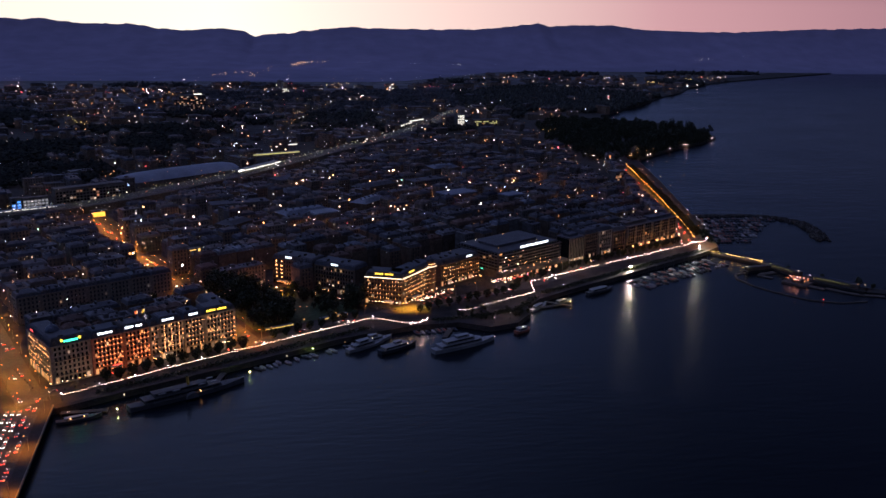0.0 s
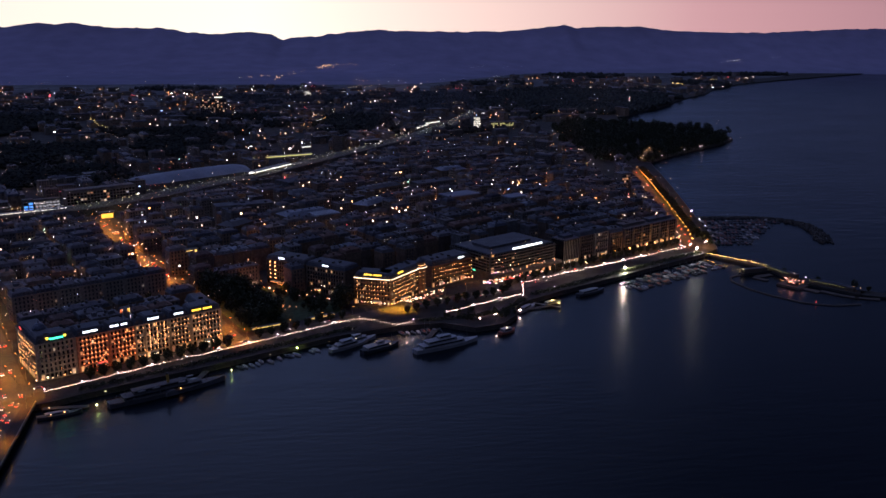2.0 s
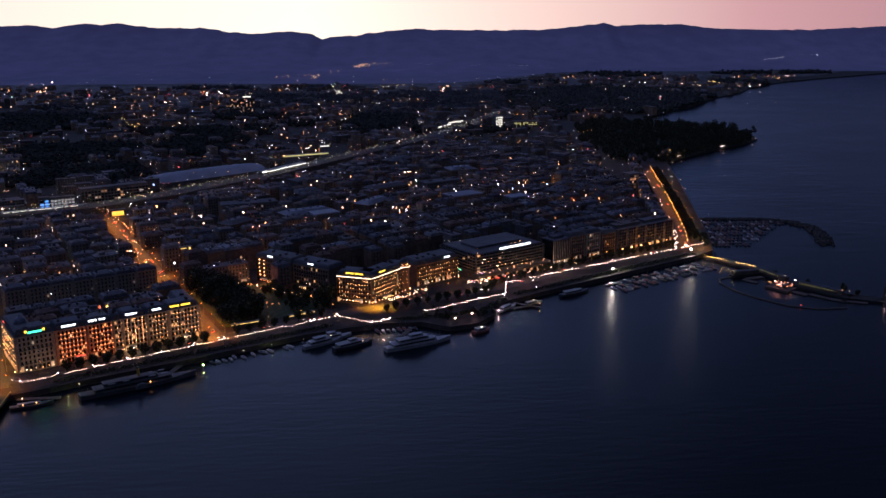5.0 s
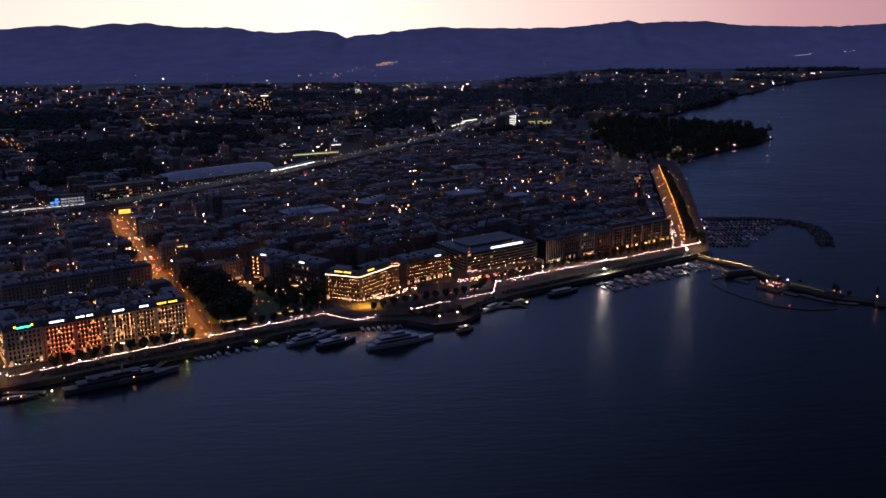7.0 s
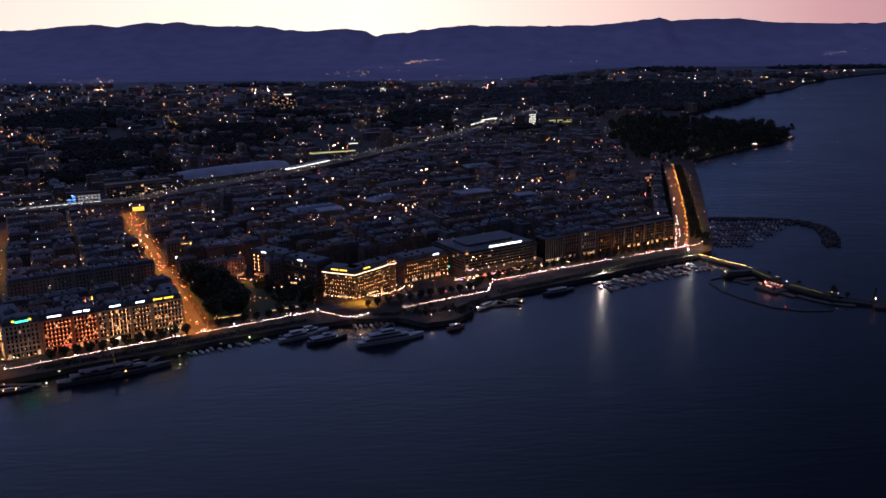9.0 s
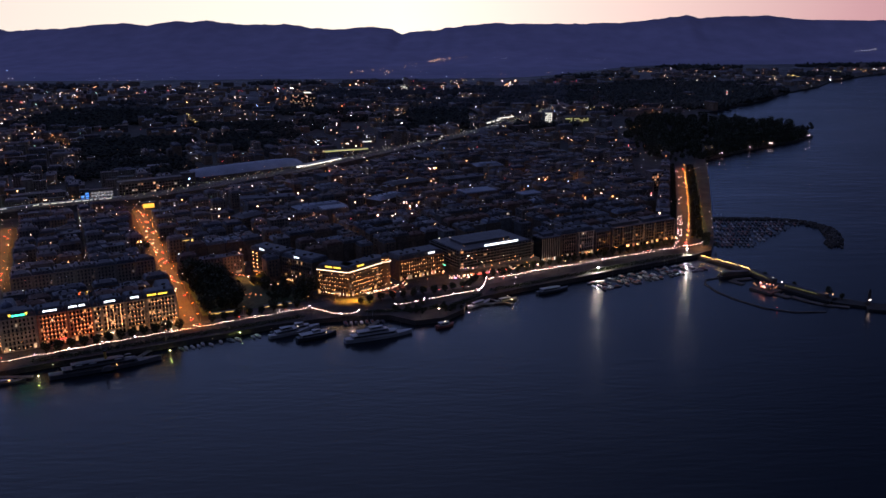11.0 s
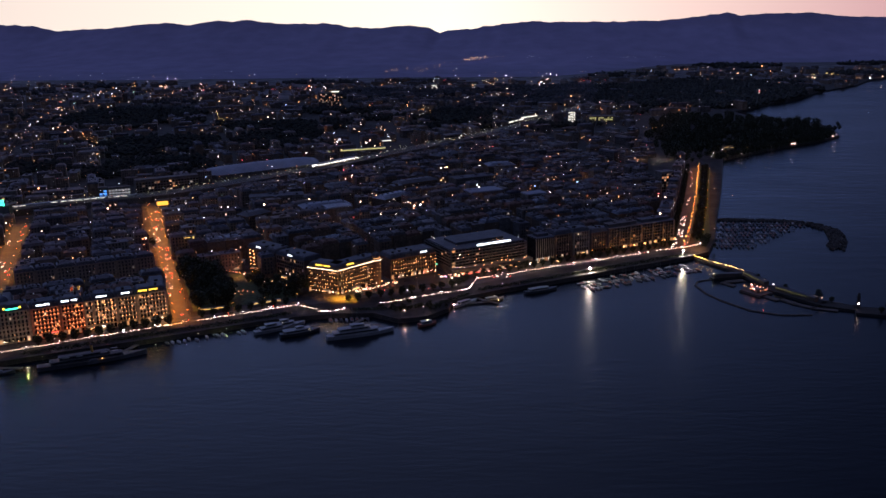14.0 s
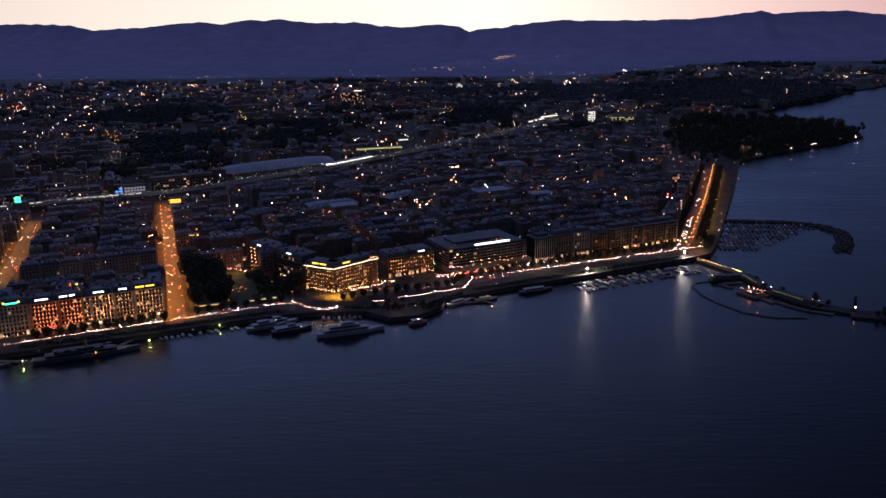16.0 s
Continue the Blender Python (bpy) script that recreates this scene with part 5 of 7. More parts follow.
sodium_bright = sodium.copy()
sodium_bright.energy = 20000
sodium_street = sodium.copy()
sodium_street.energy, sodium_street.color = 28000, (1.0, 0.28, 0.02)
sodium_dim = sodium.copy()
sodium_dim.energy = 14000
sodium_faint = sodium.copy()
sodium_faint.energy = 3400
sodium_faint.spot_size = radians(100)
golden = bpy.data.lights.new("golden_light", "SPOT")
golden.energy, golden.color, golden.shadow_soft_size = 12000, (1.0, 0.27, 0.02), 0.3
golden.spot_size, golden.spot_blend = radians(150), 0.7
glow_lamp = bpy.data.lights.new("street_glow", "POINT")
glow_lamp.energy, glow_lamp.color, glow_lamp.shadow_soft_size = 2800, (1.0, 0.40, 0.15), 0.3


def street_lamp(p, turn, lightens, label="steel street lamp with an orange sodium lantern", group="street lamps", z=LAND):
    ob = thing("street_lamp", pose(*p, z, 0, 0, turn), label, "street lamp", group)
    part("mast", ST_MAST, None, ob)
    ln = part("lantern", GOLD_LANTERN if lightens == "gold" else ST_LANTERN, None, ob)
    if lightens:
        l = new("lamp_light", {True: sodium, "street": sodium_street, "bright": sodium_bright, "dim": sodium_dim, "faint": sodium_faint, "gold": golden, "glow": glow_lamp}[lightens])
        l.parent = ob
        l.location = (0, 1.75, 8.3)


for line, off, step, every in ((ALPES, 6.8, 22, 1), (ALPES, -6.8, 30, 1), (MTBLANC, 9.5, 26, 1), (MTBLANC, -9.5, 30, 1), (WILSON, -7.6, 19, 1)):
    for k, p in enumerate(row_points(beside(line, off), step)):
        street_lamp(p, turn_of(line[0], line[1]) + (180 if off > 0 else 0), "street" if line is ALPES else True if line is MTBLANC and off > 0 else "bright" if line is MTBLANC else "gold")
for k in range(9):
    q = bm_turn @ Vector((8 + k * 24, -14.5 if k % 2 else 10.6, 0))
    street_lamp((q.x, q.y), turn_of(BR_A, BR_B) + (0 if k % 2 else 180), True, z=4.75)
for k, p in enumerate(row_points(beside(QUAYROAD, 5.0)[2:], 21)):
    street_lamp(p, QUAY_TURN, "faint")
# added lamps with no known source here, they warm the promenade strip
for p in row_points(beside(WILSON, -22), 55):
    street_lamp(p, turn_of(WILSON[0], WILSON[1]), "dim", label="added steel lamp that tints the promenade strip brown", group="promenade lamps")
for p in row_points([(-312, 572), (-268, 593), (-192, 642), (-150, 668), (-95, 700)], 27):
    street_lamp(p, QUAY_TURN + 180, "faint")
for p in ((-338, 566), (-348, 604), (-322, 588), (-372, 640), (-312, 546)):
    street_lamp(p, 60, True, group="crossing lamps")
for k in range(5):
    street_lamp(uv(8 + 26 * k, 118), QUAY_TURN, False, group="inner street lamps")
for k in range(85):
    for _ in range(30):
        p = uv(rng.uniform(-120, 760), rng.choice([r0 - 5 for r0, _ in rows_v[3:]]))
        if free(p, 1) and inside(p, LANDLINE) and not west_of_rail(p):
            street_lamp(p, rng.uniform(0, 360), "glow", group="inner street lamps")
            break

# the tall flood lamps by the landing stages
def flood(x, y, h, z=0.8):
    ob = thing("flood_lamp_mast", pose(x, y, z), "tall mast with a bright white flood lamp by the water", "lamp mast", "flood lamps")
    s = Shape()
    s.tube((0, 0, -1.5), (0, 0, h), 0.14, 0.08, 6)
    part("mast", s, M["steel"], ob)
    s = Shape()
    s.ball((0, 0, h + 0.5), 0.24, 8)
    part("lamp", s, M["bigl"], ob)
    # plates added behind and below to keep the lamp's light off the quay
    s = Shape()
    hm = pose(0, 0, h + 0.5, 0, 0, QUAY_TURN)
    s.box(-0.8, 0.36, -0.7, 0.8, 0.44, 0.6, hm)
    s.box(-0.7, -0.05, -0.44, 0.7, 0.4, -0.38, hm)
    part("hood", s, M["iron"], ob)
    return ob


flood(242, 868, 3.8, LAND)
flood(147, 801, 3.6, LAND)
g = Shape()
g.ball((0, 0, 4.7), 0.19, 8)
LANDING_GLOBE = g.mesh("globe", M["landl"])
for p in ((7, 677), (-7, 668), (-62, 667)):
    ob = thing("street_lamp", pose(*p, LAND), "dark iron lamp post with a rosy globe on the landing", "street lamp", "landing lamps")
    part("post", LAMP_MAST, None, ob)
    part("globe", LANDING_GLOBE, None, ob)

# forecourt and cafe lamps round the grand hotel and the garden
globe_s = Shape()
globe_s.ball((0, 0, 2.9), 0.3, 6)
CAFE_GLOBES = {k: globe_s.mesh("globe", M[k]) for k in ("goldlit", "whitelit", "barl", "redlit", "violet")}
globe_s = Shape()
globe_s.tube((0, 0, 0), (0, 0, 2.7), 0.05, n=5)
CAFE_STEM = globe_s.mesh("stem", M["iron"])


def cafe_lamp(x, y, kind, label, group):
    ob = thing("cafe_lamp", pose(x, y, LAND), label, "lamp", group)
    part("stem", CAFE_STEM, None, ob)
    part("globe", CAFE_GLOBES[kind], None, ob)


for k in range(46):
    p = along((-64, 722), (-30, 755), rng.random())
    cafe_lamp(p[0] + rng.uniform(1, 6), p[1] - rng.uniform(1, 7), rng.choice(("goldlit", "whitelit", "whitelit", "barl", "barl")), "small terrace lamp before the grand hotel", "terrace lamps")
for k in range(34):
    p = along((-186, 786), (-112, 738), rng.random() ** 1.4)
    cafe_lamp(p[0] - rng.uniform(2, 9), p[1] - rng.uniform(3, 12), rng.choice(("goldlit", "redlit", "redlit", "barl")), "small warm cafe lamp by the garden", "cafe lamps")
for u, v in CORNER_LAMPS:
    q = uv(u, v)
    cafe_lamp(q[0], q[1], rng.choice(("whitelit", "goldlit", "whitelit")), "small bright lamp before the corner building", "corner lamps")
for a, b in ((BR_W, BR_C), (BR_C, BR_E), ((-34, 766), (4, 795))):
    for k in range(11):
        p = along(a, b, (k + 0.5) / 11)
        cafe_lamp(p[0] + 2.0, p[1] - 2.6, rng.choice(("whitelit", "whitelit", "barl", "goldlit")), "small bright lamp before the hotel's ground floor", "terrace lamps")
for k in range(16):
    cafe_lamp(rng.uniform(-192, -140), rng.uniform(700, 722), rng.choice(("goldlit", "redlit", "goldlit")), "small warm lamp in the garden", "garden lamps")
for k in range(40):
    p = along((8, 776), (120, 838), rng.random() ** 1.3)
    cafe_lamp(p[0] + rng.uniform(0, 4), p[1] - rng.uniform(2, 9), rng.choice(("barl", "barl", "whitelit", "whitelit", "goldlit", "redlit", "violet")), "small terrace lamp before the modern hotel", "terrace lamps")
yellow_light = bpy.data.lights.new("forecourt_light", "SPOT")
yellow_light.energy, yellow_light.color, yellow_light.spot_size, yellow_light.spot_blend, yellow_light.shadow_soft_size = 60000, (1.0, 0.42, 0.02), radians(128), 0.8, 0.3
for p, turn in (((-71, 711), 200), ((-60, 709), 160)):
    ob = thing("forecourt_lamp", pose(*p, LAND, 0, 0, turn), "steel lamp lighting the hotel forecourt yellow", "street lamp", "forecourt lamps")
    part("mast", ST_MAST, None, ob)
    part("lantern", ST_LANTERN, None, ob)
    l = new("forecourt_light", yellow_light)
    l.parent = ob
    l.location = (0, 1.75, 8.3)
for p in ((-178, 770), (-160, 757), (-190, 790)):
    street_lamp(p, 40, "dim", group="garden street lamps")
for a, b, hgt, mat in (((30, 770), (46, 781), 4.2, "signr"), ((56, 788), (66, 795), 3.6, "signr"), ((4.5, 789), (6.5, 787), 9.0, "signg"), (uv(37, -1.2), uv(43, -1.2), 4.0, "signr")):
    L = math.dist(a, b)
    ob = thing("shop_sign", pose(*a, LAND, 0, 0, turn_of(a, b)), "long illuminated sign over the shopfronts", "sign", "shop signs")
    s = Shape()
    for x in (0.2, L - 0.4):
        s.box(x, 0.1, 0, x + 0.2, 0.3, hgt)
    s.box(0, 0, hgt, L, 0.4, hgt + 0.9)
    part("frame", s, M["iron"], ob)
    s = Shape()
    s.box(0.1, -0.1, hgt + 0.1, L - 0.1, 0, hgt + 0.8)
    part("panel", s, M[mat], ob)

# bright entrance lamps that light the ground and walls round them
globe_s = Shape()
globe_s.ball((0, 0, 3.1), 0.42, 8)
ENTRANCE_GLOBES = {k: globe_s.mesh("globe", M[k]) for k in ("goldlit", "whitelit", "barl")}
ENTRANCE_GLOBES["arcade"] = ENTRANCE_GLOBES["goldlit"]
entrance_light = {}
for k, power, tint in (("goldlit", 1500, (1.0, 0.36, 0.10)), ("arcade", 950, (1.0, 0.36, 0.07)), ("whitelit", 1500, (1.0, 0.66, 0.40)), ("barl", 2600, (1.0, 0.30, 0.24))):
    entrance_light[k] = bpy.data.lights.new("entrance_light", "POINT")
    entrance_light[k].energy, entrance_light[k].color, entrance_light[k].shadow_soft_size = power, tint, 0.42


def entrance_lamp(x, y, kind, label, tall=1.0):
    ob = thing("entrance_lamp", pose(x, y, LAND) @ Matrix.Scale(tall, 4), label, "lamp", "entrance lamps")
    part("stem", CAFE_STEM, None, ob)
    part("globe", ENTRANCE_GLOBES[kind], None, ob)
    l = new("entrance_light", entrance_light[kind])
    l.parent = ob
    l.location = (0, -0.6, 3.8)


for x, y, kind in ((-192, 803, "goldlit"), (-196, 797, "goldlit"), (-178, 772, "goldlit"), (-172, 768, "barl"), (-166, 764, "goldlit"), (-150, 766, "goldlit"), (-136, 757, "goldlit")):
    entrance_lamp(x, y, kind, "bright orange lamp by the lit cafes")
for x, y, kind in ((22, 766, "whitelit"), (28, 772, "whitelit"), (34, 777, "goldlit"), (54, 788, "barl"), (62, 794, "whitelit"), (84, 806, "barl"), (92, 814, "whitelit"), (99, 822, "whitelit"), (-40, 752, "goldlit"), (4, 786, "goldlit")):
    entrance_lamp(x, y, kind, "bright lamp by a hotel entrance on the quay road")
for k in range(7):
    p = along((172, 873), (238, 916), k / 6)
    entrance_lamp(p[0] + 1.6, p[1] - 2.6, "arcade", "bright orange lamp by the shops of a long block", 1.6)
# the lit canopy of the garden restaurant
tent = thing("restaurant_canopy", pose(-194, 808, LAND, 0, 0, 12), "pale restaurant canopy lit orange from below", "canopy")
s = Shape()
s.loft([[(x, -4, 4.2), (x, 0, 5.6), (x, 4, 4.2), (x, 4, 4.0), (x, 0, 5.4), (x, -4, 4.0)] for x in (-9, 9)])
part("canopy", s, M["pale"], tent)
for x in (-8.5, -3, 3, 8.5):
    for y in (-3.7, 3.7):
        s = Shape()
        s.tube((x, y, 0), (x, y, 4.1), 0.1, n=6)
        part("post", s, M["steel"], tent)
for x in (-6, 0, 6):
    s = Shape()
    s.box(x - 1.6, -4.1, 3.6, x + 1.6, -3.9, 4.0)
    part("lamp", s, M["goldlit"], tent)

# terrace lamps of the restaurants before the modern hotel
for k in range(18):
    p = along((10, 766), (90, 818), (k + rng.uniform(0, 0.7)) / 18)
    cafe_lamp(p[0] + rng.uniform(0, 4), p[1] - rng.uniform(0, 5), rng.choice(("whitelit", "barl", "whitelit", "barl", "violet")), "small terrace lamp before the modern hotel", "terrace lamps")

# terrace parasols before the grand hotel
ps = Shape()
ps.tube((0, 0, 0), (0, 0, 2.5), 0.05, n=6)
PARASOL_POLE = ps.mesh("pole", M["timber"])
ps = Shape()
ps.add([(1.7 * math.cos(i * math.pi / 4), 1.7 * math.sin(i * math.pi / 4), 2.25) for i in range(8)] + [(0, 0, 2.95), (0, 0, 2.75)], [(i, (i + 1) % 8, 8) for i in range(8)] + [((i + 1) % 8, i, 9) for i in range(8)])
PARASOL_TOP = ps.mesh("canopy", M["cloth"])
for k in range(14):
    p = along((-60, 714), (-32, 750), (k + 0.5) / 14)
    ob = thing("parasol", pose(p[0] + (3 if k % 2 else 6.5), p[1] - (2 if k % 2 else 5), LAND), "red cloth parasol on the hotel terrace", "parasol", "terrace parasols")
    part("pole", PARASOL_POLE, None, ob)
    part("canopy", PARASOL_TOP, None, ob)

# low hedges between promenade and water
s = Shape()
r = random.Random(17)
for line, wide, high in ((beside([(-270, 563), (-197, 606), (-100, 664)], 3.2), 2.8, 1.7), (beside([(50, 738), (140, 797), (244, 864)], 2.2), 3.4, 1.5), ([(-52, 680), (-20, 684), (14, 694), (40, 728)], 3.0, 1.3)):
    for p in row_points(line, 0.8):
        for k in range(11):
            c = Vector((p[0] + r.uniform(-wide, wide), p[1] + r.uniform(-wide, wide), LAND + r.uniform(0.2, high)))
            n = Vector((r.gauss(0, 1), r.gauss(0, 1), r.gauss(0.5, 1))).normalized()
            a = n.orthogonal().normalized() * r.uniform(0.3, 0.75)
            b = n.cross(a)
            s.add([c - a, c + b, c + a, c - b], [(0, 1, 2), (0, 2, 3)])
tagged(new("hedge", s.mesh("hedge", M["leaf"])), "low dark hedge along the quay promenade", "hedge", kind="stuff")

# lit canopies of the quay stops
for a, b in (((-177, 664), (-157, 674)), ((-137, 683), (-117, 695))):
    L = math.dist(a, b)
    ob = thing("stop_canopy", pose(*a, LAND, 0, 0, turn_of(a, b)), "long open stop canopy with a yellow light strip", "shelter", "stop canopies")
    s = Shape()
    s.box(0, -1.6, 3.2, L, 1.8, 3.5)
    part("roof", s, M["zinc"], ob)
    s = Shape()
    s.box(0.3, -1.75, 2.75, L - 0.3, -1.6, 3.15)
    part("light_strip", s, M["strip"], ob)
    for k in range(5):
        s = Shape()
        s.tube((0.6 + k * (L - 1.2) / 4, 0.6, 0), (0.6 + k * (L - 1.2) / 4, 0.6, 3.2), 0.08)
        part("post", s, M["steel"], ob)

# ---- cars ----
def car_parts():
    body, cabin, glass = Shape(), Shape(), Shape()
    body.loft([[(x, y, z) for y, z in ((-0.85, 0.35), (0.85, 0.35), (0.9, 0.75), (-0.9, 0.75))] for x in (-2.15, -1.9, 1.8, 2.15)])
    for x in (-1.35, 1.35):
        body.tube((x, -0.88, 0.33), (x, 0.88, 0.33), 0.33, n=10)
    body.box(-1.5, -0.72, 0.75, 1.0, 0.72, 1.42, inset=0.2)
    glass.box(-1.45, -0.74, 0.85, 0.95, 0.74, 1.25, inset=0.14)
    return body.mesh("body", M["car"]), glass.mesh("window", M["darkglass"])


CAR_BODY, CAR_GLASS = car_parts()
h_ = Shape()
h_.box(-0.06, -0.28, -0.12, 0.06, 0.28, 0.12)
HEAD, TAIL = h_.mesh("headlight", M["head"]), h_.mesh("taillight", M["tail"])
proto = thing("car", Matrix.Identity(4), "passenger car in evening traffic with its lights on", "car", "cars in traffic")
part("body", CAR_BODY, None, proto)
part("window", CAR_GLASS, None, proto)
for y in (-0.6, 0.6):
    part("headlight", HEAD, None, proto, at=pose(2.16, y, 0.66))
    part("taillight", TAIL, None, proto, at=pose(-2.16, y, 0.72))
car_used = [False]
cars_at = []


def car(x, y, turn, z=LAND + 0.03):
    if any(math.dist((x, y), q) < 5.2 and abs(math.sin(math.atan2(y - q[1], x - q[0]) - radians(turn))) * math.dist((x, y), q) < 2.2 for q in cars_at):
        return
    cars_at.append((x, y))
    m = pose(x, y, z, 0, 0, turn)
    if car_used[0]:
        return copy_thing(proto, m)
    car_used[0] = True
    proto.matrix_basis = m


bt = turn_of(BR_A, BR_B)
for lane, dirn in ((-9, 0), (-5.5, 0), (-2, 0), (2, 180), (5.5, 180)):
    d = rng.uniform(0, 8)
    while d < 150:
        q = bm_turn @ Vector((d, lane - 1, 0))
        car(q.x, q.y, bt + dirn, 4.61)
        d += rng.choice((7, 8, 10, 14, 22))
for line, lanes, n in ((ALPES, (-4.5, -1.5, 1.5, 4.5), 26), (MTBLANC, (-6, -2.5, 2.5, 6), 26), (WILSON, (-5, 1.8, 5, 3.4), 30)):
    for k in range(n):
        ln = rng.choice(lanes)
        pts = beside(line, ln)
        s = rng.randrange(len(pts) - 1)
        p = along(pts[s], pts[s + 1], rng.random())
        car(p[0], p[1], turn_of(pts[s], pts[s + 1]) + (180 if ln > 0 else 0))
for lane in (1.8, 5.0):
    pts = beside(WILSON, lane)
    for k in range(8):
        p = along(pts[1], pts[2], 0.02 + 0.55 * rng.random() ** 1.5)
        car(p[0] + rng.uniform(-0.6, 0.6), p[1], turn_of(pts[1], pts[2]) + 180)
for k in range(20):
    pts = beside(QUAYROAD, rng.choice((-4.5, -1.6, 1.6, 4.5)))
    s = rng.randrange(len(pts) - 1)
    p = along(pts[s], pts[s + 1], rng.random())
    car(p[0], p[1], turn_of(pts[s], pts[s + 1]) + rng.choice((0, 180)))

# ---- boats ----
def hull_rings(L, B, D, bow=0.35, stern=0.7, sheer=0.5, n=11):
    rings = []
    for k in range(n):
        q = k / (n - 1)
        x = -L / 2 + L * q
        f = min(1, stern + (1 - stern) * q / 0.3) if q < 0.3 else (1 if q < 1 - bow else max(0.03, 1 - ((q - 1 + bow) / bow) ** 1.8))
        z = D + sheer * (2 * q - 0.9) ** 2
        hw = B / 2 * f
        rings.append([(x, -hw, z), (x - 0.0, -hw * 0.8, -0.3), (x, hw * 0.8, -0.3), (x, hw, z)])
    return rings


def ship(name, a, b, beam, label, decks, hullmat="paintw", funnel=False, masts=1, wheel_boxes=False, lamps=(), cabin="paintw", sheer=0.8, category="ship"):
    L = math.dist(a, b)
    D = beam * 0.28
    ob = thing(name, pose((a[0] + b[0]) / 2, (a[1] + b[1]) / 2, 0, 0, 0, turn_of(a, b)), label, category)
    s = Shape()
    s.loft(hull_rings(L, beam, D, sheer=sheer))
    part("hull", s, M[hullmat], ob)
    s = Shape()
    s.box(-L * 0.46, -beam * 0.40, D + 0.02, L * 0.30, beam * 0.40, D + 0.14)
    part("deck", s, M["deck"], ob)
    z = D + 0.1
    for k, (x0, x1, bw, h) in enumerate(decks):
        s = Shape()
        s.loft([[(L * x0, -beam * bw / 2, zz), (L * x1 - dx, -beam * bw / 2 * 0.92, zz), (L * x1 + 0.6 - dx, 0, zz), (L * x1 - dx, beam * bw / 2 * 0.92, zz), (L * x0, beam * bw / 2, zz)] for zz, dx in ((z, 0), (z + h, 0.5 * h))])
        dk = part("deckhouse", s, M[cabin], ob)
        s = Shape()
        s.loft([[(L * x0 - 0.6, -beam * bw / 2 - 0.3, zz), (L * x1 - 5.0, -beam * bw / 2 - 0.3, zz), (L * x1 - 2.0, -beam * bw * 0.36, zz), (L * x1 + 0.3, 0, zz), (L * x1 - 2.0, beam * bw * 0.36, zz), (L * x1 - 5.0, beam * bw / 2 + 0.3, zz), (L * x0 - 0.6, beam * bw / 2 + 0.3, zz)] for zz in (z + h, z + h + 0.14)])
        part("deck_roof", s, M[cabin], dk)
        for sy in (-1, 1):
            s = Shape()
            s.box(L * x0 + 0.8, sy * beam * bw / 2 - 0.04, z + h * 0.42, L * x1 - 2.2, sy * beam * bw / 2 + 0.04, z + h * 0.78)
            part("window_band", s, M["darkglass"], dk)
        z += h + 0.12
    if funnel:
        s = Shape()
        s.tube((0, 0, z - 0.4), (-0.5, 0, z + 5.2), 0.95, 0.85, 12)
        fn = part("funnel", s, M["funnel"], ob)
        s = Shape()
        s.tube((-0.5, 0, z + 5.2), (-0.55, 0, z + 6.1), 0.88, 0.88, 12)
        part("funnel_top", s, M["iron"], fn)
    if wheel_boxes:
        for sy in (-1, 1):
            s = Shape()
            s.loft([[(4.0 * math.cos(t_), sy * yy, 1.0 + 3.4 * max(0, math.sin(t_))) for t_ in [i * math.pi / 8 for i in range(9)]] for yy in (beam * 0.42, beam * 0.72)])
            part("wheel_box", s, M[cabin], ob)
    for k in range(masts):
        s = Shape()
        x = L * (0.33 if k == 0 else -0.36)
        s.tube((x, 0, D), (x - 0.8, 0, D + L * 0.16 + 4), 0.12, 0.05)
        part("mast", s, M["timber"], ob)
    if wheel_boxes:
        for x in (-0.24, -0.12, 0.1, 0.2):
            for sy in (-1, 1):
                s = Shape()
                s.loft([[(x * L + p0, sy * beam * 0.34 + q0, z - 1.0 + h0) for q0, h0 in ((-0.7 * f0, 0.6), (-0.4 * f0, 0), (0.4 * f0, 0), (0.7 * f0, 0.6))] for p0, f0 in ((-2.4, 0.2), (-1.4, 0.9), (0, 1.0), (1.4, 0.9), (2.4, 0.2))])
                part("lifeboat", s, M["paintw"], ob)
        for sy in (-1, 1):
            s = Shape()
            for k in range(15):
                s.box(-L * 0.42 + k * L * 0.055, sy * beam * 0.41, D, -L * 0.42 + k * L * 0.055 + 0.08, sy * beam * 0.41 + 0.08, D + 2.6)
            part("awning_posts", s, M["steel"], ob, kind="stuff")
    for x, y, zz, mat in lamps:
        s = Shape()
        s.ball((x * L, y * beam, zz), 0.35)
        part("deck_lamp", s, M[mat], ob)
    return ob


ship("paddle_steamer", (-250, 545), (-186, 583), 9.5, "long pale grey paddle steamer moored dark at the quay", [(-0.38, 0.28, 0.78, 2.5), (-0.30, 0.16, 0.55, 2.3)], hullmat="paintg", cabin="paintg", funnel=True, masts=2, wheel_boxes=True, lamps=((0.08, -0.45, 3.6, "goldlit"),))
ship("motor_yacht", (-119, 627), (-92, 647), 7.0, "white motor yacht moored beside the quay", [(-0.34, 0.2, 0.7, 2.3), (-0.22, 0.06, 0.55, 2.0)])
ship("motor_yacht", (-112, 638), (-86, 655), 6.5, "white motor yacht with a raised wheelhouse", [(-0.36, 0.22, 0.72, 2.3), (-0.15, 0.08, 0.5, 2.0)], lamps=((-0.1, -0.3, 4.2, "whitelit"),))
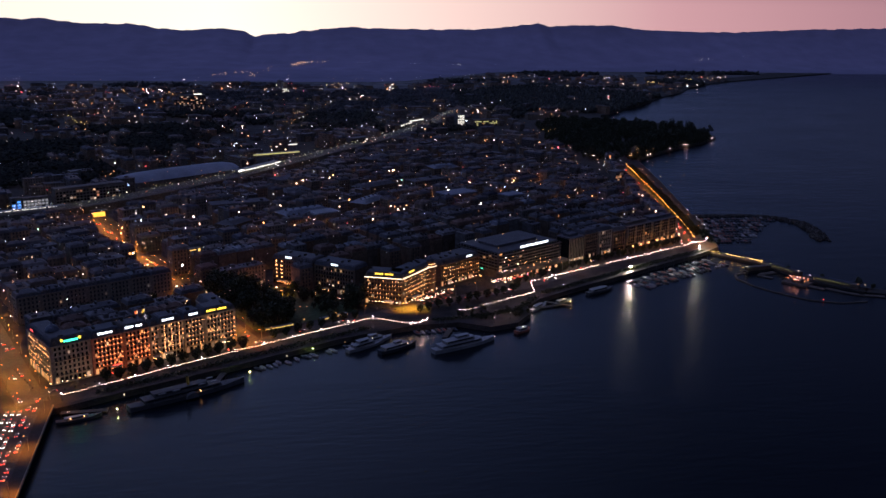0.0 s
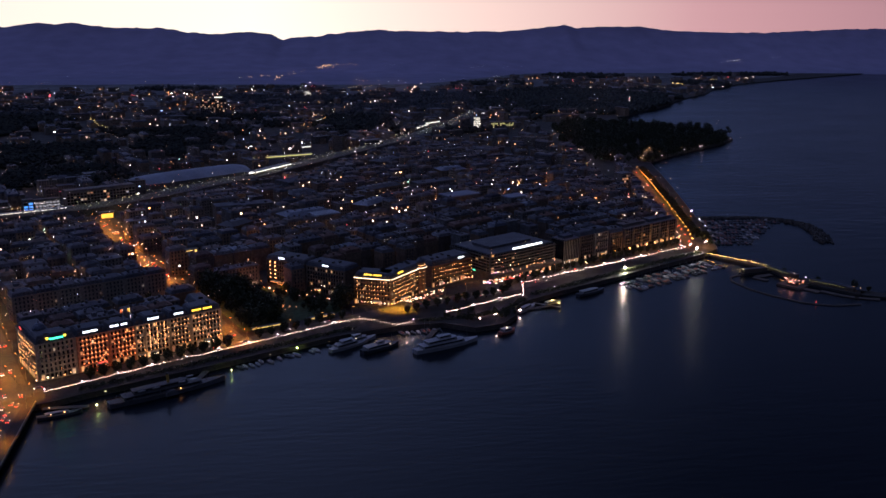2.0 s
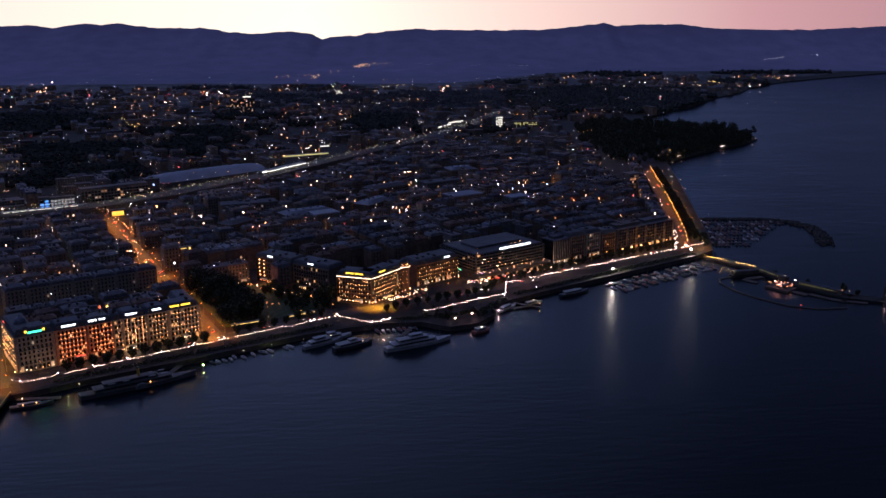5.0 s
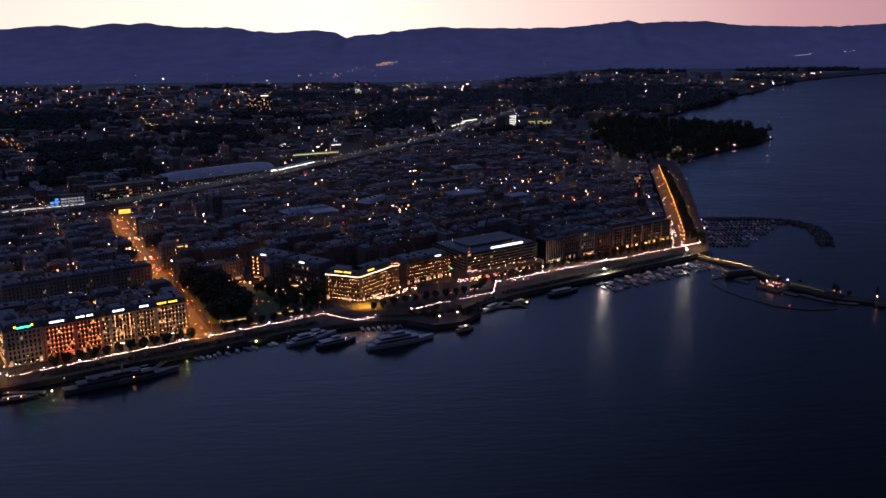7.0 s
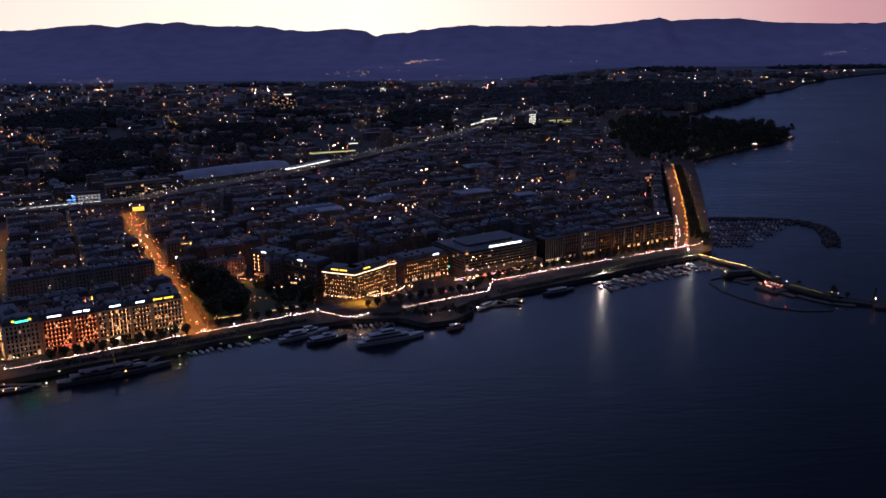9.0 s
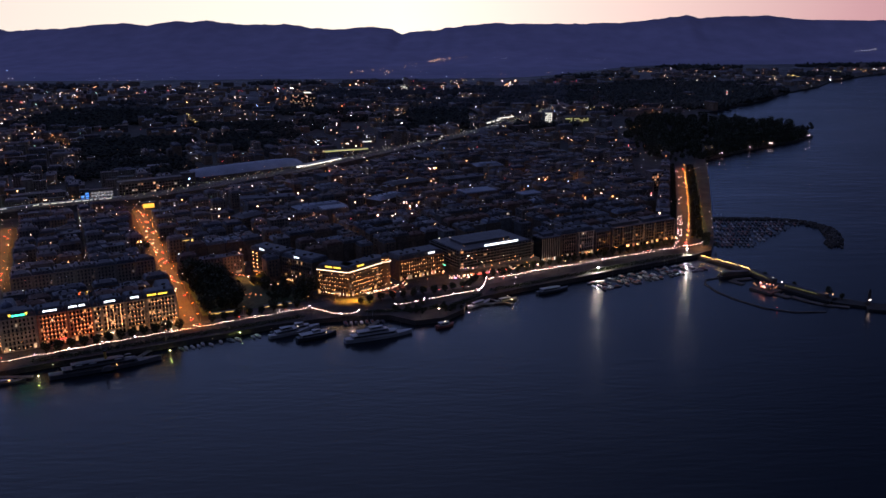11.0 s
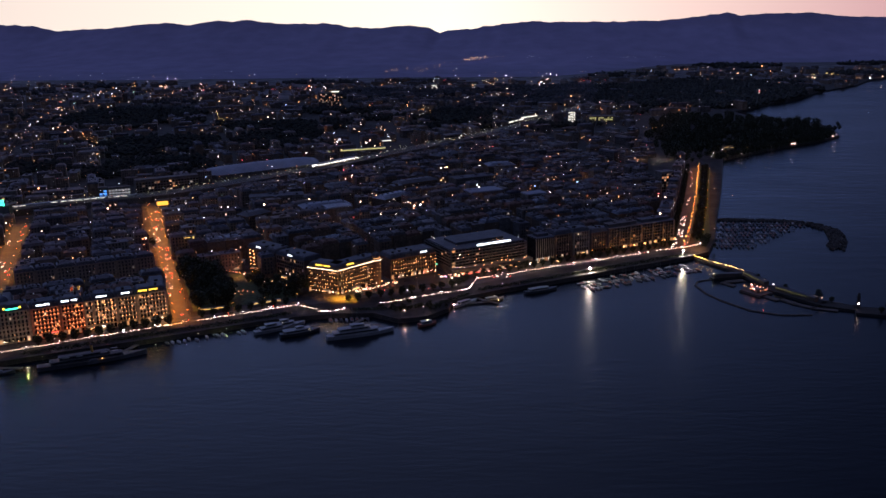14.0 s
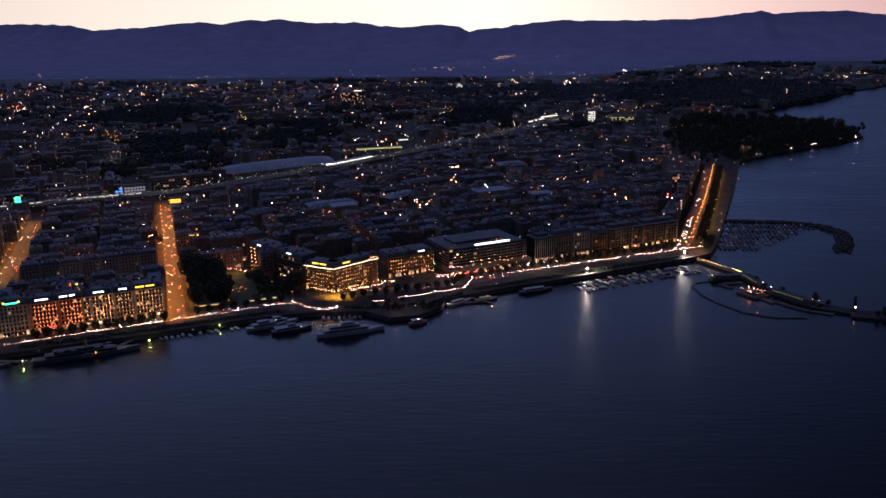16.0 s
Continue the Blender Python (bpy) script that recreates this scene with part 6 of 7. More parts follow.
ship("excursion_boat", (-97, 622), (-70, 640), 7.5, "dark hulled excursion boat with a lit cabin", [(-0.40, 0.26, 0.8, 2.3), (-0.1, 0.1, 0.4, 1.7)], hullmat="paintd", lamps=((0.2, -0.35, 3.5, "whitelit"), (-0.2, -0.35, 3.0, "goldlit")))
ship("lake_cruiser", (-60, 619), (-12, 643), 9.0, "large white lake cruiser with stacked decks", [(-0.40, 0.26, 0.82, 2.5), (-0.32, 0.14, 0.66, 2.3), (-0.14, 0.06, 0.4, 1.9)], masts=1)
ship("ferry_boat", (6, 653), (19, 662), 5.5, "small red and white lake ferry at its landing", [(-0.32, 0.25, 0.75, 2.2)], hullmat="cloth", lamps=((0.2, 0, 3.6, "redlit"), (-0.2, 0.2, 3.6, "redlit"), (0, 0, 4.2, "whitelit")))
ship("mooring_barge", (-287, 531), (-264, 541), 5.0, "low dark mooring barge with deck lamps", [(-0.3, 0.2, 0.5, 1.4)], hullmat="paintd", lamps=((-0.2, -0.3, 2.6, "goldlit"), (0.1, -0.3, 2.6, "goldlit")))
ship("lake_steamer", (30, 702), (47, 722), 5.0, "old pale lake boat at the landing stage", [(-0.3, 0.2, 0.6, 2.0)])
ship("lake_steamer", (52, 716), (70, 728), 5.0, "old dark lake boat at the landing stage", [(-0.3, 0.2, 0.6, 2.0)], hullmat="paintd")
ship("lake_steamer", (88, 742), (116, 759), 6.5, "dark excursion boat moored by the quay", [(-0.36, 0.24, 0.7, 2.2)], hullmat="paintd")

# wooden landing stages
def stage(a, b, w, label="low timber landing stage on piles"):
    L = math.dist(a, b)
    ob = thing("landing_stage", pose(*a, 0, 0, 0, turn_of(a, b)), label, "jetty", "landing stages")
    s = Shape()
    s.box(0, -w / 2, 1.0, L, w / 2, 1.3)
    part("deck", s, M["timber"], ob)
    for k in range(max(2, int(L / 8)) + 1):
        for sy in (-1, 1):
            s = Shape()
            x = 0.4 + k * (L - 0.8) / max(2, int(L / 8))
            s.tube((x, sy * (w / 2 - 0.2), -2), (x, sy * (w / 2 - 0.2), 1.9), 0.16)
            part("pile", s, M["timber"], ob)
    return ob


stage((-288, 545), (-262, 546), 4)
stage((-200, 597), (-205, 575), 4)
stage((28, 706), (58, 716), 4)
stage((46, 725), (66, 712), 3.5)
stage((-40, 668), (-48, 648), 4)
for k in range(2):
    quay_lamp((38 + 30 * k, 726 + 20 * k))

# green lamps by the steamer and small lamps on the water's edge
for x, y, mat in ((-256, 543, "green"), (-183, 592, "green"), (-160, 618, "whitelit"), (-142, 630, "green"), (-120, 640, "goldlit"), (62, 725, "landgold"), (57, 719, "goldlit"), (66, 716, "landgold"), (30, 700, "landl"), (-256, 563, "whitelit"), (-283, 541, "whitelit")):
    ob = thing("mooring_lamp", pose(x, y, 0), "small lamp on a mooring pile at the water's edge", "lamp", "mooring lamps")
    s = Shape()
    s.tube((0, 0, -2), (0, 0, 3.0), 0.13, 0.08)
    part("pile", s, M["timber"], ob)
    s = Shape()
    s.ball((0, 0, 3.3), 0.2)
    part("lamp", s, M[mat], ob)


def boat_kind(L, B, mast, colour):
    ob = thing("sailing_boat" if mast else "motor_boat", pose(0, 0, 0), ("small pale sailing boat with a bare mast at its mooring" if mast else "small motor boat with a low cabin at its mooring") if colour == "boatpaint" else "small dark hulled boat under cover at its mooring", "boat", "moored boats")
    s = Shape()
    s.loft(hull_rings(L, B, 0.85, sheer=0.3, n=7))
    part("hull", s, M[colour], ob)
    s = Shape()
    s.box(-L * 0.2, -B * 0.28, 0.85, L * 0.2, B * 0.28, 1.5, inset=0.2)
    part("cabin", s, M["boatpaint" if colour == "boatpaint" else "cloth" if L > 8 else "paintd"], ob)
    if mast:
        s = Shape()
        s.tube((L * 0.08, 0, 0.9), (L * 0.08, 0, L * 1.15), 0.07, 0.05, 5)
        s.tube((L * 0.08, 0, 1.9), (-L * 0.36, 0, 1.9), 0.10, 0.08, 5)
        part("mast", s, M["steel"], ob)
    return ob


BOATS = [boat_kind(9, 3, True, "boatpaint"), boat_kind(8, 2.7, False, "boatpaint"), boat_kind(7, 2.5, False, "paintd"), boat_kind(10, 3.2, True, "paintd"), boat_kind(6, 2.2, False, "boatpaint")]
boat_new = set()


def boat(x, y, turn, kinds=(0, 1, 2, 3, 4)):
    k = rng.choice(kinds)
    m = pose(x, y, rng.uniform(-0.08, 0.05), 0, 0, turn + rng.uniform(-5, 5))
    if k in boat_new:
        copy_thing(BOATS[k], m)
    else:
        boat_new.add(k)
        BOATS[k].matrix_basis = m


# small boats along the quay
for p in row_points([(-180, 606), (-130, 635), (-98, 652)], 4.6):
    if rng.random() < 0.8:
        boat(p[0] + rng.uniform(-2, 2), p[1] - rng.uniform(2, 6), rng.uniform(-60, -40), (1, 2, 4))
for p in row_points([(-66, 661), (-36, 667)], 4.2):
    boat(p[0], p[1], -70, (2, 3, 4))
# the near moorings before the corner
for q in range(5):
    a = along((128, 772), (240, 845), q / 5 + 0.06)
    for r_ in range(3):
        for k in range(4):
            if rng.random() < 0.85:
                boat(a[0] + 6 * r_ + k * 4.2 + rng.uniform(-1, 1), a[1] - 4 - 7.5 * r_ + k * 2.6 + rng.uniform(-1, 1), rng.choice((-60, -48, -70, 25)), (0, 1, 2, 3, 3))
# the harbour behind the breakwater: floating stages with boats on both sides
for q in range(5):
    y = 1014 - q * 24
    L = 100 - q * 14
    stage((300 - q * 5, y), (300 - q * 5 + L, y + 2), 2.2, "narrow floating mooring stage")
    x = 303 - q * 5
    while x < 296 - q * 5 + L:
        for sy in (-1, 1):
            if rng.random() < 0.82:
                boat(x, y + sy * 6.2, 90 * sy, (0, 2, 2, 3, 3))
        x += 4.4

# breakwater of loose rock
BREAK = [(304, 1036), (367, 1036), (404, 1024), (420, 990), (413, 945), (400, 912)]
s = Shape()
r = random.Random(5)
for p in row_points(BREAK, 1.6):
    for k in range(6):
        far_end = 7.5 if p[0] > 395 else 4
        o = (p[0] + r.uniform(-far_end, far_end), p[1] + r.uniform(-far_end, far_end))
        sz = r.uniform(0.8, 1.7)
        s.box(-sz, -sz, -sz * 0.8, sz, sz, sz * 0.7, pose(o[0], o[1], r.uniform(0.0, 1.3), r.uniform(-25, 25), r.uniform(-25, 25), r.uniform(0, 90)), inset=sz * 0.3)
structure("breakwater", s, M["rock"], "curved breakwater of dark loose rocks", "breakwater")
quay_lamp((303, 1042))
quay_lamp((296, 1000))
quay_lamp((288, 960))

# ---- the bathing jetty ----
PIER = [(255, 862), (286, 816), (300, 770), (334, 726), (356, 716)]
s = Shape()
for a, b in zip(PIER, PIER[1:]):
    s.box(-1, -3.2 if a[1] > 800 else -6.5, -2, math.dist(a, b) + 1, 3.2 if a[1] > 800 else 6.5, 1.9, pose(*a, 0, 0, 0, turn_of(a, b)))
structure("jetty", s, M["bank"], "long stone bathing jetty running out into the lake", "jetty")
gl = [(251, 862), (276, 829), (280, 826), (288, 812), (291, 800)]
for a, b in zip(gl, gl[1:]):
    festoon(a, b, 4.6, 4.6, "festgold", "string of golden bulbs along the jetty", 1.0, 0.1)
    q = thing("rail_post", pose(*a, 1.9), "short iron post that carries the jetty lights", "post", "jetty posts")
    ss = Shape()
    ss.tube((0, 0, 0), (0, 0, 2.8), 0.08)
    part("post", ss, M["iron"], q)


def bath_house(a, b, w, h, label, lit=0, mat="platyel"):
    L = math.dist(a, b)
    ob = thing("bath_house", pose(*a, 1.9, 0, 0, turn_of(a, b)), label, "building", "bath houses")
    s = Shape()
    s.box(0, -w / 2, -0.1, L, w / 2, h)
    part("wall", s, M["timber"], ob)
    s = Shape()
    s.box(-0.4, -w / 2 - 0.5, h, L + 0.4, w / 2 + 0.5, h + 0.3)
    part("roof", s, M["slate"], ob)
    n = int(L / 3)
    for k in range(n):
        s = Shape()
        s.box(0.6 + k * (L - 1) / n, -w / 2 - 0.05, 0.3, 0.6 + k * (L - 1) / n + 1.4, -w / 2, 2.2)
        part("door", s, M["timber"], ob)
        if k < lit:
            s = Shape()
            s.box(0.6 + k * (L - 1) / n, -w / 2 - 0.6, 2.2, 0.6 + k * (L - 1) / n + 0.6, -w / 2 - 0.4, 2.55)
            part("lamp", s, M[mat], ob)
    return ob


bath_house((289, 807), (300, 775), 5, 3.2, "long low white changing house on the jetty", 9, "platyel")
bath_house((306, 762), (330, 731), 5, 3.2, "long low white bath house with a row of lamps", 11, "platyel")
bath_house((258, 797), (284, 803), 4, 3.0, "low white bath house on the side pier", 1)
s = Shape()
s.box(0, -3, -2, 34, 3, 1.8, pose(256, 795, 0, 0, 0, turn_of((256, 795), (290, 806))))
structure("side_pier", s, M["bank"], "stone side pier of the baths", "jetty")
s = Shape()
s.box(-11, -8, -2, 11, 8, 1.7, pose(287, 757, 0, 0, 0, -52))
structure("bar_terrace", s, M["timber"], "square bathing terrace on the water", "terrace")
bar = thing("open_air_bar", pose(287, 757, 1.7, 0, 0, -52), "open-air lake bar under rows of red and white lamps", "bar")
s = Shape()
s.box(-4, -2.5, 0, 4, 2.5, 2.8)
part("kiosk", s, M["timber"], bar)
s = Shape()
s.box(-4.6, -3.1, 2.8, 4.6, 3.1, 3.1)
part("roof", s, M["zinc"], bar)
for k in range(26):
    s = Shape()
    x, y = rng.uniform(-10, 10), rng.uniform(-7, 7)
    z = rng.uniform(2.8, 3.4)
    s.ball((x, y, z), 0.34)
    lp = part("lamp", s, M[("barl", "redlit", "barl", "redlit")[k % 4]], bar)
    s = Shape()
    s.tube((x, y, 0), (x, y, z - 0.2), 0.04, n=4)
    part("stem", s, M["iron"], lp)
# low timber platforms and huts beside the jetty
for x, y, turn, a, b2 in ((276, 790, 20, 9, 3), (268, 780, -50, 7, 2.5), (296, 742, -52, 8, 3), (308, 733, -52, 7, 2.6), (318, 722, -40, 9, 2.4), (332, 714, -20, 10, 2.2), (322, 752, -52, 8, 2.6), (344, 732, -30, 7, 2.2)):
    ob = thing("bathing_platform", pose(x, y, 0, 0, 0, turn), "low dark timber bathing platform beside the jetty", "platform", "bathing platforms")
    s = Shape()
    s.box(-a, -b2, 0.2, a, b2, 0.9)
    part("deck", s, M["timber"], ob)
    for k in range(4):
        s = Shape()
        s.tube(((k % 2 * 2 - 1) * a * 0.8, (k // 2 * 2 - 1) * b2 * 0.8, -2), ((k % 2 * 2 - 1) * a * 0.8, (k // 2 * 2 - 1) * b2 * 0.8, 1.6), 0.15, 0.13, 6)
        part("pile", s, M["timber"], ob)
for x, y, mat in ((303, 765, "shorel"), (299, 778, "whitelit"), (334, 729, "goldlit"), (330, 733, "goldlit"), (258, 796, "whitelit")):
    ob = thing("jetty_lamp", pose(x, y, 1.9), "small lamp on an iron post on the jetty", "lamp", "jetty lamps")
    s = Shape()
    s.tube((0, 0, 0), (0, 0, 3.6), 0.07, 0.05, 6)
    part("post", s, M["iron"], ob)
    s = Shape()
    s.ball((0, 0, 3.8), 0.3, 6)
    part("globe", s, M[mat], ob)
# floating boom round the bathing water
BOOM = [(256, 795), (243, 788), (239, 776), (244, 752), (254, 732), (272, 708), (294, 698), (318, 700)]
s = Shape()
for a, b in zip(BOOM, BOOM[1:]):
    s.box(-0.4, -0.8, -0.4, math.dist(a, b) + 0.4, 0.8, 0.75, pose(*a, 0, 0, 0, turn_of(a, b)))
structure("bathing_boom", s, M["timber"], "curved floating walkway round the bathing water", "walkway")
red = thing("boom_light", pose(281, 704, 0.7), "small red marker lamp on the floating walkway", "lamp")
s = Shape()
s.tube((0, 0, 0), (0, 0, 1.2), 0.06)
part("post", s, M["iron"], red)
s = Shape()
s.ball((0, 0, 1.4), 0.4)
part("lamp", s, M["signr"], red)
light = thing("lighthouse", pose(358, 715, 1.9), "white lighthouse with a rosy lamp at the jetty's end", "lighthouse")
s = Shape()
s.loft([[(rr * math.cos(i * math.pi / 4), rr * math.sin(i * math.pi / 4), z) for i in range(8)] for rr, z in ((2.0, 0), (1.6, 2), (1.3, 9), (1.8, 9.4), (1.8, 9.8), (1.0, 9.9), (1.0, 11.6), (1.3, 11.7), (0.2, 13.2))])
part("tower", s, M["wall"], light)
s = Shape()
s.ball((0, -1.5, 4.2), 0.5)
part("lamp", s, M["shorel"], light)
for p in ((378, 705), (384, 711), (390, 703), (381, 714), (296, 792), (312, 760), (372, 703), (394, 708), (387, 706), (400, 704), (341, 728), (334, 738)):
    tree(rng.choice((0, 4)), p[0], p[1], "dark tree on the end of the jetty", "jetty trees", z=1.9, scale=0.75)
s = Shape()
s.box(-26, -9, -2, 26, 9, 1.9, pose(380, 706, 0, 0, 0, -12))
structure("jetty_head", s, M["bank"], "broad stone head of the jetty", "jetty")

# ---- station and railway lights ----
def platform(i0, off, k0, k1, mat, label, roof_w=6, thin=False):
    a, b = ((-256, 1459), (-162, 1505)) if i0 is None else (RAIL[i0], RAIL[i0 + 1])
    L = math.dist(a, b)
    ob = thing("platform_canopy", pose(*a, LAND + 8.0, 0, 0, turn_of(a, b)), label, "platform", "station platforms")
    s = Shape()
    s.box(L * k0, off - roof_w / 2, -0.1, L * k1, off + roof_w / 2, 0.9)
    part("platform", s, M["concrete"], ob)
    s = Shape()
    s.box(L * k0, off - roof_w / 2, 4.2, L * k1, off + roof_w / 2, 4.5)
    part("roof", s, M["zinc"], ob)
    s = Shape()
    n = max(3, int(L * (k1 - k0) / 9))
    for q in range(n):
        if mat == "platform" and thin and rng.random() < 0.25:
            continue
        s = Shape()
        x = L * k0 + 1 + q * (L * (k1 - k0) - 2) / n
        s.box(x, off - roof_w / 2 - 0.3, 3.5 if thin else 2.4, x + (L * (k1 - k0) - 2) / n - (2.2 if thin else 0.2), off - roof_w / 2 - 0.1, 4.1)
        part("light_band", s, M[mat], ob)
    return ob


platform(0, -10, 0.1, 0.98, "platform", "long lit station platform with a flat canopy", thin=True)
platform(1, -10, 0.0, 0.98, "platform", "long lit station platform with a flat canopy", thin=True)
platform(2, -10, 0.0, 0.85, "platform", "long lit station platform with a flat canopy", thin=True)
platform(6, 7, 0.0, 0.62, "platbright", "bright railway platform with a canopy", 8)
platform(6, -1, 0.05, 0.60, "platbright", "bright railway platform with a canopy", 5, thin=True)
platform(None, 0, 0, 1, "platyel", "yellow lit train shed platform", 8)
# lights scattered along the line
s = Shape()
for p in row_points(RAIL, 9):
    for k in range(3):
        s.ball((p[0] + rng.uniform(-11, 11), p[1] + rng.uniform(-11, 11), LAND + 8.4 + rng.uniform(0.5, 6)), rng.uniform(0.2, 0.5), 4)
tagged(new("track_lights", s.mesh("track_lights", glowing("track_light", (1.0, 0.9, 0.5), 2.4, 1.5, island=True, hues=[(0.0, (0.9, 0.85, 0.4)), (0.5, (1.0, 0.95, 0.8)), (0.8, (1.0, 0.3, 0.1)), (0.9, (0.8, 0.9, 1.0))]))), "small lights along the railway tracks", "lights", kind="stuff")

# broad hall roof beside the line
hall = thing("station_hall", pose(-328, 1330, LAND, 0, 0, 42), "wide low hall with a pale curved roof beside the railway", "hall")
s = Shape()
s.box(-84, -32, -0.5, 84, 32, 7)
part("wall", s, M["concrete"], hall)
s = Shape()
s.loft([[(x, (-34 + 68 * i / 12) * k, 7 + 8 * k * math.sin(math.pi * i / 12)) for i in range(13)] + [(x, (34 - 68 * i / 12) * k, 6.8) for i in range(1, 12)] for x, k in ((-92, 0.55), (-80, 0.82), (-60, 0.96), (-20, 1.0), (20, 1.0), (60, 0.96), (80, 0.82), (92, 0.55))])
part("roof", s, M["sheet"], hall)

# street-end lights: blue lit block and golden underpass at the station
def lit_block(x, y, turn, w, d, h, label, panes, mat, name="station_building"):
    ob = thing(name, pose(x, y, LAND, 0, 0, turn), label, "building")
    s = Shape()
    s.box(-w / 2, -d / 2, -0.5, w / 2, d / 2, h)
    part("wall", s, M["concrete"], ob)
    s = Shape()
    s.box(-w / 2 - 0.3, -d / 2 - 0.3, h, w / 2 + 0.3, d / 2 + 0.3, h + 0.5)
    part("roof", s, M["flatroof"], ob)
    n = int(w / 4)
    dark = Shape()
    for k in range(n):
        for f in range(max(1, int(h / 3.6))):
            x0 = -w / 2 + (k + 0.15) * w / n
            if rng.random() < panes:
                g = Shape()
                g.box(x0, -d / 2 - 0.08, f * 3.6 + 0.8, x0 + w / n * 0.7, -d / 2 + 0.05, f * 3.6 + 3.0)
                part("lit_window", g, M[mat], ob)
            else:
                dark.box(x0, -d / 2 - 0.08, f * 3.6 + 0.8, x0 + w / n * 0.7, -d / 2 + 0.05, f * 3.6 + 3.0)
    if dark.v:
        part("glazing", dark, M["darkglass"], ob, kind="stuff")
    return ob
lit_block(-530, 1092, 38, 60, 14, 16, "long station building with lit arcades", 0.12, "lit")
lit_block(-483, 1124, 28, 11, 8, 14, "station wing lit bright blue", 0.85, "signb")
# pale panes glow in place of a softly lit wall
lit_block(-464, 1133, 28, 28, 8, 13, "low station wing, glowing panes stand in for its lit wall", 0.92, "palelit")
lit_block(-410, 1164, 34, 84, 14, 21, "large pale office block behind the station", 0.12, "lit", "office_block")
lit_block(-590, 1050, 38, 46, 14, 15, "station wing with lit windows", 0.25, "room")
gs = thing("rooftop_sign", pose(-541, 985, LAND + 18, 0, 0, 10), "green illuminated rooftop sign", "sign")
for k in range(2):
    s = Shape()
    s.box(-3.5, -0.3, k * 4.0, 3.5, 0, k * 4.0 + 3.0)
    part("sign_bar", s, M["signg"], gs)
s = Shape()
s.box(-8, 0, -18.5, 8, 12, 0)
part("tower_block", s, M["concrete"], gs)

# ---- town beyond the railway: many far buildings, woods and lights ----
def far_ok(p):
    if ((p[0] + 325) / 125) ** 2 + ((p[1] - 1325) / 110) ** 2 < 1 or (-500 < p[0] < -360 and 1075 < p[1] < 1190):
        return False
    return inside(p, LANDLINE) and not inside(p, PARK) and gap(p, RAIL) > 26 and not (p[0] > 290 and 1380 < p[1] < 2070)


r = random.Random(11)
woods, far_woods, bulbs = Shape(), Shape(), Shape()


def near_town(p):
    d = Vector(p) - O
    det = U.x * V.y - V.x * U.y
    u, v = (d.x * V.y - V.x * d.y) / det, (U.x * d.y - d.x * U.y) / det
    return -210 < u < 785 and v < 750 and not west_of_rail(p)


WOODS = [(-860, 2020, 150, 220), (-500, 1360, 85, 70), (-600, 1570, 110, 120), (-400, 1690, 75, 150), (-410, 2620, 90, 120), (-190, 2620, 150, 90), (-75, 2070, 80, 170), (570, 2600, 240, 400), (160, 2560, 170, 110), (-520, 1290, 90, 34), (-640, 1560, 120, 30), (-330, 1560, 90, 26), (-700, 1330, 60, 40), (-60, 2350, 330, 60), (420, 2350, 220, 120), (620, 2700, 260, 150), (250, 2750, 260, 60), (-420, 1850, 140, 34)]
for k in range(60):
    wy = r.uniform(1700, 3850)
    wx = r.uniform(-0.6, 0.42) * wy
    WOODS.append((wx, wy, r.uniform(40, 170) * wy / 2600, r.uniform(14, 34) * wy / 2600))


def in_woods(p):
    return any(((p[0] - wx) / wa) ** 2 + ((p[1] - wy) / wb) ** 2 < 1 for wx, wy, wa, wb in WOODS)


count = 0
while count < 1350:
    y = 950 + 2700 * r.random() ** 1.4
    x = r.uniform(-0.62, 0.42) * y + r.uniform(-60, 60)
    p = (x, y)
    if not far_ok(p) or near_town(p) or (p[1] < 1400 and p[0] > 250) or p[1] > foot(x) - 120:
        continue
    if in_woods(p) and r.random() < 0.93:
        continue
    count += 1
    h = r.choice((9, 12, 15, 18, 18, 22)) * (1.7 if r.random() < 0.05 else 1) * (0.75 if y > 2600 else 1)
    w, d = r.uniform(12, 38) * (1.3 if y > 2000 else 1), r.uniform(9, 15)
    h *= 0.75 if y > 1300 else 0.9
    m = pose(x, y, LAND, 0, 0, 20 + 30 * noise.noise(Vector((x * 0.001, y * 0.001, 0))) + r.choice((0, 90)))
    plain_house(m, w, d, h, r, r.choice((0.0, 0.01, 0.04, 0.07, 0.13)), r.random() < 0.5, y < 1700, 1 + max(0, y - 1500) / 2500)
far_town = thing("far_town", Matrix.Identity(4), "wide dark town with scattered lit windows", "town")
part("house_walls", far_walls, material("far_plaster", (0.22, 0.19, 0.16), 0.9, grain=4, island=0.6), far_town, kind="stuff")
part("house_roofs", far_roofs, material("far_roofs", (0.14, 0.138, 0.15), 0.8, grain=4, island=0.75), far_town, kind="stuff")
part("lit_windows", far_panes, M["far"], far_town, kind="stuff")
part("glazing", far_dark, M["pane"], far_town, kind="stuff")
far_town["kind"] = "stuff"

